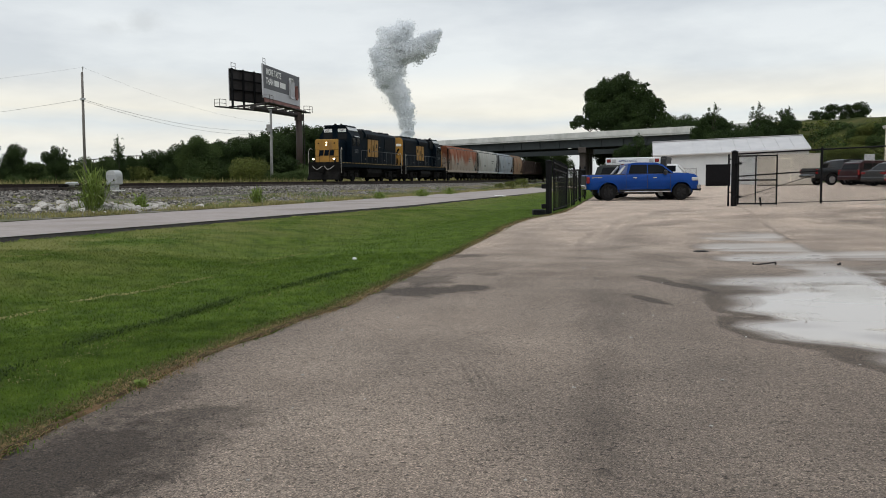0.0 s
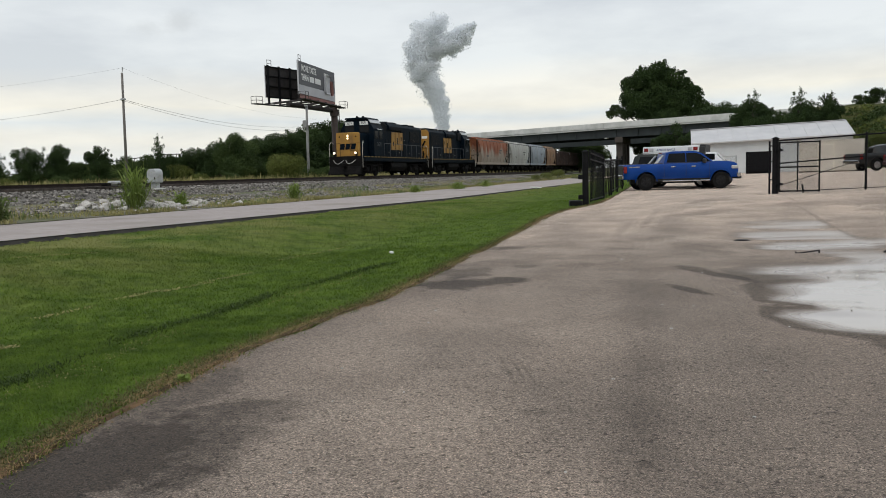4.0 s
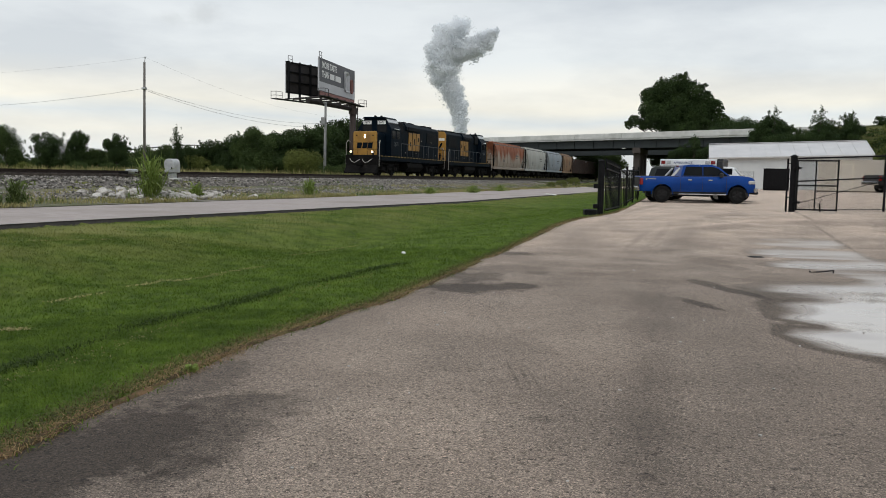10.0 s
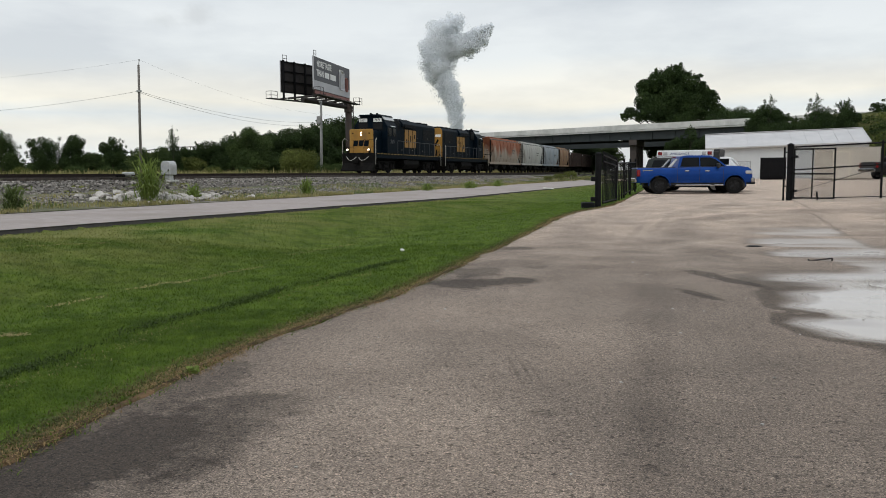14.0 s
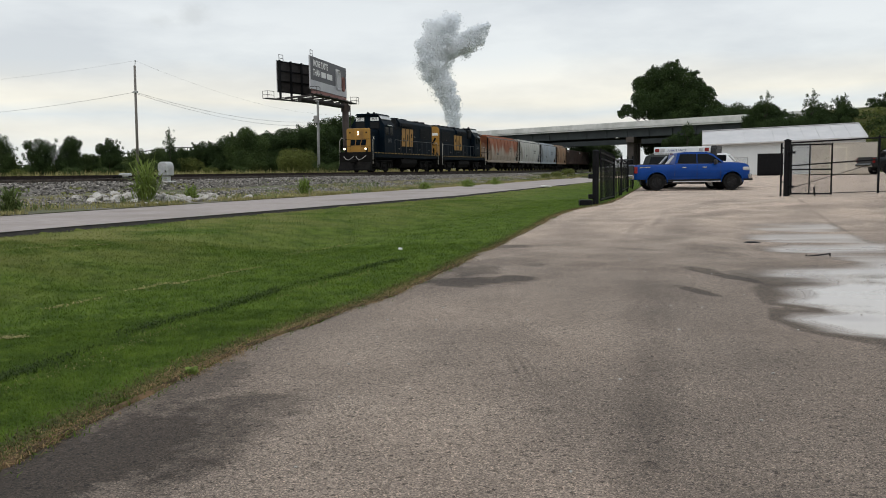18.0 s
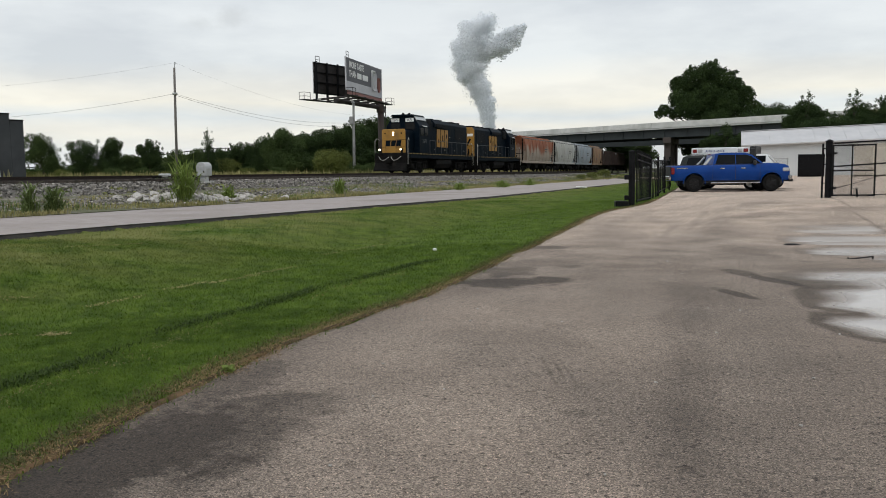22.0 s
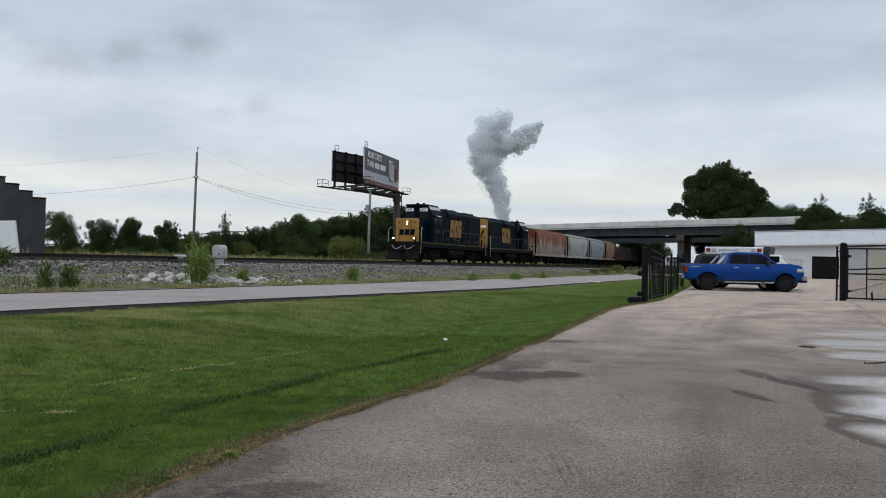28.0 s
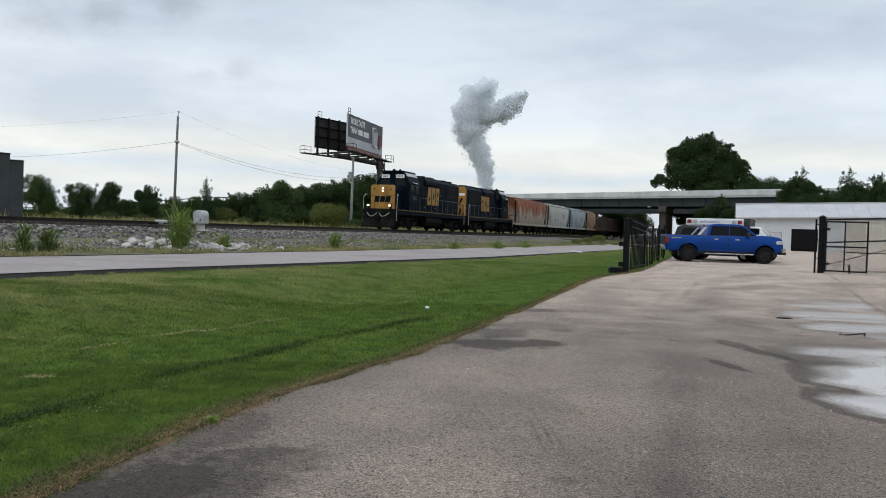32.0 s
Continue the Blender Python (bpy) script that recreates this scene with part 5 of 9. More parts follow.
def build_billboard():
    bb = empty("billboard", pose(0, 0, 0), "two-faced roadside advertising hoarding on a single steel column", "billboard")
    top, bot = 16.25, 12.05
    fl, fr = Vector((-22.72, 105.6, 0)), Vector((-20.6, 119.9, 0))
    bl, brr = Vector((-28.0, 109.5, 0)), Vector((-21.6, 121.6, 0))
    for a, b, nm in ((fl, fr, "front"), (bl, brr, "back")):
        d = (b - a)
        L = d.length
        ang = math.degrees(math.atan2(d.y, d.x))
        # local x along the face, local -y towards the viewer's side
        face = empty("advert_face", pose(a.x, a.y, bot, 0, 0, ang))
        face.parent = bb
        H = top - bot
        if nm == "front":
            part("panel", box(L, 0.12, H, (L / 2, 0.08, H / 2), 0.02), M_HOARD, face, "dark grey advert panel with white lettering")
            part("lower_band", box(L - 0.1, 0.02, H * 0.27, (L / 2, 0.005, H * 0.145), 0.0), M_HOARDW, face, "pale grey band across the foot of the advert")
            part("apron", box(L * 0.98, 0.06, 0.5, (L / 2, -0.02, -0.3), 0.01), M_HOARDR, face, "brown trim apron")
            t1 = letters("MORE TASTE", 1.12, M_WHITE, squeeze=0.86, bold=0.035)
            part("lettering", t1, None, face, m=pose(3.9, -0.012, H * 0.80, 90, 0, 0))
            t2 = letters("THAN", 1.12, M_WHITE, squeeze=0.86, bold=0.035)
            part("lettering", t2, None, face, m=pose(2.3, -0.012, H * 0.52, 90, 0, 0))
            for x, w in ((4.9, 1.7), (7.3, 2.2)):
                part("name_bar", box(w, 0.02, 0.74, (x, -0.01, H * 0.52), 0.0), M_WHITE, face)
            # a glass and a bottle, as plain shapes
            part("poster_glass", box(1.7, 0.02, 2.6, (10.7, -0.012, H * 0.50), 0.25), M_HOARDW, face, "pale drinking glass shape on the advert")
            part("poster_bottle", box(0.8, 0.02, 2.0, (12.9, -0.012, H * 0.42), 0.2), M_HOARDR, face)
            part("poster_foam", box(1.5, 0.02, 0.5, (10.7, -0.025, H * 0.80), 0.1), M_WHITE, face)
            for x in (-0.02, L + 0.02):
                part("edge_trim", box(0.08, 0.2, H + 0.1, (x, 0.08, H / 2), 0.01), M_HOARDW, face)
        else:
            part("panel", box(L, 0.08, H, (L / 2, 0.12, H / 2), 0.01), M_RUSTST, face, "dark bare back of an advert panel")
            for z in (0.12, H * 0.36, H * 0.68, H - 0.1):
                part("stringer", box(L, 0.16, 0.14, (L / 2, 0.0, z), 0.02), M_BLACK, face)
            for k in range(7):
                part("upright", box(0.2, 0.28, H + 0.9, (0.25 + k * (L - 0.5) / 6, -0.2, H / 2 - 0.4), 0.02), M_BLACK, face)
            part("edge_trim", box(0.06, 0.12, H + 0.05, (0, 0.12, H / 2), 0.01), M_HOARDW, face)
        # catwalk with little end railings
        for x, w in ((L / 2, L + 2.4),):
            part("catwalk", box(w, 0.9, 0.12, (x - 0.3, -0.9 if nm == "front" else 0.9, -0.85), 0.02), M_RUSTST, face)
        for x in (-1.2, L + 0.7):
            bm = bmesh.new()
            y0 = -0.9 if nm == "front" else 0.9
            for z in (-0.4, 0.1):
                tube((x - 0.3, y0 - 0.45, z), (x - 0.3, y0 + 0.45, z), 0.035, bm, 5)
                tube((x - 0.3, y0 - 0.45, z), (x + 0.9, y0 - 0.45, z), 0.035, bm, 5)
            for dx, dy in ((-0.3, -0.45), (-0.3, 0.45), (0.9, -0.45)):
                tube((x + dx, y0 + dy, -0.85), (x + dx, y0 + dy, 0.1), 0.035, bm, 5)
            part("railing", bm, M_RUSTST, face)
        bm = bmesh.new()
        for x in (0.6, 1.4):
            tube((x, 0.2, H), (x, 0.2, H + 0.85), 0.035, bm, 5)
        for z in (H + 0.35, H + 0.8):
            tube((0.6, 0.2, z), (1.4, 0.2, z), 0.035, bm, 5)
        part("top_ladder", bm, M_RUSTST, face)
        for k in range(5):
            part("bracket", box(0.14, 1.3, 0.14, (1 + k * (L - 2) / 4, -0.5 if nm == "front" else 0.5, -0.7), 0.01), M_RUSTST, face)
    # column, torsion beam and cross beams
    part("column", tube((-20.7, 119.3, 0.2), (-20.7, 119.3, 11.6), 0.48, None, 20), M_COLUMN, bb, "brown painted steel column", smooth=True)
    part("flange", tube((-20.7, 119.3, 10.0), (-20.7, 119.3, 10.9), 0.62, None, 20), M_COLUMN, bb)
    part("torsion_beam", tube((-20.5, 120.5, 10.75), (-24.6, 107.2, 10.85), 0.32, None, 14), M_RUSTST, bb)
    for f in (0.1, 0.3, 0.5, 0.7, 0.9):
        a, b = fl.lerp(fr, f), bl.lerp(brr, f)
        part("cross_beam", tube((a.x, a.y, 11.35), (b.x, b.y, 11.35), 0.14, None, 6), M_RUSTST, bb)
    bm = bmesh.new()
    for s in (-0.2, 0.2):
        tube((-20.0, 119.3 + s, 2.5), (-20.0, 119.3 + s, 11.5), 0.035, bm, 5)
    for k in range(22):
        tube((-20.0, 119.1, 2.6 + k * 0.4), (-20.0, 119.5, 2.6 + k * 0.4), 0.03, bm, 5)
    part("ladder", bm, M_RUSTST, bb)


def wire(name, a, b, sag, r, parent, mat):
    bm = bmesh.new()
    pts = [Vector(a).lerp(Vector(b), k / 14) - Vector((0, 0, 4 * sag * (k / 14) * (1 - k / 14))) for k in range(15)]
    for p, q in zip(pts, pts[1:]):
        tube(p, q, r, bm, 5, caps=False)
    return part(name, bm, mat, parent)


def build_poles():
    up = empty("utility_pole", pose(0, 0, 0), "bare grey wooden utility pole carrying thin sagging wires", "utility pole")
    part("pole", tube((-29.15, 66.95, 0.2), (-29.0, 67.0, 10.3), 0.125, None, 12, 0.09), M_POLE, up, smooth=True)
    part("top_pin", tube((-29.0, 67.0, 10.25), (-28.93, 67.0, 10.65), 0.03, None, 6), M_GALV, up)
    part("insulator", tube((-28.93, 67.0, 10.6), (-28.93, 67.0, 10.75), 0.06, None, 8), M_GALV, up)
    part("clamp", box(0.4, 0.2, 0.18, (-29.0, 66.9, 8.15), 0.03), M_GALV, up)
    j = (-29.03, 66.9, 8.15)
    wire("service_wire", j, (-57.4, 81.9, 7.5), 0.35, 0.010, up, M_BLACK)
    wire("service_wire", j, (-22.0, 108.0, 8.0), 0.9, 0.011, up, M_BLACK)
    wire("service_wire", (j[0], j[1], j[2] - 0.1), (-21.4, 109.0, 7.7), 1.1, 0.011, up, M_BLACK)
    wire("top_wire", (-28.93, 67, 10.7), (-60.0, 82.0, 10.6), 0.3, 0.004, up, M_BLACK)
    wire("top_wire", (-28.93, 67, 10.7), (-21.5, 110, 9.0), 0.9, 0.004, up, M_BLACK)
    lp = empty("power_pole", pose(0, 0, 0), "slim pale pole with a meter box under the hoarding", "utility pole")
    part("pole", tube((-18.35, 88.1, 0.2), (-18.25, 88.1, 9.0), 0.17, None, 12, 0.12), M_GALVP, lp, smooth=True)
    part("meter_box", box(0.45, 0.3, 0.8, (-18.45, 87.85, 7.0), 0.04), M_GALVP, lp)
    part("conduit", tube((-18.2, 87.95, 0.3), (-18.15, 87.95, 8.6), 0.04, None, 6), M_GALVP, lp)
    part("lamp_head", box(0.25, 0.7, 0.18, (-18.25, 87.85, 8.9), 0.04), M_GALVP, lp)


def build_step_building():
    """A dark sheet-clad building with a stepped false front, beyond the track."""
    d = Vector((0.56, 0.83, 0)).normalized()
    ang = math.degrees(math.atan2(d.y, d.x))
    b = empty("stepped_building", pose(-24.69, 38.82, 0.5, 0, 0, ang), "dark grey metal-clad building with a stepped parapet", "building")
    # local -x runs towards the left end; the front faces local -y
    w = 0.655
    for k in range(22):
        h = 3.67 + 0.302 * min(k, 9)
        x = -k * w
        part("wall_panel", box(w - 0.004, 0.25, h, (x - w / 2, 0.14, h / 2), 0.01), M_WALLDARK, b)
        part("coping", box(w + 0.02, 0.34, 0.06, (x - w / 2, 0.14, h + 0.03), 0.01), M_BLACK, b)
    part("side_wall", box(0.2, 9, 3.4, (-0.12, 4.8, 1.7), 0.01), M_WALLDARK, b)
    part("roof", box(14.3, 9, 0.12, (-7.2, 4.8, 3.3), 0.01), M_BLACK, b)
    for i, x in enumerate((-2.05, -4.75)):
        t = empty("leaning_panel", pose(-24.69, 38.82, 0.5, 0, 0, ang) @ pose(x, -0.62, 0.45, -12, -3, 0), "white sheet panel leaning on the dark wall", "panel", "leaning panels")
        part("sheet", box(1.25, 0.05, 2.05, (0, 0, 1.03), 0.01), M_WHITE, t)
        for s in (-0.62, 0.62):
            part("edge_batten", box(0.05, 0.07, 2.07, (s, 0, 1.03), 0.005), M_HOARDW, t)


def ribbed(parent, name, L, H, mat, pitch=0.9, m=None, rib=0.03):
    """Sheet cladding: one wall part with its ribs."""
    wall = part(name, box(L, 0.12, H, (L / 2, 0, H / 2)), mat, parent, m=m)
    n = int(L / pitch)
    for k in range(n + 1):
        part("rib", box(0.07, rib, H - 0.02, (k * L / n, -0.06 - rib / 2, H / 2)), mat, wall)
    return wall


def build_white_building():
    a, b = Vector((19.56, 75.9, 0)), Vector((32.3, 72.63, 0))
    d = b - a
    L = d.length
    ang = math.degrees(math.atan2(d.y, d.x))
    z = 0.42
    w = empty("white_building", pose(a.x, a.y, z - 0.05, 0, 0, ang) @ pose(0, 0, 0, 0, -1.6, 0), "long low white metal building with a ribbed gable roof", "building")
    H, D, R = 3.05, 8.4, 4.36
    ribbed(w, "front_wall", L, H, M_WALLW, 1.15, rib=0.012)
    part("back_wall", box(L, 0.12, H, (L / 2, D, H / 2)), M_WALLW, w)
    for x in (0.06, L - 0.06):
        part("gable_wall", prism([(0.06, 0), (D - 0.06, 0), (D - 0.06, H), (D / 2, R - 0.05), (0.06, H)], 0.1, "x", None, 0, x), M_WALLW, w)
    part("plinth", box(L - 0.1, D - 0.2, 0.6, (L / 2, D / 2, -0.3)), M_CONC, w, "concrete plinth on sloping ground")
    n = 11
    for k in range(n):
        for s in (0, 1):
            x = (k + 0.5) * (L + 0.3) / n - 0.15
            y0, y1 = (-0.35, D / 2) if s == 0 else (D + 0.35, D / 2)
            z0 = H - 0.02
            prof = [(y0, z0 - 0.05), (y1, R), (y1, R + 0.05), (y0, z0)]
            sh = part("roof_sheet", prism(prof, (L + 0.3) / n - 0.01, "x", None, 0, x), M_SHEETW, w)
            if s == 0:
                part("seam", prism([(y0, z0), (y1, R + 0.05), (y1, R + 0.09), (y0, z0 + 0.04)], 0.07, "x", None, 0, x + (L + 0.3) / n / 2), M_SHEETW, sh)
    part("ridge_cap", box(L + 0.35, 0.5, 0.06, (L / 2, D / 2, R + 0.06), 0.02), M_SHEETW, w)
    part("eave_gutter", box(L + 0.3, 0.14, 0.14, (L / 2, -0.42, H - 0.08), 0.02), M_SHEETW, w)


def build_yard_boxes():
    a, b = Vector((23.54, 61.66, 0)), Vector((27.48, 60.0, 0))
    ang = math.degrees(math.atan2(b.y - a.y, b.x - a.x))
    L = (b - a).length
    zc = float(lot_z(25.5, 61))
    c = empty("storage_container", pose(a.x, a.y, zc, 0, 0, ang), "cream corrugated storage container with a side door", "container")
    part("shell", box(L, 2.4, 2.2, (L / 2, 1.2, 1.16), 0.03), M_TAN, c)
    for k in range(14):
        part("corrugation", box(0.14, 0.04, 2.05, (0.2 + k * (L - 0.4) / 13, -0.02, 1.15)), M_TAN, c)
    dr = part("door", box(1.0, 0.05, 1.9, (L * 0.42, -0.055, 1.02), 0.01), M_TAN, c, "plain cream door")
    part("door_frame", box(1.14, 0.03, 1.98, (L * 0.42, -0.045, 1.05), 0.0), M_BEIGE, dr)
    part("roof_trim", box(L + 0.06, 2.46, 0.08, (L / 2, 1.2, 2.28), 0.01), M_TAN, c)
    part("skid", box(L, 0.2, 0.1, (L / 2, 0.2, 0.04)), M_BLACK, c)
    # the open-topped refuse skip
    a, b = Vector((21.3, 66.7, 0)), Vector((23.05, 66.1, 0))
    ang = math.degrees(math.atan2(b.y - a.y, b.x - a.x))
    d = empty("dumpster", pose(a.x, a.y, float(lot_z(22, 66)) - 0.0, 0, 0, ang), "black steel rubbish skip", "dumpster")
    L = 1.9
    bm = bmesh.new()
    for y in (0.04, 1.76):
        box(L, 0.08, 1.55, (L / 2, y, 0.9), 0.01, bm)
    for x in (0.04, L - 0.04):
        box(0.08, 1.8, 1.55, (x, 0.9, 0.9), 0.01, bm)
    box(L, 1.8, 0.08, (L / 2, 0.9, 0.14), 0, bm)
    part("bin", bm, M_BLACK, d)
    for k in range(4):
        part("rib", box(0.1, 0.08, 1.5, (0.15 + k * (L - 0.3) / 3, -0.04, 0.88)), M_BLACK, d)
    part("lid", box(L + 0.05, 1.85, 0.06, (L / 2, 0.9, 1.71), 0.02), M_GRILL, d)
    part("runner", box(L, 0.15, 0.1, (L / 2, 0.3, 0.05)), M_BLACK, d)
    part("runner", box(L, 0.15, 0.1, (L / 2, 1.5, 0.05)), M_BLACK, d)
    # low chain-link run between the ambulance and the skip
    f = empty("yard_fence", pose(0, 0, 0), "low grey chain-link fence across the yard", "fence")
    p0, p1 = Vector((17.2, 69.5, 0)), Vector((21.0, 68.2, 0))
    for k in range(5):
        p = p0.lerp(p1, k / 4)
        part("post", tube((p.x, p.y, 0.4), (p.x, p.y, 2.15), 0.035, None, 6), M_GALV, f)
    part("top_rail", tube((p0.x, p0.y, 2.1), (p1.x, p1.y, 2.1), 0.028, None, 6), M_GALV, f)
    mesh_panel(f, p0 + Vector((0, 0, 0.45)), p1 + Vector((0, 0, 0.45)), 1.62, 0.11, 0.006, M_GALV)
    # grey cabinet standing among the parked cars
    zc = float(lot_z(28.5, 55))
    cab = empty("meter_cabinet", pose(28.5, 55.05, zc, 0, 0, -26), "pale grey metal cabinet on a stand", "cabinet")
    part("case", box(0.62, 0.4, 1.0, (0, 0, 1.55), 0.03), M_HOARDW, cab)
    for x in (-0.22, 0.22):
        part("leg", box(0.07, 0.07, 1.08, (x, 0, 0.52)), M_GALV, cab)
    part("door", box(0.54, 0.03, 0.9, (0, -0.21, 1.55), 0.01), M_HOARDW, cab)


def mesh_panel(parent, a, b, h, cell, r, mat):
    """Chain-link: two families of slanted wires as thin square bars, joined."""
    d = b - a
    L = Vector((d.x, d.y, 0)).length
    n = int(L / cell)
    verts, faces = [], []
    u = d / L
    side = Vector((-d.y, d.x, 0)).normalized()

    def seg(s0, z0, s1, z1):
        if s1 < s0:
            s0, z0, s1, z1 = s1, z1, s0, z0
        lo, hi = max(0.0, s0), min(L, s1)
        if hi <= lo:
            return
        f = lambda s: z0 + (z1 - z0) * (s - s0) / (s1 - s0)
        p, q = a + u * lo + Vector((0, 0, f(lo))), a + u * hi + Vector((0, 0, f(hi)))
        t = (q - p).normalized()
        nrm = side.cross(t) * r
        w = side * r
        i = len(verts)
        verts.extend([p + nrm, p + w, p - nrm, q + nrm, q + w, q - nrm])
        faces.extend([(i, i + 1, i + 4, i + 3), (i + 1, i + 2, i + 5, i + 4), (i + 2, i, i + 3, i + 5)])
    k = -int(h / cell) - 1
    while k * cell < L:
        seg(k * cell, 0, k * cell + h, h)
        seg(k * cell, h, k * cell + h, 0)
        k += 1
    ob = sheet("chain_link", verts, faces, mat, parent, False)
    return tagged(ob, "woven wire mesh", kind="stuff")


def build_beige_building():
    a, b = Vector((35.5, 66.07, 0)), Vector((28.6, 42.4, 0))
    d = b - a
    L = d.length
    ang = math.degrees(math.atan2(d.y, d.x))
    z = 0.55
    w = empty("beige_building", pose(a.x, a.y, z, 0, 0, ang), "tall beige metal building with an open roller door", "building")
    H = 4.62
    # front wall in bays round the doorway (local y > 0 lies outside, towards the yard)
    def bay(x0, x1, z0=0.0, z1=H):
        wall = part("wall_bay", box(x1 - x0 - 0.01, 0.14, z1 - z0, ((x0 + x1) / 2, 0, (z0 + z1) / 2)), M_BEIGE, w)
        n = max(1, int((x1 - x0) / 0.6))
        for k in range(n + 1):
            part("rib", box(0.06, 0.02, z1 - z0, (x0 + 0.05 + k * (x1 - x0 - 0.1) / n, -0.08, (z0 + z1) / 2)), M_BEIGE, wall)
    bay(0, 2.2)
    bay(2.2, 5.4, 4.15, H)
    bay(5.4, 10.2)
    bay(10.2, L)
    fr = part("door_frame", box(0.14, 0.3, 4.2, (2.2, -0.06, 2.1)), M_BLACK, w)
    part("door_frame", box(0.14, 0.3, 4.2, (5.4, -0.06, 2.1)), M_BLACK, w)
    part("roller_box", box(3.3, 0.5, 0.4, (3.8, 0.35, 4.2), 0.02), M_GRILL, w)
    part("inner_wall", box(5.5, 0.12, 4.3, (3.8, 6.0, 2.15)), M_GRILL, w)
    for x in (1.1, 6.6):
        part("inner_side", box(0.1, 5.8, 4.3, (x, 3.0, 2.15)), M_GRILL, w)
    part("inner_ceiling", box(5.5, 5.8, 0.1, (3.8, 3.0, 4.42)), M_GRILL, w)
    part("end_wall", box(0.14, 12, H, (-0.0, 6.1, H / 2)), M_BEIGE, w)
    part("far_end_wall", box(0.14, 12, H, (L, 6.1, H / 2)), M_BEIGE, w)
    part("eave_trim", box(L + 0.4, 0.25, 0.22, (L / 2, -0.12, H + 0.02), 0.02), M_SHEETW, w)
    n = 12
    for k in range(n):
        prof = [(-0.3, H + 0.06), (6.2, H + 0.9), (6.2, H + 0.96), (-0.3, H + 0.12)]
        part("roof_sheet", prism(prof, (L + 0.4) / n - 0.01, "x", None, 0, (k + 0.5) * (L + 0.4) / n - 0.2), M_SHEETW, w)
    part("downpipe", box(0.1, 0.1, H, (10.2, -0.13, H / 2), 0.02), M_BEIGE, w)
    part("wall_lamp", box(0.3, 0.3, 0.28, (7.2, -0.25, 4.05), 0.05), M_BLACK, w)


M_GALVP = surf("weathered_grey_pole", (0.22, 0.22, 0.21), (0.31, 0.31, 0.30), 3, 0.8, 0.1, 20)
build_bridge()
build_guardrail()
build_billboard()
build_poles()
build_step_building()
build_white_building()
build_yard_boxes()
build_beige_building()

# ---------------------------------------------------------------- vehicles
M_TYRE = surf("tyre_rubber", (0.006, 0.006, 0.006), (0.014, 0.014, 0.014), 10, 0.9, 0.2, 40, spec=0.12)
M_RIMD = surf("black_alloy", (0.006, 0.006, 0.007), (0.014, 0.014, 0.015), 6, 0.35, spec=0.25)
M_RIM = surf("silver_alloy", (0.45, 0.45, 0.45), (0.6, 0.6, 0.6), 6, 0.3, metal=0.8)
M_CHROME = surf("chrome", (0.42, 0.42, 0.43), (0.55, 0.55, 0.55), 6, 0.15, metal=1.0)
M_TAIL = surf("red_lamp", (0.16, 0.006, 0.006), (0.22, 0.010, 0.010), 6, 0.25)
M_LENS = surf("clear_lamp", (0.36, 0.37, 0.38), (0.5, 0.5, 0.5), 6, 0.15)
M_BLUE = surf("metallic_blue_paint", (0.0006, 0.036, 0.200), (0.001, 0.046, 0.245), 1.2, 0.36, metal=0.1, coat=0.12, spec=0.2)
M_TRIM = surf("black_trim", (0.012, 0.012, 0.013), (0.025, 0.025, 0.025), 8, 0.6)


def paint(name, c, rough=0.32):
    return surf(name, tuple(v * 0.9 for v in c), tuple(min(1, v * 1.1) for v in c), 1.0, rough, metal=0.1, coat=0.15, spec=0.3)


def wheel(parent, x, y, r, rim, width=0.26):
    """A tyre with its rim, spokes and hub; the axle lies along local y."""
    s = 1 if y > 0 else -1
    bm = bmesh.new()
    prof = [(0.62 * r, -width / 2), (0.93 * r, -width / 2), (r, -width / 2 + 0.05), (r, width / 2 - 0.05), (0.93 * r, width / 2), (0.62 * r, width / 2)]
    n = 28
    rings = [[bm.verts.new((a * math.cos(2 * math.pi * k / n), b, a * math.sin(2 * math.pi * k / n))) for a, b in prof] for k in range(n)]
    for k in range(n):
        for i in range(len(prof)):
            j = (i + 1) % len(prof)
            bm.faces.new((rings[k][i], rings[k][j], rings[(k + 1) % n][j], rings[(k + 1) % n][i]))
    bmesh.ops.recalc_face_normals(bm, faces=bm.faces[:])
    w = part("wheel", bm, M_TYRE, parent, m=pose(x, y, r), smooth=False)
    bm = tube((0, s * (width / 2 - 0.08), 0), (0, s * (width / 2 - 0.05), 0), 0.64 * r, None, 24)
    for k in range(6):
        a = Matrix.Rotation(radians(60 * k), 4, "Y")
        box(0.09, 0.05, 0.56 * r, (0, 0, 0), 0.01, bm, Matrix.Translation((0, s * (width / 2 - 0.03), 0)) @ a @ Matrix.Translation((0, 0, 0.33 * r)))
    part("rim", bm, rim, w)
    part("hub", tube((0, s * (width / 2 - 0.06), 0), (0, s * (width / 2 + 0.01), 0), 0.15 * r, None, 12), rim, w)


def arch(cx, r, z0, n=9):
    """Points of a wheel arch from right to left along the underside."""
    a0 = math.asin(max(-1, min(1, (z0 - r * 0.95) / r)))
    out = []
    for k in range(n + 1):
        a = a0 + (math.pi - 2 * a0) * k / n
        out.append((cx + r * math.cos(a), r * 0.95 + r * math.sin(a) * 1.0))
    return out


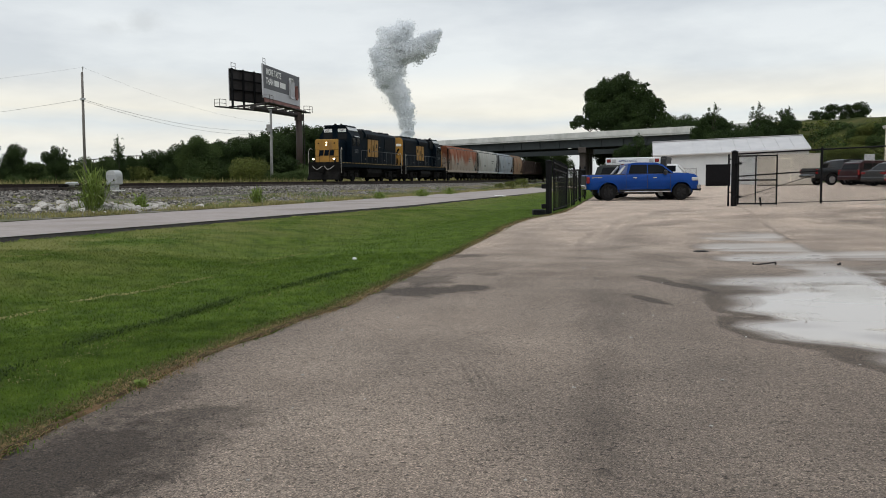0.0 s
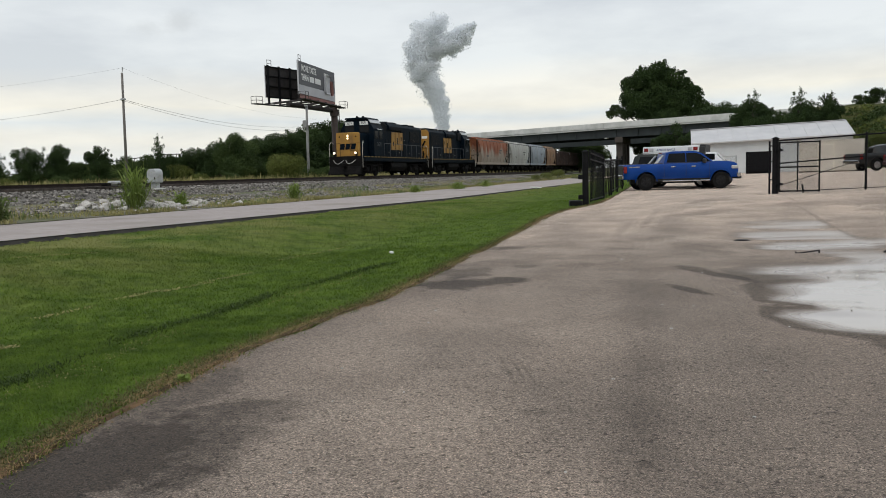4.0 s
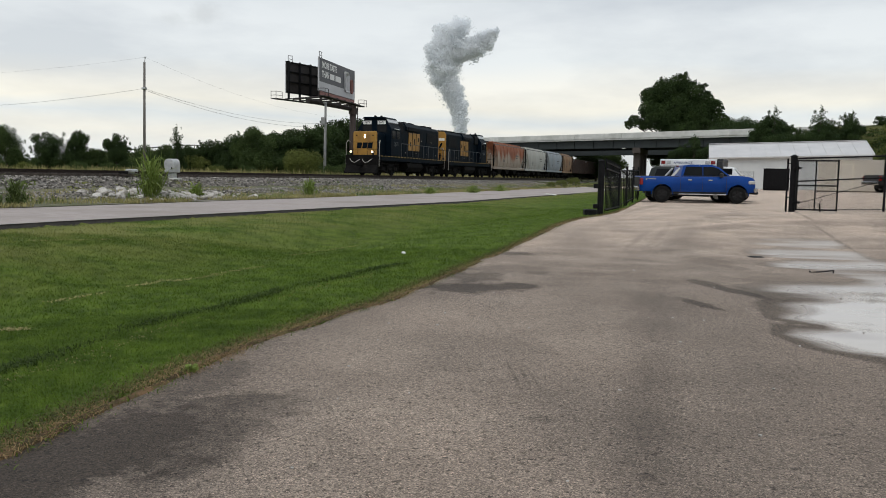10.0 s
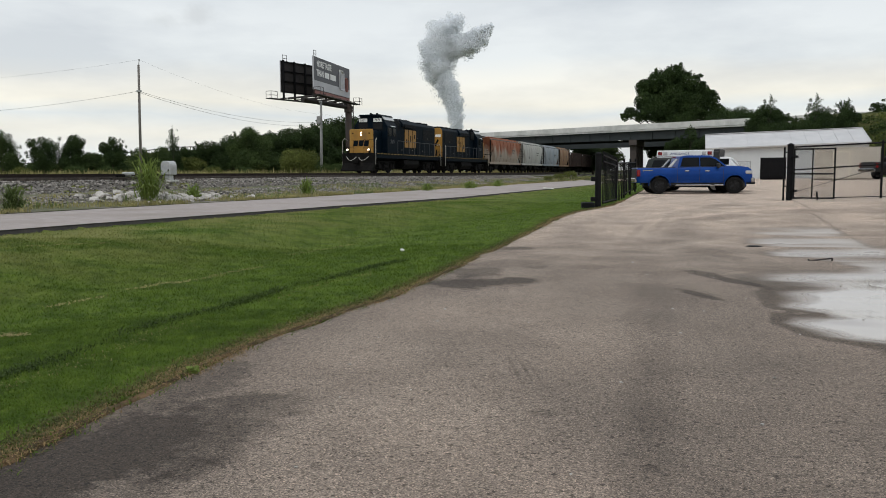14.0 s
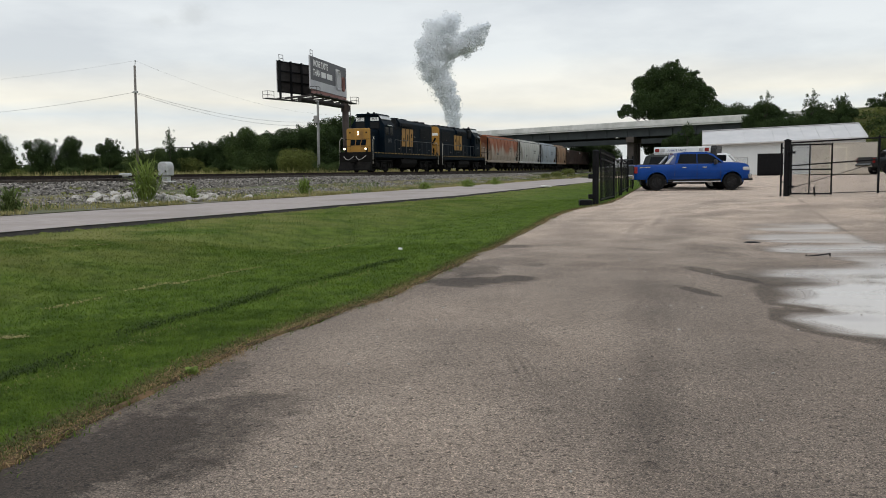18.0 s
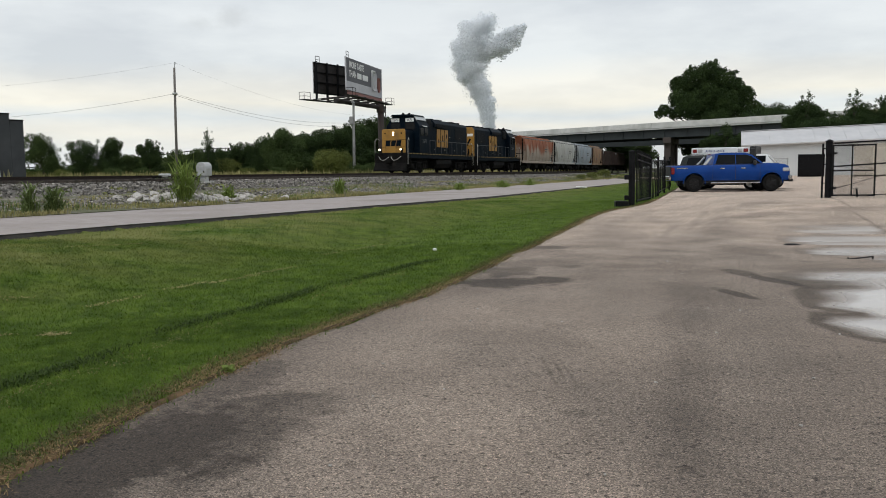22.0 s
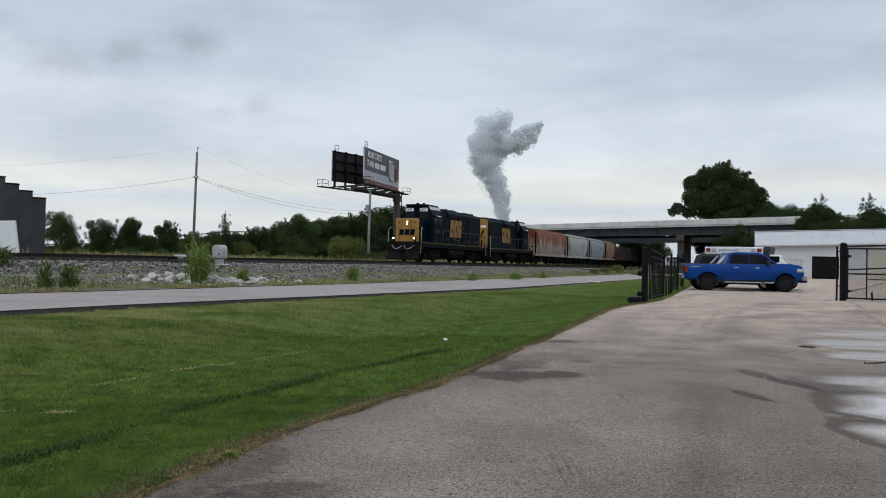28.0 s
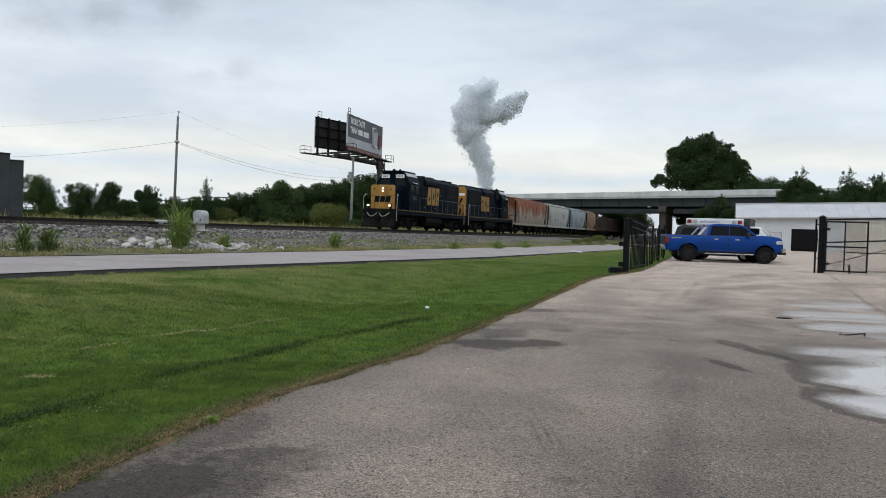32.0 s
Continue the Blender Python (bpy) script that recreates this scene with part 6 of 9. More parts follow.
def shell(profile, W, tuck_z, top_w, bevel=0.04, round_ends=0.0):
    """A side profile drawn out to width W: flanks bowed out at the waist, leaning in above tuck_z to top_w, corners drawn in at both ends."""
    bm = prism(profile, W, "y")
    z0, z1 = min(z for _, z in profile), max(z for _, z in profile)
    x0, x1 = min(x for x, _ in profile), max(x for x, _ in profile)
    for f in (0.2, 0.4, 0.55, 0.7, 0.85, 0.95):
        bmesh.ops.bisect_plane(bm, geom=bm.verts[:] + bm.edges[:] + bm.faces[:], plane_co=(0, 0, z0 + f * (z1 - z0)), plane_no=(0, 0, 1))
    for x in (x0 + 0.12, x0 + 0.35, x1 - 0.12, x1 - 0.35, x1 - 0.7):
        bmesh.ops.bisect_plane(bm, geom=bm.verts[:] + bm.edges[:] + bm.faces[:], plane_co=(x, 0, 0), plane_no=(1, 0, 0))
    for v in bm.verts:
        f = (v.co.z - z0) / max(0.01, z1 - z0)
        if v.co.z > tuck_z:
            v.co.y *= 1 - (1 - top_w / W) * min(1, (v.co.z - tuck_z) / max(0.01, z1 - tuck_z)) ** 1.2
        elif round_ends:
            v.co.y *= 1 - 0.10 * max(0.0, (f - 0.6) / 0.4) ** 2 - 0.09 * max(0.0, (0.45 - f) / 0.45) ** 2
        if round_ends:
            g = max(0.0, 1 - (v.co.x - x0) / 0.36, 1 - (x1 - v.co.x) / 0.7)
            v.co.y *= 1 - round_ends * g * g
    bm.normal_update()
    rim = [e for e in bm.edges if len(e.link_faces) == 2 and e.calc_face_angle(0.0) > 0.8 and min(abs(v.co.y) for v in e.verts) > 0.25 * W and any(abs(f.normal.y) > 0.7 for f in e.link_faces)]
    if bevel:
        bmesh.ops.bevel(bm, geom=rim, offset=bevel, segments=2, affect="EDGES", profile=0.6, clamp_overlap=True)
    return bm


def pressed(name, bm, material, parent, label=""):
    """Sheet metal: smooth over gentle curves, sharp at its folds."""
    me = finish(bm, name, material, True)
    me.set_sharp_from_angle(angle=radians(38))
    return part(name, me, None, parent, label)


def vehicle(name, label, category, m, body, cabin, W, wheels, r, colour, windows, rim=None, screens=(), tuck=0.9, roof_w=0.74, group="", sill=0.45, lower=None):
    """A vehicle from its side profile; x forward from the tail, y to its left."""
    car = empty(name, m, label, category, group)
    prof = list(body)
    # underside from front to rear with the arches cut in
    under = []
    for cx in sorted(wheels, reverse=True):
        under += arch(cx, r * 1.2, sill)
    prof = prof + [(prof[-1][0], sill)] if prof[-1][1] > sill else prof
    prof = prof + under + ([(prof[0][0], sill)] if prof[0][1] > sill else [])
    pressed("body", shell(prof, W, 99.0, W, 0.05, 0.10), colour, car)
    pressed("cabin", shell(cabin, W * 0.92, tuck, W * roof_w, 0.05), colour, car)
    zc0, zc1 = min(z for _, z in cabin), max(z for _, z in cabin)

    def half(z):
        return W * 0.92 / 2 * (1 - (1 - roof_w / 0.92) * max(0, min(1, (z - tuck) / (zc1 - tuck))) ** 1.2)
    for win in windows:
        for s in (-1, 1):
            bm = bmesh.new()
            vs = [bm.verts.new((x, s * (half(z) + 0.012), z)) for x, z in win]
            f = bm.faces.new(vs if s < 0 else vs[::-1])
            ex = bmesh.ops.extrude_face_region(bm, geom=[f])
            bmesh.ops.translate(bm, vec=(0, -s * 0.06, 0), verts=[g for g in ex["geom"] if isinstance(g, bmesh.types.BMVert)])
            bmesh.ops.recalc_face_normals(bm, faces=bm.faces[:])
            part("side_window", bm, M_GLASS, car)
    for (x0, z0), (x1, z1), nm in screens:
        off = 0.015 if x1 < x0 else -0.015
        bm = bmesh.new()
        w0, w1 = half(z0) - 0.10, half(z1) - 0.10
        vs = [bm.verts.new(c) for c in ((x0 + off, -w0, z0), (x0 + off, w0, z0), (x1 + off, w1, z1 + 0.012), (x1 + off, -w1, z1 + 0.012))]
        f = bm.faces.new(vs)
        ex = bmesh.ops.extrude_face_region(bm, geom=[f])
        bmesh.ops.translate(bm, vec=(-3 * off, 0, -0.01), verts=[g for g in ex["geom"] if isinstance(g, bmesh.types.BMVert)])
        bmesh.ops.recalc_face_normals(bm, faces=bm.faces[:])
        part(nm, bm, M_GLASS, car)
    for cx in wheels:
        for s in (-1, 1):
            wheel(car, cx, s * (W / 2 - 0.15), r, rim or M_RIM)
    part("underbody", box(max(wheels) - min(wheels) - 2 * r - 0.1, W * 0.8, 0.25, ((max(wheels) + min(wheels)) / 2, 0, sill + 0.02)), M_TRIM, car)
    for cx in wheels:  # black wheel housings
        for s in (-1, 1):
            part("wheel_housing", box(2.3 * r, 0.35, 1.15 * r, (cx, s * (W / 2 - 0.32), 1.25 * r), 0.1), M_TRIM, car)
        part("axle", tube((cx, -W / 2 + 0.2, r), (cx, W / 2 - 0.2, r), 0.06, None, 8), M_TRIM, car)
    if lower is not None:
        for s in (-1, 1):
            part("lower_panel", box(max(wheels) - min(wheels) - 2.6 * r, 0.03, 0.3, ((max(wheels) + min(wheels)) / 2, s * (W / 2 - 0.0), sill + 0.2), 0.01), lower, car)
    return car


def pickup_common(car, L, W, bed_z, sill, tail_z):
    for s in (-1, 1):
        part("tail_light", box(0.16, 0.14, 0.34, (0.07, s * (W / 2 - 0.06), tail_z), 0.03), M_TAIL, car)
        part("headlight", box(0.34, 0.24, 0.17, (L - 0.20, s * (W / 2 - 0.11), tail_z + 0.02), 0.04), M_LENS, car)
        part("door_mirror", box(0.16, 0.24, 0.24, (L - 1.72, s * (W / 2 + 0.08), bed_z + 0.10), 0.05), M_TRIM, car)
    part("rear_bumper", box(0.16, W * 0.94, 0.2, (-0.06, 0, sill + 0.12), 0.04), M_CHROME, car)
    fb = part("front_bumper", box(0.2, W * 0.96, 0.26, (L + 0.02, 0, sill + 0.12), 0.06), M_CHROME, car)
    part("air_dam", box(0.16, W * 0.86, 0.14, (L - 0.05, 0, sill - 0.06), 0.03), M_TRIM, fb)
    part("grille", box(0.08, W * 0.62, 0.36, (L - 0.02, 0, tail_z), 0.02), M_CHROME, car)
    part("tailgate", box(0.05, W * 0.76, 0.52, (0.005, 0, bed_z - 0.30), 0.02), M_TRIM, car)


def blue_pickup():
    L, W = 5.66, 2.0
    z = 1.0
    body = [(0.0, 0.9), (0.02, 1.28), (0.08, 1.31), (1.96, 1.31), (4.30, 1.38), (4.60, 1.40), (5.10, 1.375), (5.45, 1.32), (5.60, 1.22), (5.66, 0.95), (5.66, 0.62)]
    cabin = [(1.97, 1.26), (4.55, 1.26), (3.88, 1.80), (3.55, 1.92), (2.5, 1.93), (2.12, 1.86)]
    w1 = [(2.12, 1.37), (3.06, 1.37), (3.06, 1.82), (2.26, 1.82)]
    w2 = [(3.10, 1.37), (4.30, 1.37), (3.84, 1.73), (3.60, 1.82), (3.10, 1.82)]
    zt = float(lot_z(9.9, 41.4))
    ang = 1.0
    d = Vector((math.cos(radians(ang)), math.sin(radians(ang)), 0))
    rear = Vector((7.87, 41.2, zt)) - d * 1.10
    car = vehicle("pickup_truck", "lifted bright blue four-door pickup truck with black wheels", "pickup truck", pose(rear.x + 0.24, rear.y, zt, 0, 0, ang), body, cabin, W, (1.10, 4.78), 0.41, M_BLUE,
                  (w1, w2), M_RIMD, (((4.52, 1.30), (3.92, 1.80), "windshield"),), 1.25, 0.80, sill=0.56)
    pickup_common(car, L, W, 1.31, 0.58, 1.05)
    for s in (-1, 1):
        part("running_board", box(2.35, 0.18, 0.06, (3.05, s * 0.98, 0.44), 0.02), M_CHROME, car, "bright running board")
        for x in (2.95, 3.95):
            part("door_handle", box(0.22, 0.05, 0.06, (x - 0.72 + 0.2, s * 1.0, 1.15), 0.015), M_CHROME, car)
        for x in (1.98, 3.06, 4.22):
            part("door_seam", box(0.014, 0.012, 0.68, (x, s * 0.998, 0.95)), M_TRIM, car)
        for cx in (1.10, 4.78):
            bm = bmesh.new()
            n = 12
            for k in range(n):
                a0, a1 = math.pi * k / n, math.pi * (k + 1) / n
                p0 = (cx + 0.53 * math.cos(a0), s * 0.995, 0.42 + 0.53 * math.sin(a0))
                p1 = (cx + 0.53 * math.cos(a1), s * 0.995, 0.42 + 0.53 * math.sin(a1))
                tube(p0, p1, 0.020, bm, 6)
            part("fender_flare", bm, M_BLUE, car)
        part("badge", box(0.5, 0.012, 0.07, (0.52, s * 0.985, 1.17)), M_CHROME, car)
        # pale sport bar sloping down behind the cab
        bm = tube((1.98, s * 0.72, 1.74), (1.62, s * 0.84, 1.30), 0.05, None, 8)
        if s < 0:
            tube((1.86, s * 0.72, 1.66), (1.52, s * 0.84, 1.30), 0.025, bm, 8)
        part("sport_bar", bm, M_LENS, car, "pale sloping sport bar behind the cab")
        part("mud_flap", box(0.02, 0.3, 0.3, (0.66, s * 0.83, 0.42)), M_TRIM, car)
    part("bed_liner", box(1.8, 1.6, 0.03, (1.0, 0, 1.322)), M_TRIM, car)
    part("third_brake_light", box(0.04, 0.5, 0.05, (2.03, 0, 1.84), 0.01), M_TAIL, car)
    part("tonneau_rail", box(1.85, 0.06, 0.03, (1.0, -0.86, 1.325), 0.01), M_TRIM, car)
    part("tonneau_rail", box(1.85, 0.06, 0.03, (1.0, 0.86, 1.325), 0.01), M_TRIM, car)
    for s in (-1, 1):
        part("window_trim", box(2.3, 0.012, 0.025, (3.2, s * 0.935, 1.345), 0.004), M_TRIM, car)
        part("tail_lens", box(0.10, 0.03, 0.12, (0.10, s * 0.965, 1.05), 0.01), M_LENS, car, "clear lens in the red tail lamp")
    # the whole body sits low and a little shorter
    for ob in car.children:
        if ob.name.startswith(("wheel", "axle")):
            ob.location.x *= 0.975
            continue
        for v in ob.data.vertices:
            v.co.x, v.co.z = v.co.x * 0.975, v.co.z * 0.962
    return d, ang


def ambulance(d, ang):
    c = Vector((10.68, 45.5, 0))
    z = float(lot_z(10.4, 45.6))
    a = empty("ambulance", pose(c.x, c.y, z, 0, 0, -22.5), "white ambulance with coloured warning lights, parked behind the pickup", "ambulance")
    M_W = paint("ambulance_white", (0.72, 0.73, 0.74))
    L = 2.9
    part("box_body", box(L, 2.3, 1.72, (0.0, 0, 1.27), 0.05), M_W, a)
    band = part("roof_band", box(L + 0.02, 2.34, 0.34, (0, 0, 2.02), 0.03), M_W, a)
    for s in (-1, 1):
        part("lettering", letters("AMBULANCE", 0.16, paint("ambulance_blue", (0.02, 0.04, 0.18)), squeeze=1.05), None, band, m=pose(-0.25, s * 1.178, 2.00, 90, 0, 0 if s < 0 else 180))
        for x, mm in ((-1.28, M_TAIL), (-1.0, M_LENS), (1.0, M_LENS), (1.28, M_TAIL)):
            part("warning_light", box(0.22, 0.05, 0.18, (x, s * 1.18, 2.02), 0.02), mm, a)
        part("side_stripe", box(L, 0.01, 0.14, (0, s * 1.156, 1.35)), M_TAIL, a)
        part("compartment_door", box(0.8, 0.02, 1.2, (-1.1, s * 1.157, 1.2), 0.01), M_W, a)
    part("light_bar", box(0.3, 2.1, 0.22, (1.62, 0, 2.12), 0.04), M_TRIM, a)
    part("front_bulkhead", box(0.3, 2.2, 0.5, (1.60, 0, 1.88), 0.05), M_TRIM, a)
    body = [(1.5, 1.15), (2.6, 1.18), (3.05, 1.06), (3.15, 0.95), (3.18, 0.5)]
    prof = body + arch(2.55, 0.46, 0.42) + [(1.5, 0.42)]
    part("cab_body", shell(prof, 2.0, 1.0, 1.9), M_W, a)
    part("cab_top", shell([(1.5, 1.1), (2.8, 1.15), (2.25, 1.75), (2.05, 1.82), (1.5, 1.82)], 1.9, 1.2, 1.6), M_W, a)
    bm = bmesh.new()
    vs = [bm.verts.new(v) for v in ((2.79, -0.82, 1.2), (2.79, 0.82, 1.2), (2.30, 0.72, 1.74), (2.30, -0.72, 1.74))]
    bm.faces.new(vs)
    part("windshield", bm, M_GLASS, a)
    for s in (-1, 1):
        part("side_window", box(0.55, 0.02, 0.45, (1.95, s * 0.9, 1.5), 0.01), M_GLASS, a)
        part("headlight", box(0.12, 0.25, 0.2, (3.12, s * 0.75, 0.88), 0.03), M_LENS, a)
    for x in (-0.9, 2.55):
        for s in (-1, 1):
            wheel(a, x, s * 0.86, 0.39, M_RIM)
    part("chassis", box(4.4, 1.2, 0.2, (0.8, 0, 0.5)), M_TRIM, a)
    part("bumper", box(0.16, 1.9, 0.2, (3.2, 0, 0.55), 0.03), M_CHROME, a)


def suv_profile(L, h, belt):
    body = [(0.0, belt), (L * 0.66, belt), (L * 0.72, belt), (L * 0.93, belt - 0.10), (L - 0.06, belt - 0.28), (L, 0.55)]
    cabin = [(0.06, belt - 0.05), (L * 0.72, belt - 0.05), (L * 0.60, h - 0.12), (L * 0.55, h), (0.55, h), (0.25, h - 0.1)]
    t = belt + 0.08
    w1 = [(0.42, t), (L * 0.26, t), (L * 0.26, h - 0.14), (0.55, h - 0.14)]
    w2 = [(L * 0.275, t), (L * 0.44, t), (L * 0.44, h - 0.14), (L * 0.275, h - 0.14)]
    w3 = [(L * 0.455, t), (L * 0.67, t), (L * 0.60, h - 0.18), (L * 0.56, h - 0.14), (L * 0.455, h - 0.14)]
    return body, cabin, (w1, w2, w3)


def suv(label, m, colour, L=4.7, h=1.75, belt=1.08, W=1.86, r=0.36, group="parked cars", rim=None, name="parked_car", category="car"):
    body, cabin, win = suv_profile(L, h, belt)
    car = vehicle(name, label, category, m, body, cabin, W, (0.92, L - 0.92), r, colour, win, rim, (((L * 0.715, belt), (L * 0.605, h - 0.12), "windshield"), ((0.08, belt + 0.08), (0.27, h - 0.12), "rear_window")),
                  belt - 0.1, 0.74, group, sill=0.36)
    for s in (-1, 1):
        part("tail_light", box(0.12, 0.2, 0.34, (0.06, s * (W / 2 - 0.12), belt - 0.12), 0.03), M_TAIL, car)
        part("headlight", box(0.25, 0.3, 0.16, (L - 0.16, s * (W / 2 - 0.2), belt - 0.26), 0.03), M_LENS, car)
        part("door_mirror", box(0.13, 0.2, 0.16, (L * 0.66, s * (W / 2 + 0.06), belt + 0.1), 0.04), colour, car)
        part("roof_rail", tube((0.6, s * W * 0.32, h + 0.05), (L * 0.52, s * W * 0.32, h + 0.05), 0.022, None, 6), M_CHROME, car)
        for x in (L * 0.27, L * 0.45):
            part("door_handle", box(0.18, 0.04, 0.05, (x + 0.15, s * (W / 2), belt - 0.12), 0.01), colour, car)
    part("rear_bumper", box(0.18, W * 0.94, 0.26, (-0.03, 0, 0.5), 0.06), colour, car)
    part("front_bumper", box(0.2, W * 0.94, 0.28, (L - 0.02, 0, 0.5), 0.07), colour, car)
    part("grille", box(0.06, W * 0.45, 0.16, (L - 0.03, 0, 0.72), 0.02), M_TRIM, car)
    return car


def sedan(label, m, colour, group="parked cars"):
    L, h, belt, W = 4.75, 1.46, 0.98, 1.82
    body = [(0.0, 0.92), (0.75, belt), (3.25, belt), (4.35, 0.86), (4.68, 0.70), (4.74, 0.5)]
    cabin = [(0.55, belt - 0.04), (3.5, belt - 0.04), (2.72, h - 0.06), (2.5, h), (1.55, h), (1.2, h - 0.08)]
    t = belt + 0.06
    w1 = [(1.05, t), (1.95, t), (1.95, h - 0.1), (1.4, h - 0.1)]
    w2 = [(2.02, t), (3.2, t), (2.66, h - 0.1), (2.02, h - 0.1)]
    car = vehicle("parked_car", label, "car", m, body, cabin, W, (0.95, 3.8), 0.33, colour, (w1, w2), None, (((3.45, belt), (2.74, h - 0.07), "windshield"), ((0.62, belt), (1.2, h - 0.08), "rear_window")),
                  belt - 0.12, 0.72, group, sill=0.3)
    for s in (-1, 1):
        part("tail_light", box(0.1, 0.34, 0.16, (0.04, s * (W / 2 - 0.2), 0.8), 0.03), M_TAIL, car)
        part("headlight", box(0.25, 0.3, 0.14, (4.5, s * (W / 2 - 0.2), 0.68), 0.03), M_LENS, car)
        part("door_mirror", box(0.12, 0.18, 0.13, (3.05, s * (W / 2 + 0.05), belt + 0.08), 0.04), colour, car)
    part("rear_bumper", box(0.16, W * 0.94, 0.26, (0.0, 0, 0.45), 0.06), colour, car)
    part("front_bumper", box(0.2, W * 0.94, 0.26, (4.68, 0, 0.42), 0.07), colour, car)
    return car


def plain_pickup(label, m, colour, lower=None, L=5.6):
    body = [(0.0, 1.18), (1.95, 1.18), (4.1, 1.2), (5.0, 1.12), (5.35, 1.0), (5.55, 0.8), (5.58, 0.5)]
    cabin = [(1.97, 1.12), (4.35, 1.12), (3.6, 1.68), (3.35, 1.78), (2.4, 1.78), (2.12, 1.7)]
    w1 = [(2.2, 1.24), (2.95, 1.24), (2.95, 1.64), (2.3, 1.64)]
    w2 = [(3.03, 1.24), (4.0, 1.24), (3.55, 1.58), (3.3, 1.64), (3.03, 1.64)]
    car = vehicle("parked_truck", label, "pickup truck", m, body, cabin, 1.95, (1.2, 4.6), 0.39, colour, (w1, w2), None, (((4.3, 1.17), (3.62, 1.68), "windshield"),), 1.1, 0.78, "parked cars", sill=0.5, lower=lower)
    pickup_common(car, L - 0.04, 1.95, 1.18, 0.52, 0.95)
    if lower is not None:
        for s in (-1, 1):
            for cx in (1.2, 4.6):
                bm = bmesh.new()
                for k in range(10):
                    a0, a1 = math.pi * k / 10, math.pi * (k + 1) / 10
                    tube((cx + 0.52 * math.cos(a0), s * 0.97, 0.4 + 0.52 * math.sin(a0)), (cx + 0.52 * math.cos(a1), s * 0.97, 0.4 + 0.52 * math.sin(a1)), 0.035, bm, 6)
                part("fender_flare", bm, lower, car, "silver wheel arch")
    return car


def build_vehicles():
    d, ang = blue_pickup()
    ambulance(d, ang)

    def spot(x, y, a):
        return pose(x, y, float(lot_z(x, y)), 0, 0, a)
    black = paint("dark_grey_car_paint", (0.016, 0.018, 0.019))
    suv("dark green-black sport utility with tinted glass, between pickup and ambulance", spot(8.35, 44.9, -24), paint("dark_green_paint", (0.012, 0.016, 0.014)), 4.6, 1.80, 1.1, group="")
    sil = paint("silver_paint", (0.22, 0.225, 0.23))
    plain_pickup("dark pickup truck with silver lower panels and wheel arches", spot(21.6, 39.4, -8), paint("black_car_paint", (0.012, 0.013, 0.014)), sil)
    red = paint("dark_red_paint", (0.17, 0.009, 0.014))
    suv("dark red sport utility with a pale roof rail", spot(25.5, 46.2, 12), red, 4.7, 1.62, 1.0)
    sedan("charcoal grey saloon car", spot(25.9, 49.6, 20), paint("charcoal_paint", (0.035, 0.036, 0.038)))
    suv("very dark maroon compact sport utility", spot(26.0, 52.8, 15), paint("deep_red_paint", (0.030, 0.008, 0.010)), 4.4, 1.55, 0.96)
    sedan("dark red saloon car", spot(27.6, 55.6, 15), paint("maroon_paint", (0.085, 0.008, 0.014)))
    plain_pickup("small dark grey pickup truck", spot(25.3, 57.0, 8), black)
    suv("dark sport utility with a boxy tail", spot(28.0, 60.0, 12), paint("graphite_paint", (0.03, 0.031, 0.033)), 4.8, 1.75, 1.05)


build_vehicles()

# ---------------------------------------------------------------- fence and gates
def post(parent, x, y, z0, z1, r, name="post", cap=True):
    p = part(name, tube((x, y, z0 - 0.1), (x, y, z1), r, None, 12), M_BLACK, parent)
    if cap:
        bm = tube((x, y, z1), (x, y, z1 + 0.03), r * 1.25, None, 12)
        tube((x, y, z1 + 0.03), (x, y, z1 + 0.07), r * 1.0, bm, 12, r * 0.3)
        part("cap", bm, M_BLACK, p)
    return p


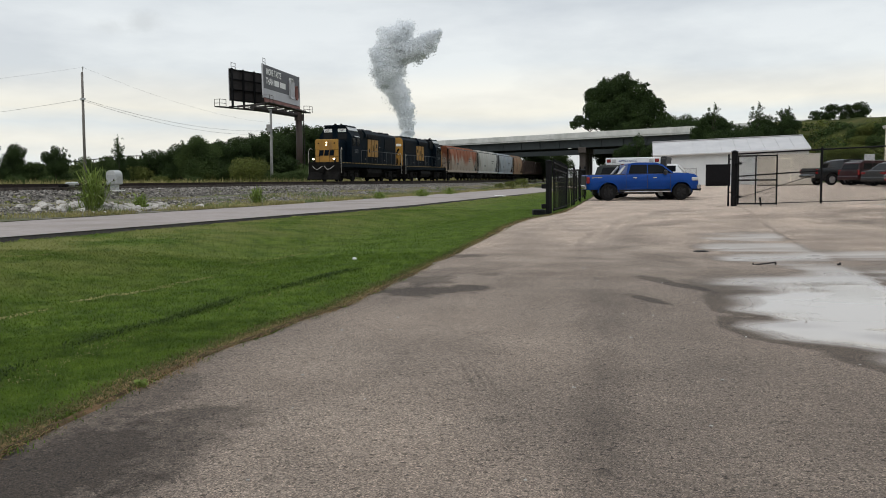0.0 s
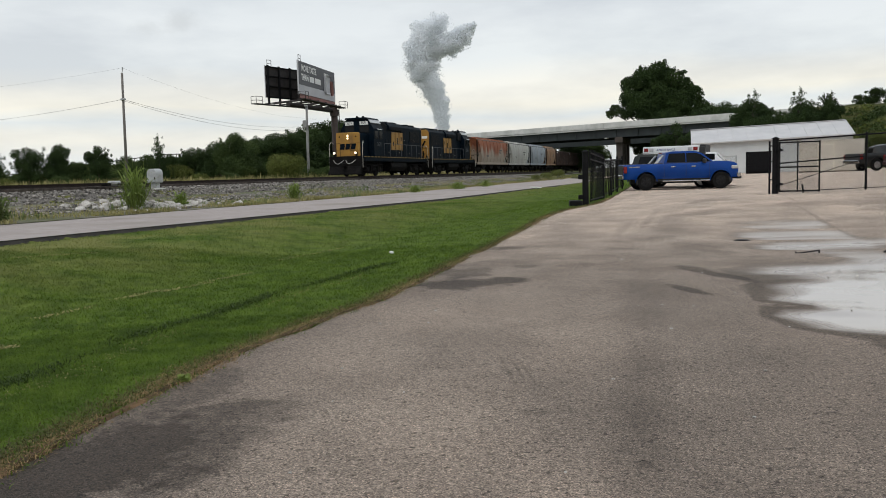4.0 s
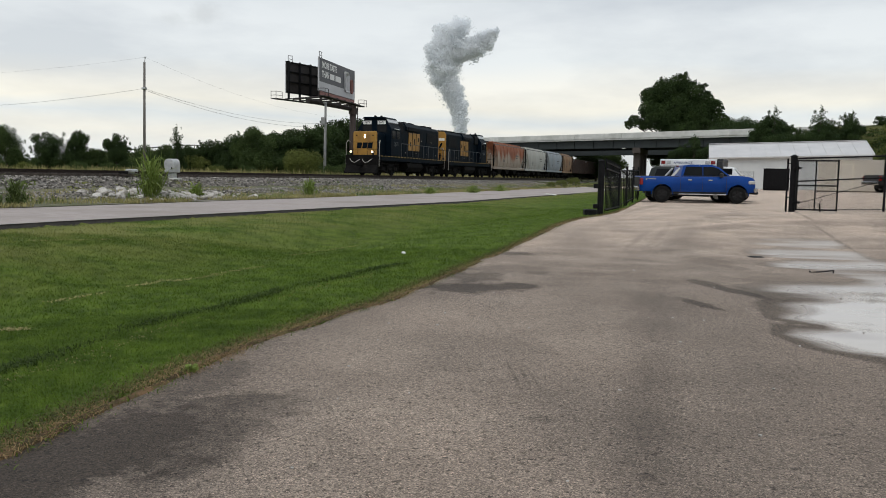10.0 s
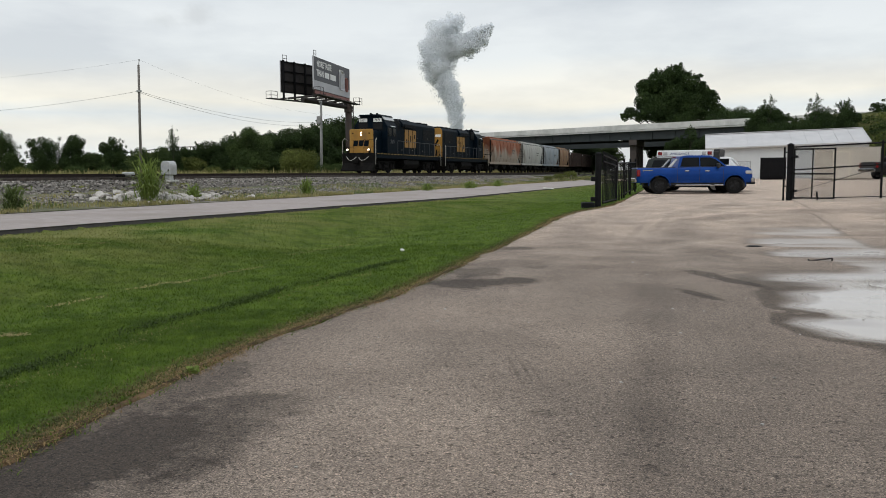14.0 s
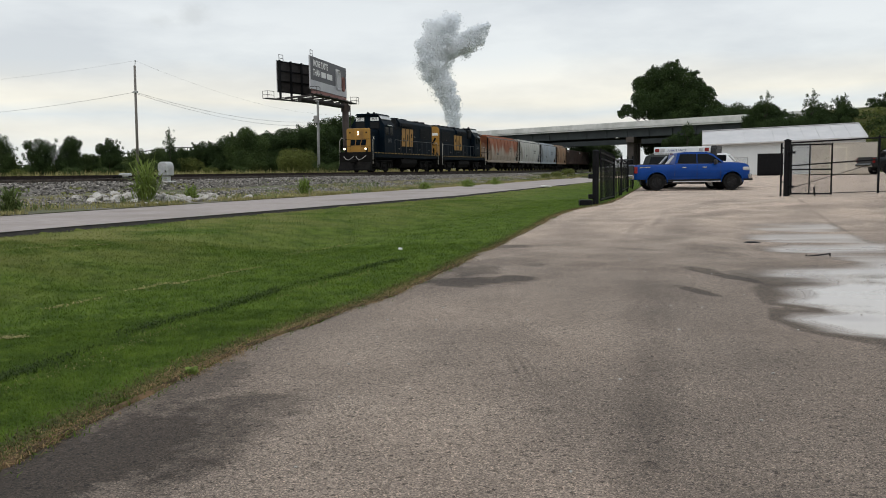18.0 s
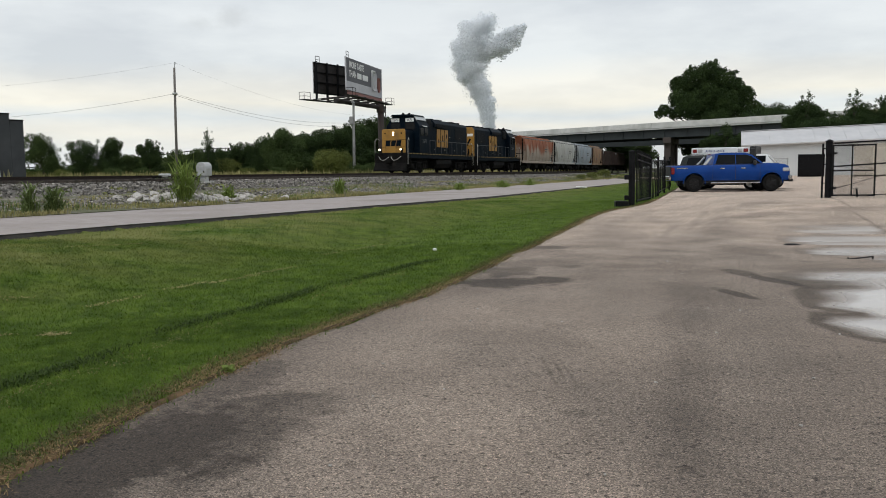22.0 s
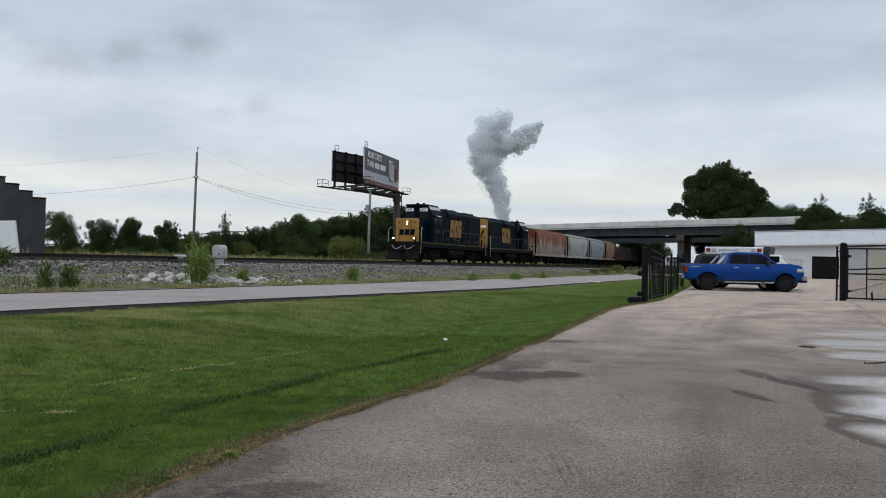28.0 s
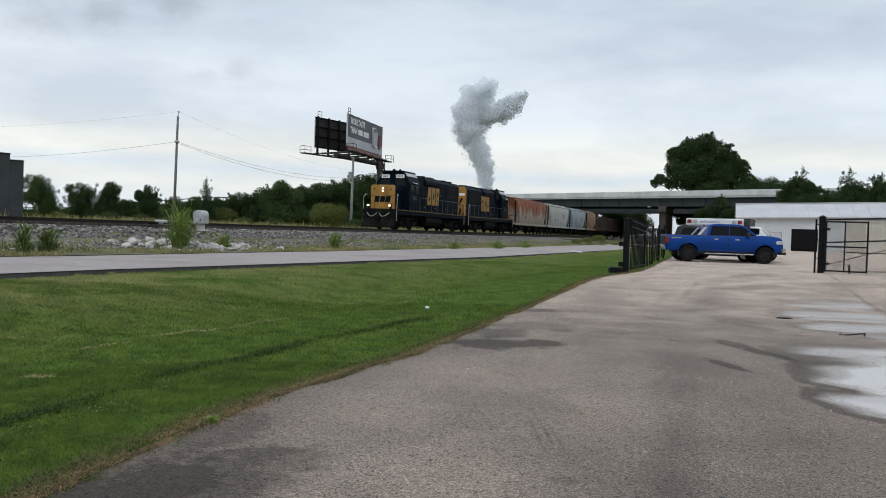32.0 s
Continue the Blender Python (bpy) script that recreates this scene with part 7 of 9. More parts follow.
def build_fence():
    f = empty("chain_link_fence", pose(0, 0, 0), "black chain-link fence with round posts beside the yard entrance", "fence")
    a, c = Vector((9.68, 27.33, 0.42)), Vector((14.46, 25.13, 0.62))
    d = (c - a) / 2
    pts = [a + d * k for k in range(7)]
    for k in range(len(pts)):
        pts[k].z = float(lot_z(pts[k].x, pts[k].y))
    post(f, a.x, a.y, a.z, 2.22, 0.10, "gate_post")
    for k, p in enumerate(pts[1:]):
        post(f, p.x, p.y, p.z, p.z + 1.74, 0.035)
    for p, q in zip(pts, pts[1:]):
        part("top_rail", tube((p.x, p.y, p.z + 1.72), (q.x, q.y, q.z + 1.72), 0.024, None, 8), M_BLACK, f)
        part("bottom_wire", tube((p.x, p.y, p.z + 0.06), (q.x, q.y, q.z + 0.06), 0.012, None, 6), M_BLACK, f)
        mesh_panel(f, p + Vector((0, 0, 0.05)), q + Vector((0, 0, 0.05)), 1.66, 0.075, 0.0023, M_BLACK)
    p, q = pts[0], pts[1]
    part("brace_rail", tube((p.x, p.y, p.z + 0.98), (q.x, q.y, q.z + 1.05), 0.022, None, 8), M_BLACK, f)
    part("truss_rod", tube((p.x, p.y, p.z + 0.22), (q.x, q.y, q.z + 0.98), 0.010, None, 6), M_BLACK, f)
    # weathered board and grit line along the foot
    part("foot_kerb", tube((a.x - 0.5, a.y + 0.2, a.z - 0.06), (pts[-1].x, pts[-1].y, pts[-1].z - 0.06), 0.07, None, 6), M_ROADEDGE, f)
    # a narrow gate leaf folded back along the fence
    g = empty("gate_leaf", pose(0, 0, 0), "narrow black chain-link gate leaf folded open against the fence", "gate")
    u = d.normalized()
    n = Vector((u.y, -u.x, 0)).normalized() * 0.18
    z0 = 0.50
    b0, b1, b2 = a + u * 0.14 + n, a + u * 0.68 + n, a + u * 1.32 + n
    for b, r in ((b0, 0.028), (b1, 0.022), (b2, 0.028)):
        part("upright", tube((b.x, b.y, z0), (b.x, b.y, 2.12), r, None, 8), M_BLACK, g)
    for z in (z0 + 0.03, 1.30, 2.09):
        part("rail", tube((b0.x, b0.y, z), (b2.x, b2.y, z), 0.024, None, 8), M_BLACK, g)
    mesh_panel(g, Vector((b0.x, b0.y, z0 + 0.04)), Vector((b2.x, b2.y, z0 + 0.04)), 1.55, 0.075, 0.0023, M_BLACK)
    s = a + u * 0.86 + n * 1.6
    part("drop_rod", tube((s.x, s.y, z0 - 0.05), (s.x - 0.03, s.y, z0 + 0.24), 0.03, None, 8), M_BLACK, g)
    part("hinge", box(0.24, 0.08, 0.08, (a.x + 0.08, a.y - 0.12, 0.75), 0.01), M_BLACK, g)
    part("hinge", box(0.24, 0.08, 0.08, (a.x + 0.08, a.y - 0.12, 1.85), 0.01), M_BLACK, g)
    tp = a - u * 0.18
    part("latch_post", tube((tp.x, tp.y, a.z - 0.1), (tp.x, tp.y, 2.16), 0.032, None, 8), M_BLACK, g)
    for z in (0.9, 1.5, 2.0):
        part("latch_bar", tube((tp.x, tp.y, z), (a.x, a.y, z), 0.02, None, 6), M_BLACK, g)


def build_iron_gate():
    g = empty("sliding_gate", pose(0, 0, 0), "black iron picket gate, slid open and sagging beside the grass", "gate")
    p = [Vector((3.70, 28.77, 0.2)), Vector((4.98, 33.13, 0.16)), Vector((7.65, 44.34, 0.40))]
    post(g, p[0].x, p[0].y, p[0].z, 2.0, 0.11, "gate_post")
    for z in (0.45, 1.15):
        part("roller_bracket", box(0.25, 0.2, 0.16, (p[0].x - 0.12, p[0].y + 0.05, z), 0.02), M_BLACK, g)
    part("operator_box", box(0.42, 0.5, 0.22, (3.3, 28.35, 0.25), 0.03), M_BLACK, g, "low black gate operator box")
    u = (p[1] - p[0]).normalized()
    h0, h1 = 1.78, 1.66
    a, b = p[0] + Vector((0.16, 0.0, 0)), p[1]
    for z0, z1 in ((h0, h1), (h0 - 0.22, h1 - 0.2), (0.14, 0.14)):
        part("rail", tube((a.x, a.y, a.z + z0), (b.x, b.y, b.z + z1), 0.030, None, 6), M_BLACK, g)
    n = 12
    for k in range(n + 1):
        q = a.lerp(b, k / n)
        h = h0 + (h1 - h0) * k / n
        part("picket", box(0.032, 0.032, h + 0.06, (q.x, q.y, q.z + 0.1 + h / 2)), M_BLACK, g)
    f = empty("picket_fence", pose(0, 0, 0), "black iron picket fence with leaning, loosened pickets", "fence")
    a, b = p[1], p[2]
    rnd = random.Random(8)
    for z in (1.56, 0.2):
        part("rail", tube((a.x, a.y, a.z + z), (b.x, b.y, b.z + z - 0.1), 0.026, None, 6), M_BLACK, f)
    n = 24
    for k in range(n + 1):
        q = a.lerp(b, k / n)
        lean = 0.18 * max(0, math.sin(k * 0.35)) + rnd.uniform(-0.03, 0.03)
        part("picket", tube((q.x + lean * 0.9, q.y + lean * 2.2, q.z + 0.05), (q.x, q.y, q.z + 1.60 - 0.1 * k / n), 0.017, None, 5), M_BLACK, f)
    for k in (0, 8, 16, 24):
        q = a.lerp(b, k / n)
        post(f, q.x, q.y, q.z, q.z + 1.68 - 0.1 * k / n, 0.045)


build_fence()
build_iron_gate()

# ---------------------------------------------------------------- trees, weeds, stones, grass
def leaf_material(name, c1, c2, island=0.35, lawn=None):
    m = surf(name, c1, c2, 0.35, 0.75, island=island, spec=0.25)
    nt = m.node_tree
    b = nt.nodes["Principled BSDF"]
    if lawn:
        nt.links.new(lawn_colour(nt, lawn), b.inputs["Base Color"].links[0].from_node.inputs["Color"])
    tr = nt.nodes.new("ShaderNodeBsdfTranslucent")
    nt.links.new(b.inputs["Base Color"].links[0].from_socket, tr.inputs["Color"])
    mix = nt.nodes.new("ShaderNodeMixShader")
    mix.inputs[0].default_value = 0.40 if lawn else 0.22
    nt.links.new(b.outputs[0], mix.inputs[1])
    nt.links.new(tr.outputs[0], mix.inputs[2])
    nt.links.new(mix.outputs[0], nt.nodes["Material Output"].inputs["Surface"])
    return m


M_LEAF = leaf_material("dark_green_leaves", (0.020, 0.040, 0.010), (0.048, 0.078, 0.020))
M_LEAF2 = leaf_material("mid_green_leaves", (0.036, 0.062, 0.016), (0.075, 0.110, 0.030))
M_LEAF3 = leaf_material("yellow_green_leaves", (0.085, 0.105, 0.022), (0.150, 0.168, 0.042))
M_BARK = surf("rough_bark", (0.05, 0.038, 0.03), (0.10, 0.08, 0.065), 4, 0.95, 0.8, 20, stretch=(3, 3, 0.5))
M_STRAW = leaf_material("dry_field_grass", (0.22, 0.20, 0.075), (0.38, 0.34, 0.15), 0.3)
M_WEED = leaf_material("fresh_weed_blades", (0.15, 0.215, 0.045), (0.27, 0.345, 0.09), 0.3)
M_BLADE = leaf_material("lawn_blades", (0.090, 0.138, 0.013), (0.155, 0.210, 0.028), 0.22, ((0.070, 0.124, 0.013), (0.118, 0.190, 0.020), (0.190, 0.268, 0.038), (0.240, 0.246, 0.078)))
# darker green than the lawn: the rut's shade put into the blades
M_RUTSHADE = leaf_material("shade_green_rut_blades", (0.026, 0.050, 0.007), (0.052, 0.085, 0.014), 0.3)
M_DULLBLADE = leaf_material("dull_olive_blades", (0.060, 0.070, 0.018), (0.150, 0.135, 0.045), 0.5)
M_SOFTWEED = leaf_material("mid_green_weed_leaves", (0.095, 0.135, 0.042), (0.185, 0.235, 0.080), 0.35)
M_DRYBLADE = leaf_material("dry_lawn_blades", (0.24, 0.16, 0.075), (0.40, 0.28, 0.14), 0.4)


def quads_mesh(name, P, material, per=4):
    """A mesh of separate small faces from an array (n, per, 3)."""
    n = len(P)
    me = bpy.data.meshes.new(name)
    me.vertices.add(n * per)
    me.vertices.foreach_set("co", P.reshape(-1).astype(np.float32))
    me.loops.add(n * per)
    me.loops.foreach_set("vertex_index", np.arange(n * per, dtype=np.int32))
    me.polygons.add(n)
    me.polygons.foreach_set("loop_start", np.arange(0, n * per, per, dtype=np.int32))
    me.polygons.foreach_set("loop_total", np.full(n, per, dtype=np.int32))
    me.materials.append(material)
    me.update(calc_edges=True)
    return me


def leaf_cloud(name, blobs, n, size, material, seed, flat=0.6):
    """Leaf clumps on and in a set of blobs (x, y, z, rx, rz), thinner towards the rim."""
    R = np.random.RandomState(seed)
    blobs = np.array(blobs, float)
    vol = blobs[:, 3] ** 2 * blobs[:, 4]
    pick = R.choice(len(blobs), n, p=vol ** 0.8 / (vol ** 0.8).sum())
    v = R.normal(size=(n, 3))
    v /= np.linalg.norm(v, axis=1)[:, None]
    rad = np.clip(1 - np.abs(R.normal(0, 0.22, n)) + R.normal(0, 0.07, n), 0.1, 1.22)
    rad = np.where(R.uniform(size=n) < 0.4, np.sqrt(R.uniform(size=n)), rad)
    c = blobs[pick, :3] + v * rad[:, None] * np.stack([blobs[pick, 3], blobs[pick, 3], blobs[pick, 4]], 1)
    nrm = v * flat + R.normal(size=(n, 3)) * 0.7
    nrm /= np.linalg.norm(nrm, axis=1)[:, None]
    t = np.cross(nrm, R.normal(size=(n, 3)))
    t /= np.linalg.norm(t, axis=1)[:, None]
    b = np.cross(nrm, t)
    s = size * R.uniform(0.55, 1.35, n)[:, None]
    k = R.uniform(0.5, 0.9, n)[:, None]
    P = np.stack([c - t * s, c - b * s * k, c + t * s, c + b * s * k], 1)
    return quads_mesh(name, P, material)


def tree_kind(height, spread, seed, material, leaves, size, trunk_h=None, shape="round"):
    """Meshes of one tree: tapered trunk with limbs, and a crown of leaf clumps."""
    rnd = random.Random(seed)
    th = trunk_h or height * 0.45
    bm = tube((0, 0, -0.3), (0.03 * height * rnd.uniform(-1, 1), 0.02 * height * rnd.uniform(-1, 1), th), 0.028 * height, None, 8, 0.016 * height)
    blobs = []
    n = 13
    for k in range(n):
        f = k / (n - 1)
        if shape == "cone":
            z = height * (0.14 + 0.80 * f)
            w = spread * (1 - f) ** 0.8 * 0.62 + 0.05 * spread
            a = rnd.uniform(0, 6.28)
            x, y = math.cos(a) * w * 0.45, math.sin(a) * w * 0.45
            blobs.append((x, y, z, w * 0.62 + 0.1, height * 0.09))
        else:
            a = 2.4 * k + rnd.uniform(-0.4, 0.4)
            z = height * rnd.uniform(0.30, 0.84) if shape == "round" else height * rnd.uniform(0.15, 0.8)
            env = math.sqrt(max(0.05, 1 - ((z / height - 0.5) / 0.52) ** 2))
            w = spread * 0.5 * env * rnd.uniform(0.35, 0.85)
            rr = spread * rnd.uniform(0.15, 0.25)
            blobs.append((math.cos(a) * w, math.sin(a) * w, min(z, height - rr * 0.8), rr, rr * rnd.uniform(0.7, 1.0)))
        x, y, z = blobs[-1][:3]
        z0 = max(0.3, min(th * 0.95, z * 0.6))
        tube((0, 0, z0), (x * 0.8, y * 0.8, z), 0.010 * height, bm, 5, 0.003 * height)
    if shape != "cone":
        blobs.append((0, 0, height * 0.58, spread * 0.30, height * 0.24))
        blobs.append((spread * 0.06, 0, height * 0.86, spread * 0.17, height * 0.13))
    # stray outer sprigs
    for k in range(26):
        a = rnd.uniform(0, 6.28)
        z = height * rnd.uniform(0.3, 0.95)
        w = spread * 0.5 * math.sqrt(max(0.04, 1 - ((z / height - 0.5) / 0.55) ** 2)) * ((0.98 if shape != "cone" else 0.6) * rnd.uniform(0.85, 1.12))
        rr = spread * rnd.uniform(0.035, 0.085)
        blobs.append((math.cos(a) * w, math.sin(a) * w, z, rr, rr))
    trunk = finish(bm, "trunk", M_BARK)
    crown = leaf_cloud("crown", blobs, leaves, size, material, seed)
    co = np.empty(len(crown.vertices) * 3, np.float32)
    crown.vertices.foreach_get("co", co)
    z = co.reshape(-1, 3)[:, 2]
    z *= height / np.percentile(z, 99.7)  # the crown's top at its stated height
    crown.vertices.foreach_set("co", co)
    return trunk, crown


def plant(kind, name, label, category, x, y, z, scale, turn, group="", wide=1.0):
    t = empty(name, pose(x, y, z, 0, 0, turn) @ Matrix.Diagonal((scale * wide, scale * wide, scale, 1)), label, category, group)
    part("trunk", kind[0], None, t)
    part("crown", kind[1], None, t)
    return t


def build_trees():
    kinds = [tree_kind(6.0, 5.2, 11 + i, (M_LEAF, M_LEAF, M_LEAF2, M_LEAF)[i], 26000, 0.068, 2.4, "round") for i in range(4)]
    shrub = [tree_kind(3.2, 4.6, 41 + i, (M_LEAF3, M_LEAF2)[i], 12000, 0.062, 0.9, "low") for i in range(2)]
    conif = [tree_kind(6.5, 3.4, 31 + i, M_LEAF, 13000, 0.06, 4.5, "cone") for i in range(2)]
    ragged = [tree_kind(6.0, 4.2, 51 + i, M_LEAF, 20000, 0.066, 3.2, ("cone", "round")[i % 2]) for i in range(4)]
    rnd = random.Random(5)

    def ray_spot(az, dist):
        a = radians(az)
        return dist * math.sin(a), dist * math.cos(a)
    # wood edge beyond the railway: bearing, distance, height
    rows = [(-35.0, 66, 5.0, 0), (-31.5, 90, 5.1, 2), (-29.2, 88, 4.4, 1), (-27.6, 88, 4.65, 3), (-26.3, 92, 3.1, 2), (-25.2, 88, 4.5, 0), (-23.6, 92, 3.6, 2), (-22.2, 95, 3.8, 2),
            (-20.9, 96, 3.8, 3), (-19.4, 99, 4.6, 0), (-18.3, 97, 4.5, 1), (-17.4, 94, 5.0, 3), (-16.4, 84, 5.4, 2), (-15.5, 98, 5.4, 3), (-14.3, 100, 6.0, 0), (-13.1, 102, 6.3, 1), (-12.0, 104, 6.9, 3),
            (-10.9, 128, 9.0, 0), (-9.7, 130, 9.4, 1), (-8.7, 131, 9.2, 3)]
    for az, dist, h, k in rows:
        x, y = ray_spot(az, dist)
        plant(kinds[k], "tree", "dense dark green broadleaf tree at the wood's edge beyond the railway", "tree", x, y, 0.4, h / 6.0, rnd.uniform(0, 360), "wood edge trees", rnd.uniform(0.95, 1.2) if az > -18 else rnd.uniform(0.70, 0.86))
    # second, fainter row behind
    for i in range(22):
        az = -39 + i * 1.35 + rnd.uniform(-0.4, 0.4)
        x, y = ray_spot(az, 118 + rnd.uniform(0, 14))
        plant(kinds[i % 4], "tree", "dark broadleaf tree in the wood behind", "tree", x, y, 0.4, rnd.uniform(0.75, 1.05) * (1.0 if az > -16 else 0.42), rnd.uniform(0, 360), "wood edge trees")
    for az, dist, h in ((-21.45, 90, 5.5), (-25.4, 97, 3.6)):
        x, y = ray_spot(az, dist)
        plant(conif[0], "conifer", "thin dark pointed tree", "tree", x, y, 0.4, h / 6.5, 40, "", 0.75)
    for az, dist, h, k in ((-13.25, 74, 3.05, 0), (-11.2, 84, 1.8, 1), (-23.5, 82, 1.7, 1), (-17.0, 80, 1.6, 1), (-27.5, 80, 1.7, 1), (-19.0, 86, 1.6, 0), (-30.5, 82, 1.6, 0),
                           (-14.6, 86, 2.6, 1), (-25.6, 84, 1.7, 1)):
        x, y = ray_spot(az, dist)
        plant(shrub[k], "shrub", "rounded yellow-green shrub in rough grass" if k == 0 else "scrubby green shrub in rough grass", "shrub", x, y, 0.4, h / 3.2, rnd.uniform(0, 360), "shrubs", 0.85)
    # a ragged belt of scrub at the wood's foot
    for i in range(64):
        x, y = ray_spot(-40 + i * 0.49 + rnd.uniform(-0.2, 0.2), rnd.uniform(92, 112))
        plant(shrub[int(i % 4 != 0)], "shrub", "dull green scrub at the foot of the wood", "shrub", x, y, 0.4, rnd.uniform(0.30, 0.72) * (1.0 if i < 26 else 1.35), rnd.uniform(0, 360), "wood edge scrub", rnd.uniform(0.8, 1.3))
    # the big oak behind the bridge
    # crown masses: aside from the trunk, height, radius
    masses = [(0, 22.6, 3.4), (-3.6, 21.4, 3.4), (-6.3, 20.0, 3.0), (-7.4, 17.0, 2.6), (3.1, 20.8, 3.1), (5.8, 18.6, 3.3), (7.8, 17.4, 2.7), (9.8, 14.6, 2.2), (-0.9, 17.4, 5.0), (3.1, 16.0, 5.0), (-5.0, 15.4, 4.0),
              (-10.1, 14.4, 1.8), (-11.4, 13.6, 1.3), (-7.6, 13.8, 2.0), (7.1, 14.2, 2.8), (-2.5, 14.0, 3.6), (2.5, 13.2, 3.4), (11.8, 13.6, 1.5), (0.4, 10.6, 5.2), (-3.0, 6.8, 4.0), (-6.3, 7.4, 1.9), (-9.0, 7.2, 1.4), (1.1, 6.0, 2.6)]
    rnd2 = random.Random(19)
    bm = tube((0, 0, -0.3), (0.2, 0, 9.5), 0.75, None, 10, 0.45)
    blobs = []
    for x, z, r in masses:
        y = rnd2.uniform(-0.5, 0.5) * r
        tube((0, 0, min(9.0, z * 0.55)), (x * 0.9, y, z), 0.22, bm, 6, 0.06)
        blobs.append((x, y, z, r * 0.86, r * 0.76))
        for _ in range(12):
            a, b, d = rnd2.uniform(0, 6.28), rnd2.uniform(-0.8, 1.3), r * rnd2.uniform(0.55, 0.92)
            blobs.append((x + d * math.cos(a) * math.cos(b), y + d * math.sin(a) * math.cos(b), z + d * math.sin(b), r * rnd2.uniform(0.12, 0.30), r * rnd2.uniform(0.10, 0.22)))
    oak = (finish(bm, "trunk", M_BARK), leaf_cloud("crown", blobs, 130000, 0.165, M_LEAF, 77))
    plant(oak, "oak_tree", "large spreading dark green oak behind the overpass", "tree", 41.4, 190.5, -0.1, 1.0, 0, "", 0.97)
    # trees and scrub on the highway bank: bearing, distance, height of the top, kind
    for az, dist, top, k in ((12.5, 114, 5.6, 1), (13.3, 112, 6.8, 2), (14.3, 110, 5.6, 1), (15.6, 186, 14.0, 1), (16.6, 170, 13.2, 3), (17.3, 122, 9.2, 0), (18.4, 118, 7.6, 3), (19.2, 118, 7.8, 1), (20.3, 118, 7.8, 3), (21.2, 119, 8.2, 1),
                             (17.9, 124, 10.4, 1), (18.8, 126, 9.6, 3), (19.7, 122, 8.6, 0), (20.8, 128, 9.8, 3), (21.6, 126, 10.0, 2), (22.3, 124, 10.6, 0), (22.7, 122, 9.4, 1),
                             (24.3, 136, 11.6, 1), (25.1, 138, 12.6, 3), (26.0, 137, 12.4, 0), (26.8, 136, 12.6, 2), (31.4, 125, 12.2, 2)):
        x, y = ray_spot(az, dist)
        g = float(land_z(x, y)) - 0.2
        if az > 24:
            plant(ragged[1 + 2 * (k % 2)], "tree", "wide dark green tree on the top of the highway bank", "tree", x, y, g - 1.0, max(1.6, top - g + 0.4) / 6.0, rnd.uniform(0, 360), "bank trees", 1.15)
            continue
        top -= 0.2 if az > 17 else 0.0
        plant(ragged[k], "tree", "dark green tree on the highway bank", "tree", x, y, g, max(1.6, top - g) / 6.0, rnd.uniform(0, 360), "bank trees", 0.95)
    for az, dist, h, k in ((8.0, 212, 7.5, 2), (6.4, 214, 8, 3), (4.8, 216, 8, 1), (12.2, 232, 9, 2), (3.0, 220, 8, 0), (7.3, 222, 8, 1)):
        x, y = ray_spot(az, dist)
        plant(kinds[k], "tree", "dark green tree beyond the overpass", "tree", x, y, 0.2, h / 6.0, rnd.uniform(0, 360), "bank trees", 1.2)
    for i in range(18):  # low growth along the line behind the train
        x, y = ray_spot(-9.2 + i * 0.95, 176 + rnd.uniform(0, 30))
        plant(kinds[i % 4], "tree", "low dark green tree far behind the train", "tree", x, y, 0.2, rnd.uniform(0.8, 1.1), rnd.uniform(0, 360), "bank trees", 1.7)
    for az, dist, top in ((18.2, 122, 11.0), (20.9, 120, 10.8), (22.7, 126, 10.8)):
        x, y = ray_spot(az, dist)
        g = float(land_z(x, y)) - 0.2
        plant(conif[1], "conifer", "pointed dark green tree on the bank", "tree", x, y, g, (top - g) / 6.5, 10, "bank trees")
    # scrub covering the bank's face
    def bank_spot(lo, hi):
        bq, bp = 38 + rnd.uniform(0, 50), rnd.uniform(lo, hi)
        return 21.8 + 0.707 * bq + 0.707 * bp, 168 - 0.707 * bq + 0.707 * bp
    for i in range(90):
        x, y = bank_spot(-31, -15)
        plant(shrub[int(i % 3 == 0)], "shrub", "scrubby shrub on the grassy highway bank", "shrub", x, y, float(land_z(x, y)) - 0.3, rnd.uniform(0.35, 0.8), rnd.uniform(0, 360), "bank shrubs")
    for seed, mat, n in ((5, M_LEAF2, 480), (6, M_LEAF3, 420), (7, M_LEAF, 300)):
        blobs = []
        for i in range(n):
            x, y = bank_spot(-33, -11)
            r = rnd.uniform(0.4, 1.1)
            blobs.append((x, y, float(land_z(x, y)) + 0.1 * r, r * 1.3, r * 0.6))
        tagged(part("bank_scrub", leaf_cloud("bank_scrub", blobs, n * 75, 0.13, mat, seed), None), "low tangled green scrub on the highway bank", "scrub", kind="stuff")


def build_far_bank_scrub():
    rnd = random.Random(33)
    for seed, mat, n in ((15, M_LEAF, 420), (16, M_LEAF2, 260)):
        blobs = []
        for i in range(n):
            ha, hd = rnd.uniform(-58, 75), rnd.uniform(-29, -10)
            x, y = -121 + 0.912 * ha - 0.41 * hd, 200 + 0.41 * ha + 0.912 * hd
            r = rnd.uniform(0.8, 1.9)
            blobs.append((x, y, float(land_z(x, y)) + 0.1 * r, r * 1.4, r * 0.6))
        tagged(part("far_bank_scrub", leaf_cloud("far_bank_scrub", blobs, n * 60, 0.26, mat, seed), None), "dark scrub on the far highway bank", "scrub", kind="stuff")


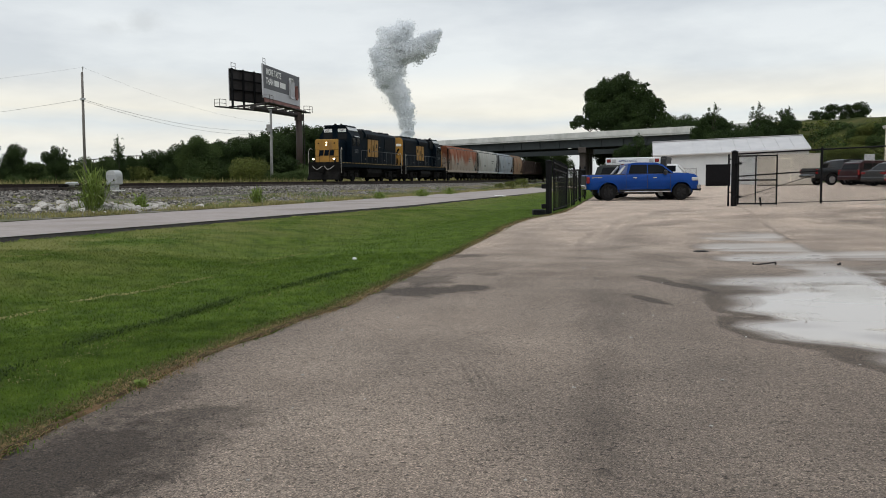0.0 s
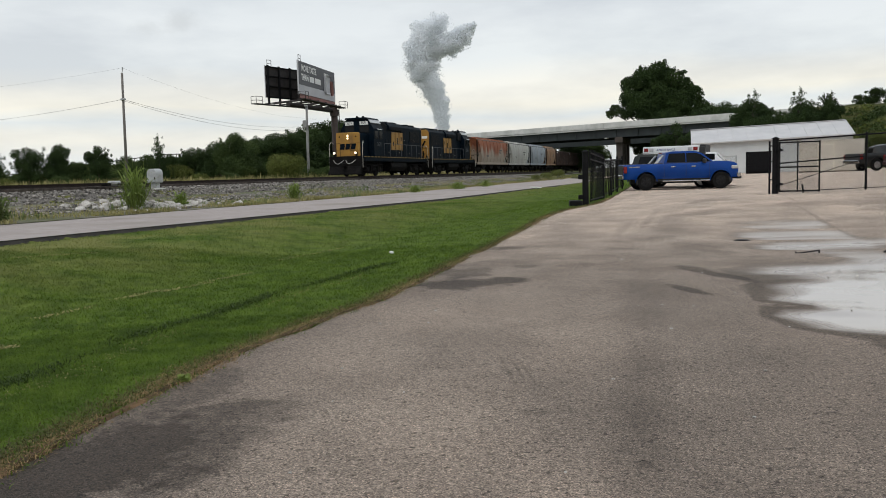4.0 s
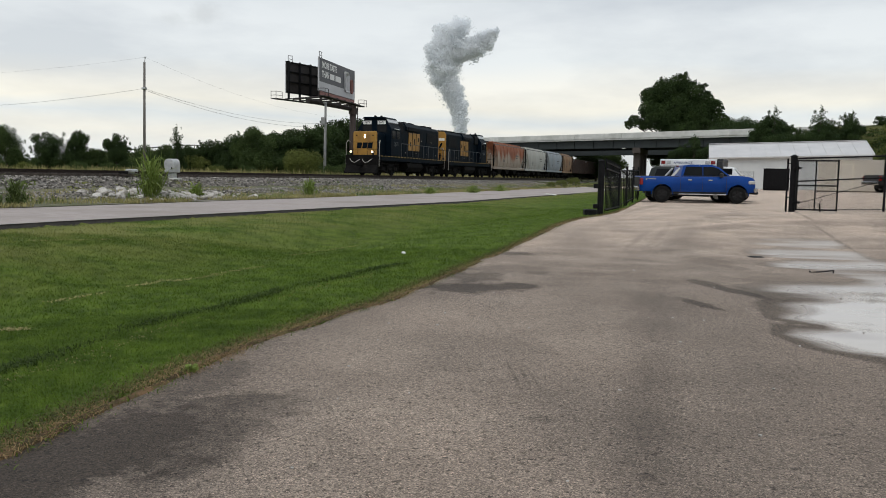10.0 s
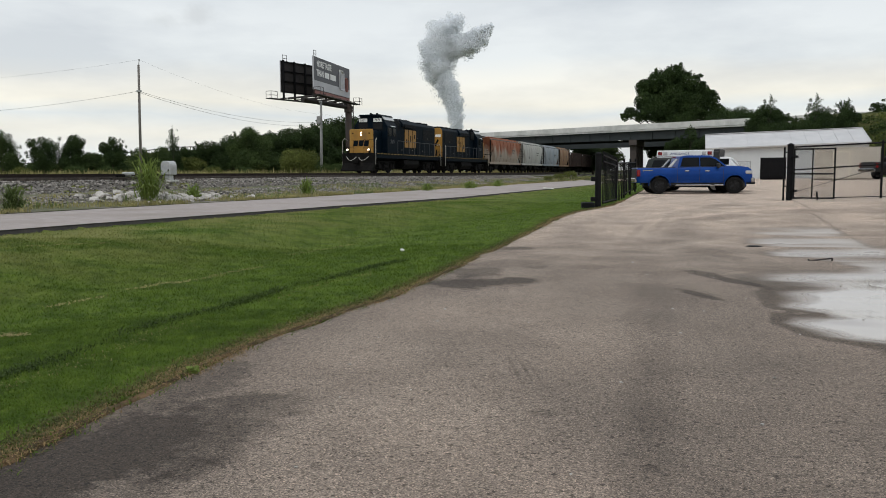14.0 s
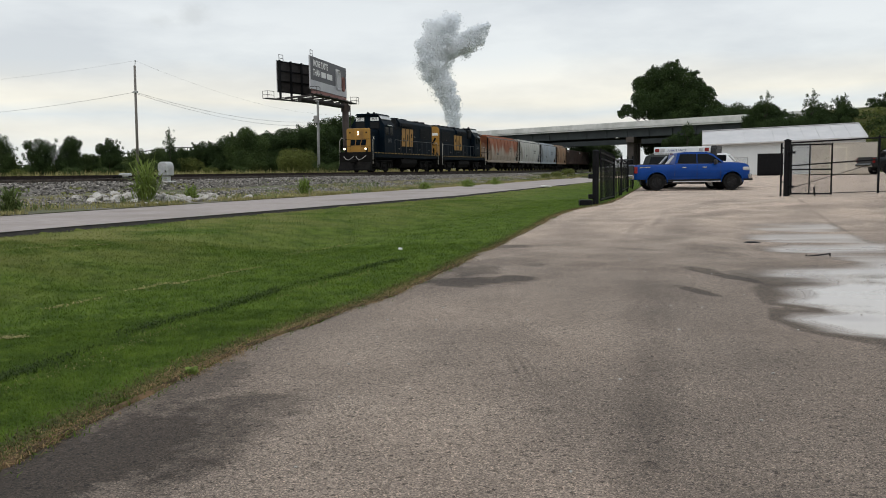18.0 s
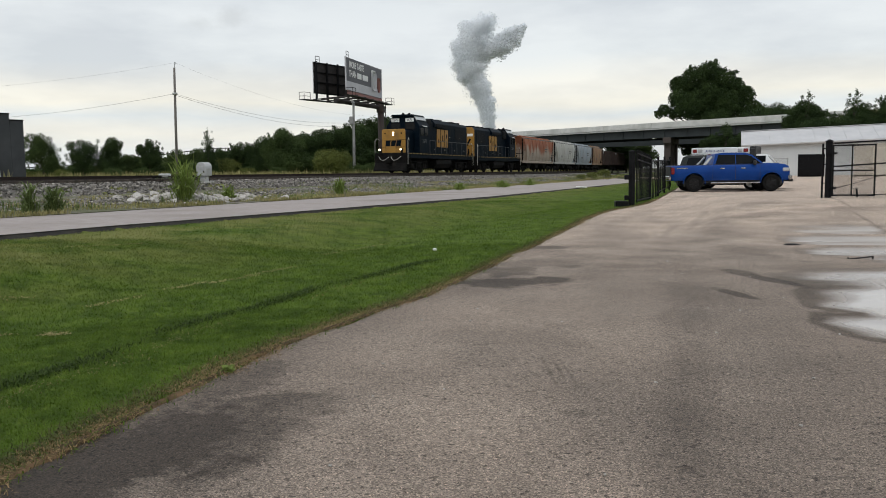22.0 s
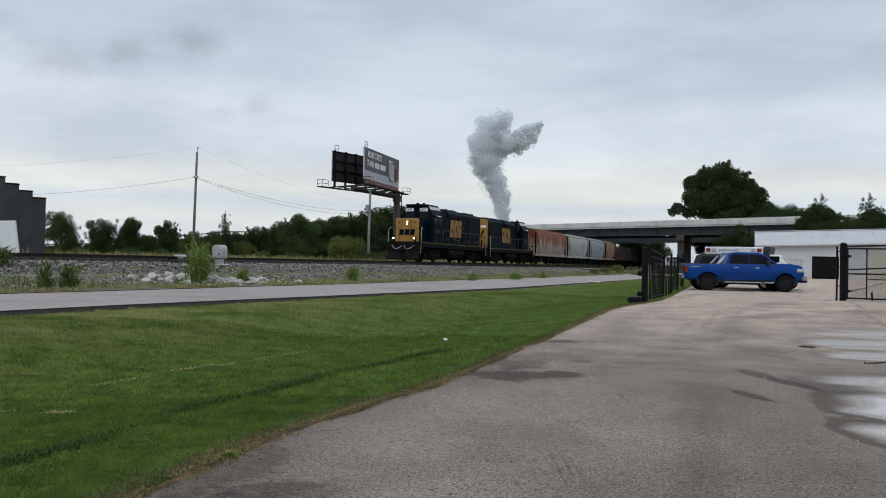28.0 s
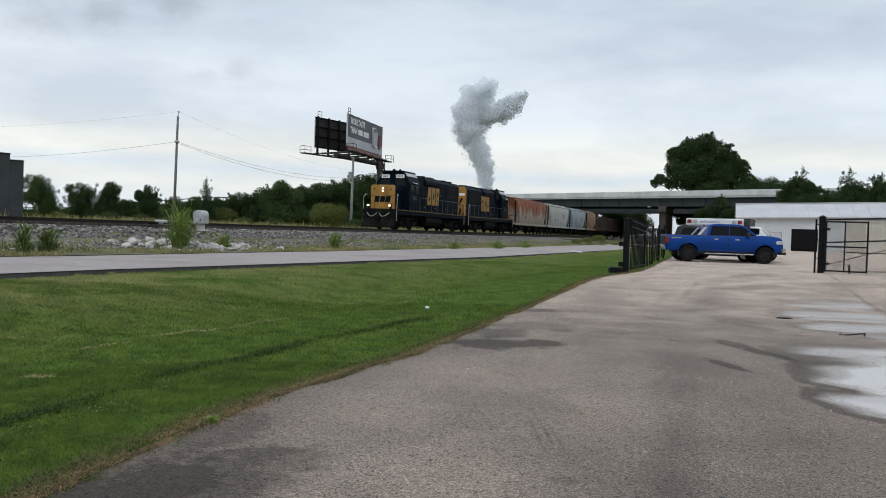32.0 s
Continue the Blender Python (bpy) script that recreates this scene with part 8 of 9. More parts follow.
def blades(name, P0, h, w, R, material, label, bend=0.5, seg=True):
    """Bent grass blades rooted at P0 (n, 3)."""
    n = len(P0)
    a = R.uniform(0, 2 * np.pi, n)
    u = np.stack([np.cos(a), np.sin(a), np.zeros(n)], 1)
    v = np.stack([-np.sin(a), np.cos(a), np.zeros(n)], 1)
    hh = (h * R.uniform(0.5, 1.3, n))[:, None]
    ww = (w * R.uniform(0.7, 1.3, n))[:, None]
    bd = (bend * R.uniform(0.1, 1.1, n))[:, None]
    up = np.array([[0, 0, 1.0]])
    midp = P0 + up * hh * 0.6 + v * hh * bd * 0.3
    tip = P0 + up * hh * (1 - 0.25 * bd) + v * hh * bd
    a, b = midp - u * ww * 0.75, midp + u * ww * 0.75
    P = np.concatenate([np.stack([P0 - u * ww, P0 + u * ww, b, a], 1), np.stack([a, b, tip + u * ww * 0.15, tip - u * ww * 0.15], 1)])
    ob = part(name, quads_mesh(name, P, material), None)
    return tagged(ob, label, "grass", kind="stuff")


def build_grass():
    R = np.random.RandomState(3)
    # mown lawn near the yard's edge
    for n, d0, d1, h, w in ((150000, 2.5, 9.0, 0.026, 0.0026), (120000, 8.0, 16.5, 0.034, 0.0045), (110000, 15.0, 34.0, 0.032, 0.0062), (60000, 32, 70, 0.045, 0.013)):
        az = np.radians(R.uniform(-52, 12, n * 2))
        d = np.sqrt(R.uniform(d0 ** 2, d1 ** 2, n * 2))
        x, y = d * np.sin(az), d * np.cos(az)
        q, p = along(x, y), aside(x, y)
        ok = (x < lot_edge(y) + 0.02) & (p < road_near(q) - 0.05)
        x, y = x[ok][:n], y[ok][:n]
        hump = np.array([noise.noise((a * 1.7, b * 1.7, 5.0)) for a, b in zip(x, y)])
        keep = R.uniform(size=len(x)) < 0.72 + 0.55 * hump
        x, y = x[keep], y[keep]
        blades("lawn", np.stack([x, y, land_z(x, y) - 0.035], 1), h, w, R, M_BLADE, "short mown green lawn grass", 2.6)
    # dry ragged fringe where the lawn meets the asphalt
    n = 26000
    y = 2.5 + 30 * R.uniform(0, 1, n) ** 1.6
    lump = np.array([noise.noise((a * 0.9, 4.0, 0)) + 0.6 * noise.noise((a * 3.1, 9.0, 0)) for a in y])
    x = lot_edge(y) + R.normal(-0.05, 0.055, n) * (1 + 1.2 * lump) + 0.10 * lump
    ok = lump + R.uniform(-0.5, 0.5, n) > -0.15
    x, y = x[ok], y[ok]
    blades("lawn_fringe", np.stack([x, y, lot_z(x, y) + 0.0], 1), 0.024, 0.0026, R, M_DRYBLADE, "dry brown grass fringe along the asphalt", 3.2)
    n = 15000
    y = 2.5 + 28 * R.uniform(0, 1, n) ** 1.6
    x = lot_edge(y) + R.normal(-0.12, 0.085, n)
    blades("lawn_margin", np.stack([x, y, np.maximum(land_z(x, y) - 0.03, lot_z(x, y))], 1), 0.034, 0.0030, R, M_DULLBLADE, "dull olive half-dead grass at the lawn's margin", 2.6)
    n = 2600
    y = 3 + 26 * R.uniform(0, 1, n) ** 1.5
    x = lot_edge(y) + R.normal(-0.05, 0.10, n)
    blades("lawn_edge", np.stack([x, y, land_z(x, y) - 0.02], 1), 0.050, 0.0045, R, M_BLADE, "longer green grass at the lawn's edge", 2.0)
    # wheel rut: long blades coloured dark as its shade, thin line of pale cuttings beside
    for name, n, off, h, w, mat, lab in (("rut_grass", 7000, 0.0, 0.038, 0.0050, M_RUTSHADE, "longer grass along a wheel rut in the lawn, coloured dark as the rut's shade"), ("cuttings", 1100, 0.28, 0.016, 0.005, M_STRAW, "thin pale line of grass cuttings beside the rut")):
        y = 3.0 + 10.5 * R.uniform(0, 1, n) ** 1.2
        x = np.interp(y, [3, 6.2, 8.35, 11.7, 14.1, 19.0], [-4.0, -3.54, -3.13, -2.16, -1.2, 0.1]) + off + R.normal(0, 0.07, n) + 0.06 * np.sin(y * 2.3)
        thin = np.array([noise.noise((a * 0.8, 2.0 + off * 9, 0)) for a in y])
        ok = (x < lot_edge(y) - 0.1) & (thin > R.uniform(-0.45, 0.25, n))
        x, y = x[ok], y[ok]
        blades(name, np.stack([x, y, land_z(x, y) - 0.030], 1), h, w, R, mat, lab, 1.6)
    # hay wisps left by the mower
    for cx, cy, ang, L in ((-4.95, 9.4, 75, 0.38), (-4.62, 10.8, 72, 0.42), (-4.2, 11.4, 66, 0.5), (-3.93, 12.4, 70, 0.6), (-5.2, 7.2, 8, 0.36), (-4.4, 7.2, 0, 0.09), (-6.4, 9.0, 40, 0.6), (-3.3, 16.0, 68, 1.2), (-7.2, 13.5, 50, 0.7)):
        n = 110
        s = R.uniform(-L, L, n)
        x = cx + s * math.cos(radians(ang)) + R.normal(0, 0.045, n)
        y = cy + s * math.sin(radians(ang)) + R.normal(0, 0.045, n)
        blades("hay_wisp", np.stack([x, y, land_z(x, y) - 0.012], 1), 0.022, 0.005, R, M_STRAW, "thin line of dry mown hay on the lawn", 3.4)
    # rough straw-coloured grass beyond the railway
    n = 26000
    q, p = R.uniform(-10, 160, n), R.uniform(33.2, 52, n)
    x, y = q * UX - p * UY, q * UY + p * UX
    blades("field_grass", np.stack([x, y, land_z(x, y)], 1), 0.95, 0.035, R, M_STRAW, "tall rough straw-coloured grass beyond the track", 0.5)
    # verge weeds
    n = 60000
    q, p = R.uniform(-15, 130, n), 19.2 + 5.4 * R.uniform(0, 1, n) ** 1.7
    k = np.array([noise.noise((a * 0.28, b * 0.6, 9.0)) for a, b in zip(q, p)])
    ok = k + (np.abs(p - 19.9) < 0.8) * 0.35 > -0.04
    q, p = q[ok], p[ok]
    x, y = q * UX - p * UY, q * UY + p * UX
    blades("verge_grass", np.stack([x, y, land_z(x, y)], 1), 0.15, 0.012, R, M_STRAW, "patchy dry weeds on the gravel verge", 0.7)
    n = 26000
    q, p = R.uniform(-15, 150, n), 19.3 + 4.3 * R.uniform(0, 1, n) ** 1.5
    k = np.array([noise.noise((a * 0.2, b * 0.5, 2.0)) for a, b in zip(q, p)])
    q, p = q[k > 0.1], p[k > 0.1]
    x, y = q * UX - p * UY, q * UY + p * UX
    blades("verge_weeds", np.stack([x, y, land_z(x, y)], 1), 0.20, 0.016, R, M_SOFTWEED, "green weeds on the gravel verge", 0.6)


def build_far_guardrail():
    g = empty("guardrail", pose(0, 0, 0), "dark guardrail on the far highway bank beyond the wood", "guardrail")
    pts = []
    for k in range(29):
        ha = -28 + k * 3.4
        x, y = -121 + 0.912 * ha + 0.41 * 8, 200 + 0.41 * ha - 0.912 * 8
        pts.append(Vector((x, y, float(land_z(x, y)))))
    for p, q in zip(pts, pts[1:]):
        part("beam", tube(p + Vector((0, 0, 0.75)), q + Vector((0, 0, 0.75)), 0.11, None, 6), M_RUSTST, g)
    for p in pts:
        part("post", box(0.14, 0.14, 1.0, (p.x, p.y, p.z + 0.4)), M_RUSTST, g)


def weed_clump(name, label, x, y, h, r, n, seed, mat):
    """A clump of long arching blades on thin stalks."""
    R = np.random.RandomState(seed)
    t = empty(name, pose(x, y, float(land_z(x, y))), label, "weed")
    bm = bmesh.new()
    for k in range(max(4, n // 60)):
        a, d = R.uniform(0, 6.28), R.uniform(0, r * 0.6)
        p0 = Vector((math.cos(a) * d, math.sin(a) * d, 0))
        tip = p0 * 1.9 + Vector((R.normal(0, 0.08), R.normal(0, 0.08), h * R.uniform(0.7, 1.0)))
        tube(p0, tip, 0.012, bm, 4, 0.004)
    part("stalks", bm, mat, t)
    a, d = R.uniform(0, 6.28, n), np.abs(R.normal(0, r * 0.42, n))
    z = R.uniform(0, 0.72, n) ** 1.4 * h * np.clip(1.15 - d / (r * 1.3), 0.2, 1)
    P0 = np.stack([np.cos(a) * d, np.sin(a) * d, z], 1)
    al = a + R.normal(0, 0.9, n)
    L = h * 0.30 * R.uniform(0.4, 1.5, n)
    u = np.stack([np.cos(al), np.sin(al), np.zeros(n)], 1)
    w = np.stack([-np.sin(al), np.cos(al), np.zeros(n)], 1) * (0.020 * R.uniform(0.6, 1.4, n))[:, None]
    up = np.array([[0, 0, 1.0]])
    m1 = P0 + u * (L * 0.42)[:, None] + up * (L * 0.72)[:, None]
    tip = P0 + u * (L * 1.10)[:, None] + up * (L * R.uniform(0.35, 1.0, n))[:, None]
    P = np.concatenate([np.stack([P0 - w * 0.6, P0 + w * 0.6, m1 + w, m1 - w], 1), np.stack([m1 - w, m1 + w, tip + w * 0.15, tip - w * 0.15], 1)])
    part("leaves", quads_mesh("leaves", P, mat), None, t)
    return t


def stone_mesh(seed, flat=0.7):
    rnd = random.Random(seed)
    bm = bmesh.new()
    bmesh.ops.create_icosphere(bm, subdivisions=2, radius=1)
    off = Vector((rnd.uniform(0, 50), rnd.uniform(0, 50), 0))
    for v in bm.verts:
        k = 1 + 0.6 * noise.noise(v.co * 1.2 + off) + rnd.uniform(-0.04, 0.04)
        v.co = v.co * k
    for _ in range(9):  # broken faces
        n = Vector((rnd.gauss(0, 1), rnd.gauss(0, 1), rnd.gauss(0, 1))).normalized()
        d = rnd.uniform(0.45, 0.8)
        for v in bm.verts:
            v.co -= n * max(0.0, v.co.dot(n) - d)
    for v in bm.verts:
        v.co = Vector((v.co.x * 1.1, v.co.y * 0.85, v.co.z * flat))
    return finish(bm, "boulder", M_BOULDER)


M_BOULDER = surf("pale_limestone", (0.38, 0.355, 0.325), (0.62, 0.59, 0.55), 3, 0.9, 0.6, 12, c3=(0.20, 0.18, 0.155), scale3=1.2, rand=0.18)
M_GRAVEL = surf("grey_ballast_stone", (0.13, 0.118, 0.105), (0.33, 0.305, 0.275), 8, 0.95, island=0.75)
M_RELAY = surf("silver_painted_case", (0.40, 0.41, 0.41), (0.52, 0.53, 0.53), 4, 0.5, metal=0.3, c3=(0.28, 0.27, 0.25), scale3=2.0)


def build_stones():
    kinds = [stone_mesh(60 + i) for i in range(5)]
    rnd = random.Random(12)
    spots = []
    for cx, cy, sx, sy, n in ((-13.75, 31.0, 1.6, 1.9, 92), (-12.0, 32.2, 1.8, 1.4, 60), (-10.4, 34.6, 1.9, 1.2, 34), (-13.6, 31.6, 1.1, 0.8, 20)):
        for k in range(n):
            spots.append((cx + rnd.gauss(0, sx * 0.55), cy + rnd.gauss(0, sy * 0.6), 0.07 + 0.22 * rnd.random() ** 2.0))
    for x, y, r in spots:
        if aside(x, y) < 20.0:
            continue
        ob = part("boulder", kinds[rnd.randrange(5)], None)
        ob.matrix_basis = pose(x, y, float(land_z(x, y)) + r * 0.35, rnd.uniform(-20, 20), rnd.uniform(-20, 20), rnd.uniform(0, 360)) @ Matrix.Diagonal((r, r, r, 1))
        tagged(ob, "pale rough limestone boulder dumped beside the track", "boulder", "boulders")
    # loose ballast
    R = np.random.RandomState(9)
    n = 34000
    q = R.uniform(-12, 110, n)
    p = np.where(R.uniform(size=n) < 0.62, R.uniform(24.0, 26.9, n), R.uniform(21.0, 24.4, n))
    x, y = q * UX - p * UY, q * UY + p * UX
    z = land_z(x, y) + 0.035
    s = R.uniform(0.03, 0.085, n)
    t4 = np.array([(1, 1, 1), (1, -1, -1), (-1, 1, -1), (-1, -1, 1)], float) * 0.75
    V = t4[None] * s[:, None, None] * R.uniform(0.6, 1.3, (n, 4, 3))
    a = R.uniform(0, 6.28, n)
    c_, s_ = np.cos(a)[:, None], np.sin(a)[:, None]
    V = np.stack([V[..., 0] * c_ - V[..., 1] * s_, V[..., 0] * s_ + V[..., 1] * c_, V[..., 2] * 0.7], -1) + np.stack([x, y, z], 1)[:, None]
    F = np.array([(0, 1, 2), (0, 3, 1), (0, 2, 3), (1, 3, 2)])
    P = V[:, F].reshape(-1, 3, 3)
    me = bpy.data.meshes.new("loose_ballast")
    me.vertices.add(n * 4)
    me.vertices.foreach_set("co", V.reshape(-1).astype(np.float32))
    fi = (F[None] + 4 * np.arange(n)[:, None, None]).reshape(-1).astype(np.int32)
    me.loops.add(len(fi))
    me.loops.foreach_set("vertex_index", fi)
    me.polygons.add(len(fi) // 3)
    me.polygons.foreach_set("loop_start", np.arange(0, len(fi), 3, dtype=np.int32))
    me.polygons.foreach_set("loop_total", np.full(len(fi) // 3, 3, dtype=np.int32))
    me.materials.append(M_GRAVEL)
    me.update(calc_edges=True)
    tagged(part("loose_ballast", me, None), "loose crushed grey stone on the track's shoulder", "gravel", kind="stuff")


def build_trackside():
    z = float(land_z(-15.77, 39.46)) + 0.03
    c = empty("relay_case", pose(-15.77, 39.46, z, 0, 0, -20), "round-shouldered silver signal case on a stand by the track", "signal box")
    part("case", prism([(-0.30, 0.30), (0.30, 0.30), (0.30, 0.78), (0.26, 0.90), (0.14, 0.98), (-0.14, 0.98), (-0.26, 0.90), (-0.30, 0.78)], 0.5, "y", None, 0.05), M_RELAY, c)
    part("stand", box(0.32, 0.3, 0.32, (0, 0, 0.13), 0.02), M_RELAY, c)
    part("door", box(0.44, 0.03, 0.46, (0, -0.26, 0.56), 0.02), M_RELAY, c)
    part("hasp", box(0.05, 0.05, 0.10, (0.22, -0.29, 0.52), 0.01), M_STEEL, c)
    part("base_plate", box(0.7, 0.6, 0.05, (0, 0, 0.0), 0.01), M_CONC, c)
    v = on_track(31.3, 26.9)
    s = empty("switch_machine", pose(v.x, v.y, rail_z(31.3) - 0.17, 0, 0, HEAD), "low pale switch machine bolted beside the rail", "switch machine")
    part("housing", box(0.38, 0.55, 0.22, (0, 0, 0.14), 0.06), M_RELAY, s)
    part("motor", box(0.30, 0.40, 0.14, (0, -0.55, 0.09), 0.04), M_UNDER, s)
    part("throw_rod", tube((0.1, 0, 0.1), (1.3, 0, 0.08), 0.03, None, 6), M_STEEL, s)
    part("sleeper_plate", box(0.9, 2.0, 0.05, (0, -0.3, 0.0), 0.01), M_TIE, s)
    tw = [(-13.0, 30.5, 1.95, 0.55, 330, 1), (-14.26, 22.5, 1.1, 0.20, 150, 2), (-13.95, 23.2, 0.9, 0.34, 280, 3), (-9.3, 41.0, 1.0, 0.45, 220, 4), (-19.0, 27.4, 0.8, 0.4, 240, 5), (-12.2, 33.0, 0.7, 0.4, 240, 6),
          (-4.0, 51.5, 0.55, 0.5, 300, 7), (-1.5, 58.0, 0.6, 0.7, 360, 8), (0.5, 66.0, 0.6, 0.7, 360, 9)]
    for x, y, h, r, n, sd in tw:
        weed_clump("tall_weed", "tall arching bright green weed clump beside the lane" if h > 1.5 else "leafy green weed on the gravel verge", x, y, h, r, n, sd, M_SOFTWEED if sd in (2, 3, 5) else M_WEED)
    k = tree_kind(1.9, 2.6, 91, M_LEAF3, 900, 0.10, 0.5, "low")
    for x, y, s in ((7.6, 93.5, 0.5), (9.2, 96.5, 0.65), (6.2, 90, 0.4)):
        plant(k, "shrub", "yellow-green shrub between lane and railway", "shrub", x, y, float(land_z(x, y)), s, 30 * s, "trackside shrubs")
    weed_clump("weed", "small pale leafy weed at the lawn's edge", -2.16, 5.72, 0.07, 0.06, 44, 12, M_WEED)
    # litter on the lane's edge
    lit = part("paper_litter", box(0.7, 0.3, 0.06, (0, 0, 0.03), 0.02), M_WHITE, None)
    lit.matrix_basis = pose(3.8, 54.9, float(road_z(along(3.8, 54.9))) + 0.02, 3, 4, 25)
    tagged(lit, "crumpled white paper litter beside the lane", "litter")
    lit = part("paper_litter", box(0.07, 0.06, 0.04, (0, 0, 0.02), 0.012), M_WHITE, None)
    lit.matrix_basis = pose(-1.6, 14.6, float(land_z(-1.6, 14.6)) + 0.03, 8, 5, 25)
    tagged(lit, "small scrap of white paper on the lawn", "litter")
    # drain and bent rods lying in the wet
    dr = empty("drain_cover", pose(4.95, 15.7, float(puddle_bowl(np.array(4.95), np.array(15.7))) + 0.004), "small round cast-iron drain cover in the asphalt", "drain cover")
    part("frame", tube((0, 0, -0.02), (0, 0, 0.012), 0.15, None, 20), M_RUSTST, dr)
    part("lid", tube((0, 0, 0.0), (0, 0, 0.022), 0.11, None, 20), M_BLACK, dr)
    for i, (x, y, L, a) in enumerate(((5.25, 13.35, 0.40, 10), (6.4, 13.2, 0.03, 0))):
        b = empty("bent_rod", pose(x, y, float(puddle_bowl(np.array(x), np.array(y))), 0, 0, a), "short bent dark steel rod stuck in the wet asphalt", "steel rod", "bent rods")
        bm = tube((-L / 2, 0, 0.01), (L / 2, 0, 0.045), 0.012, None, 6)
        part("rod", bm, M_RUSTST, b)
        part("bent_end", tube((L / 2, 0, -0.03), (L / 2, 0, 0.055), 0.014, None, 6), M_RUSTST, b)
        part("bent_end", tube((-L / 2, 0, -0.03), (-L / 2, 0, 0.04), 0.014, None, 6), M_RUSTST, b)
    # scattered pebbles on the asphalt
    km = stone_mesh(70)
    rnd = random.Random(2)
    for i in range(46):
        x, y = rnd.uniform(-1.2, 5.5), rnd.uniform(3.6, 13)
        if x < lot_edge(y) + 0.2:
            continue
        r = rnd.uniform(0.008, 0.018)
        ob = part("pebble", km, None)
        ob.matrix_basis = pose(x, y, float(lot_z(x, y)) + float(puddle_bowl(np.array(x), np.array(y))) + 0.006, 0, 0, rnd.uniform(0, 360)) @ Matrix.Diagonal((r, r, r, 1))
        tagged(ob, "small loose pebble on the asphalt", "pebble", "pebbles")


def steam():
    """Pale steam: tiny flakes that pass on as much skylight as they throw back."""
    m = surf("pale_steam", (0.925, 0.945, 0.965), (0.955, 0.968, 0.98), 0.02, 1.0, spec=0.0)
    nt = m.node_tree
    b = nt.nodes["Principled BSDF"]
    tr = nt.nodes.new("ShaderNodeBsdfTranslucent")
    nt.links.new(b.inputs["Base Color"].links[0].from_socket, tr.inputs["Color"])
    mix = nt.nodes.new("ShaderNodeMixShader")
    mix.inputs[0].default_value = 0.5
    nt.links.new(b.outputs[0], mix.inputs[1])
    nt.links.new(tr.outputs[0], mix.inputs[2])
    nt.links.new(mix.outputs[0], nt.nodes["Material Output"].inputs["Surface"])
    return m


def billows(rows, seed, wide=1.0):
    """Puffs melting into one another along rows of (x, z, radius): x, y, z and two radii each."""
    rnd = random.Random(seed)
    out = []
    for (xa, za, ra), (xb, zb, rb) in zip(rows, rows[1:]):
        n = max(3, int(math.hypot(xb - xa, zb - za) / 8))
        for k in range(n):
            f = k / n
            x, z, r = xa + (xb - xa) * f, za + (zb - za) * f, (ra + (rb - ra) * f) * wide
            out.append((x, 0, z, r * 0.72, r * 0.72))
            for c in range(5):
                a, d, q = rnd.uniform(0, 6.28), r * rnd.uniform(0.45, 0.85), r * rnd.uniform(0.18, 0.42)
                out.append((x + d * math.cos(a), rnd.uniform(-0.5, 0.5) * r, z + d * math.sin(a), q, q * rnd.uniform(0.75, 1.1)))
    return out


def build_plume():
    """A distant column of steam: a dense heart with thin wisps round it."""
    pl = empty("steam_plume", pose(0, 1500, 0), "tall grey steam plume leaning over in the far distance", "steam plume")
    mat = steam()
    out = []
    for name, seed, n, rows in (("steam_column", 1, 78000, [(-63, -10, 12), (-63, 84, 15), (-63, 104, 18), (-72, 134, 22), (-84, 164, 26), (-96, 192, 32), (-100, 215, 36), (-92, 244, 33), (-72, 266, 22), (-52, 272, 13)]),
                                ("steam_crown", 3, 24000, [(-78, 220, 18), (-54, 227, 23), (-36, 238, 23), (-22, 250, 17), (-10, 260, 11), (0, 264, 6)])):
        body = part(name, leaf_cloud(name, billows(rows, seed), n, 1.2, mat, seed, 0.0), None, pl)
        tagged(body, "billows of pale grey steam", kind="stuff")
        wisps = part("thin_steam", leaf_cloud("thin_steam", billows(rows, seed + 5, 1.14), n // 8, 1.0, mat, seed + 5, 0.0), None, body)
        tagged(wisps, "thin outer wisps of pale grey steam", kind="stuff")
        out.append(body)
    return out


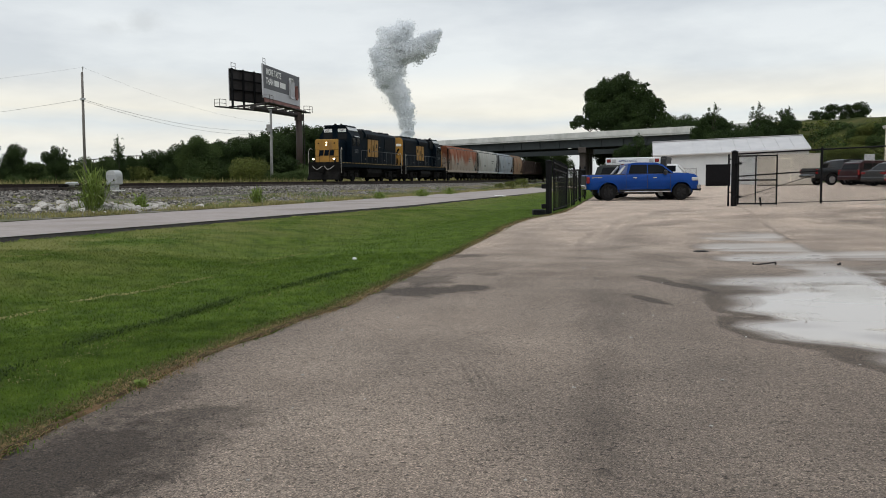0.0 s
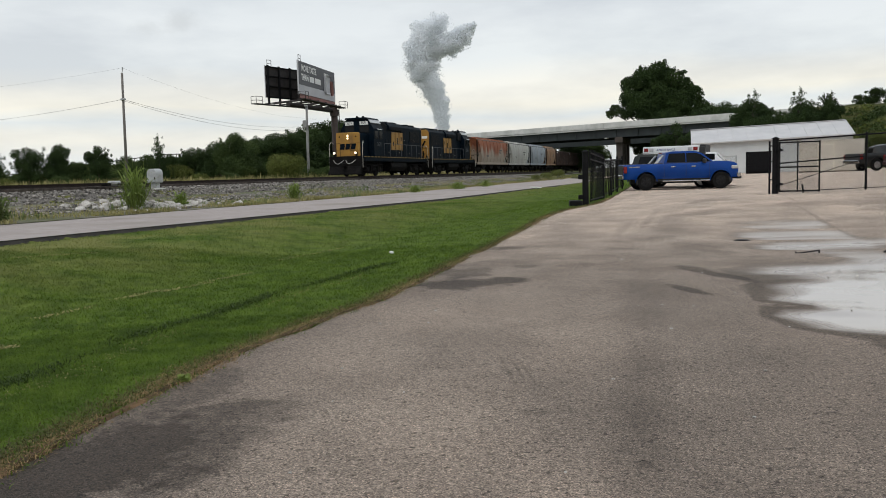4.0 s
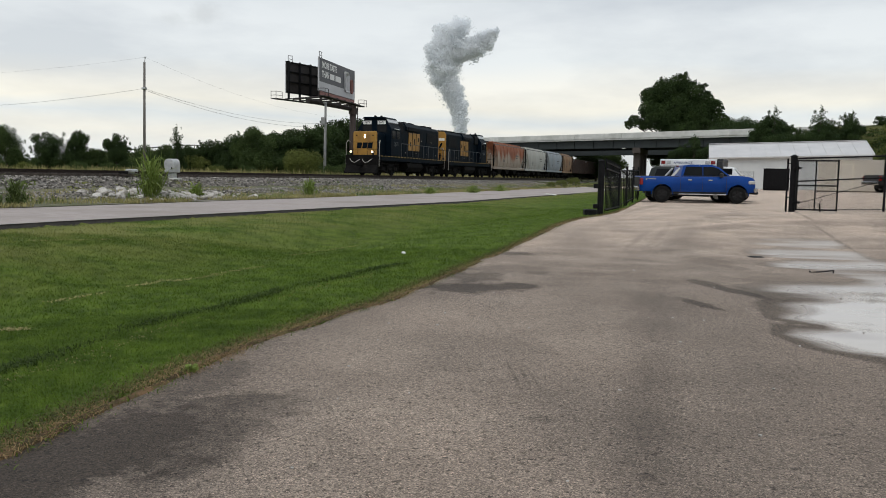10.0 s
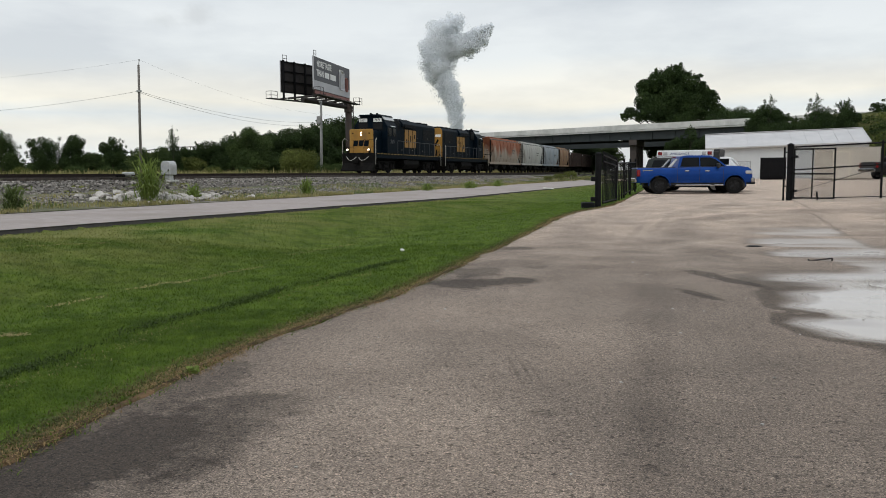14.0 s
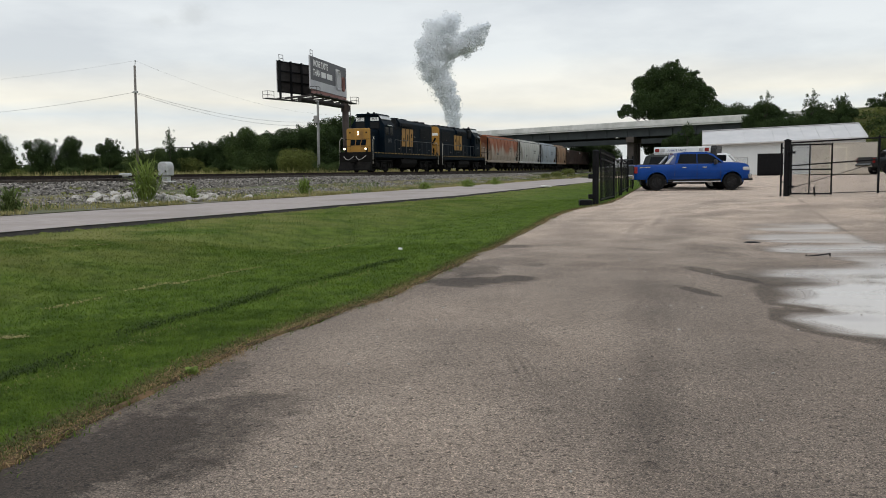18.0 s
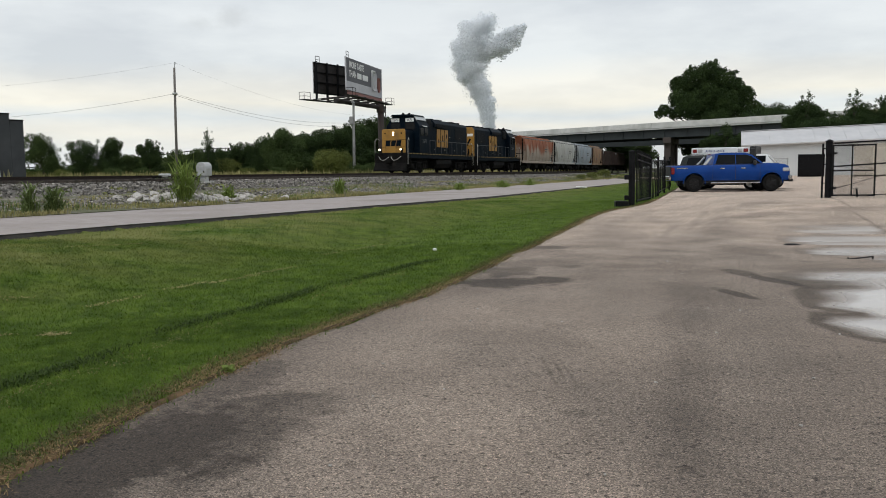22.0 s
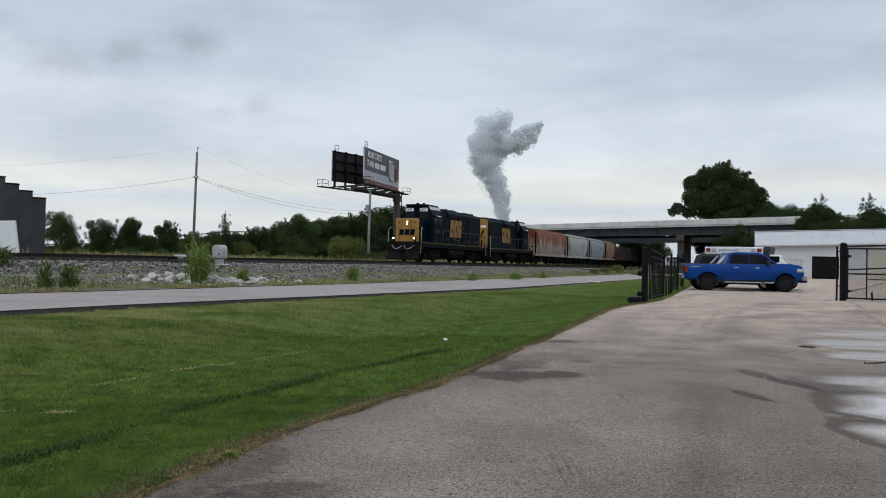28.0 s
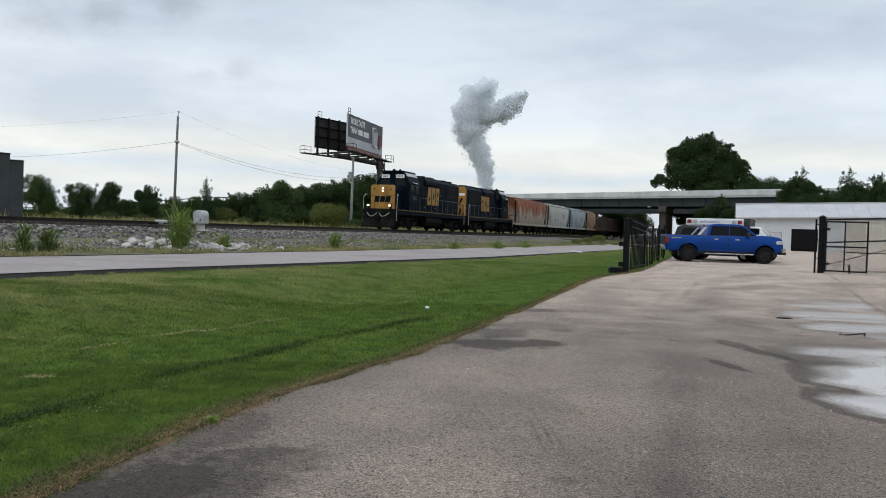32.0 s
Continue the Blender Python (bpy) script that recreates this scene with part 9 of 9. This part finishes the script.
def build_yard_marks():
    """Faint parking lines and a low timber kerb with grass behind the fence."""
    for i, (a, b) in enumerate((((13.2, 29.75), (18.6, 29.3)), ((12.8, 24.4), (16.2, 25.2)))):
        a, b = Vector(a), Vector(b)
        n = Vector((-(b - a).y, (b - a).x)).normalized() * 0.05
        verts, faces = [], []
        for k in range(13):
            c = a.lerp(b, k / 12)
            for q in (c - n, c + n):
                verts.append((q.x, q.y, float(lot_z(q.x, q.y)) + 0.006))
            if k:
                faces.append((2 * k - 2, 2 * k, 2 * k + 1, 2 * k - 1))
        tagged(sheet("parking_line", verts, faces, M_LINE), "worn white painted parking line on the asphalt", "road marking", "parking lines")
    z = float(lot_z(16.6, 27.2))
    k = part("timber_kerb", tube((15.9, 26.4, z + 0.05), (22.0, 24.6, float(lot_z(22.0, 24.6)) + 0.05), 0.06, None, 8), M_TIE)
    tagged(k, "dark weathered timber kerb along a grass strip", "kerb")
    R = np.random.RandomState(8)
    n = 3000
    t = R.uniform(0, 1, n)
    x = 16.0 + 6.0 * t + R.uniform(0, 0.25, n)
    y = 26.5 - 1.8 * t + R.uniform(0.1, 1.1, n)
    blades("kerb_grass", np.stack([x, y, lot_z(x, y) - 0.01], 1), 0.12, 0.012, R, M_BLADE, "unmown grass strip behind the timber kerb", 0.9)


M_LINE = surf("worn_white_line", (0.34, 0.32, 0.29), (0.50, 0.48, 0.45), 9, 0.8, c3=(0.33, 0.28, 0.23), scale3=1.2, lo3=0.45, hi3=0.55, space="World")
build_trees()
build_far_bank_scrub()
build_yard_marks()
build_grass()
build_stones()
build_trackside()
build_far_guardrail()
PLUME = build_plume()


# ---------------------------------------------------------------- what moves
def motions():
    for ob, place, turn in ROLLING:
        walk(ob, [(t, at_track(Q0 + place - d, turn=turn)) for t, d in ROLL])
    for ob, place, r, sign in WHEELS:
        walk(ob, [(t, pose(*place) @ Matrix.Rotation(sign * d / r, 4, "X")) for t, d in ROLL])
    # the plume's crown drifts slowly down the wind
    for ob, dx, dz in ((PLUME[0], 0.0, -7.0), (PLUME[1], 6.0, -12.0)):
        walk(ob, [(0, pose(0, 0, 0)), (16, pose(dx / 2, 0, dz / 2)), (32, pose(dx, 0, dz))])


motions()
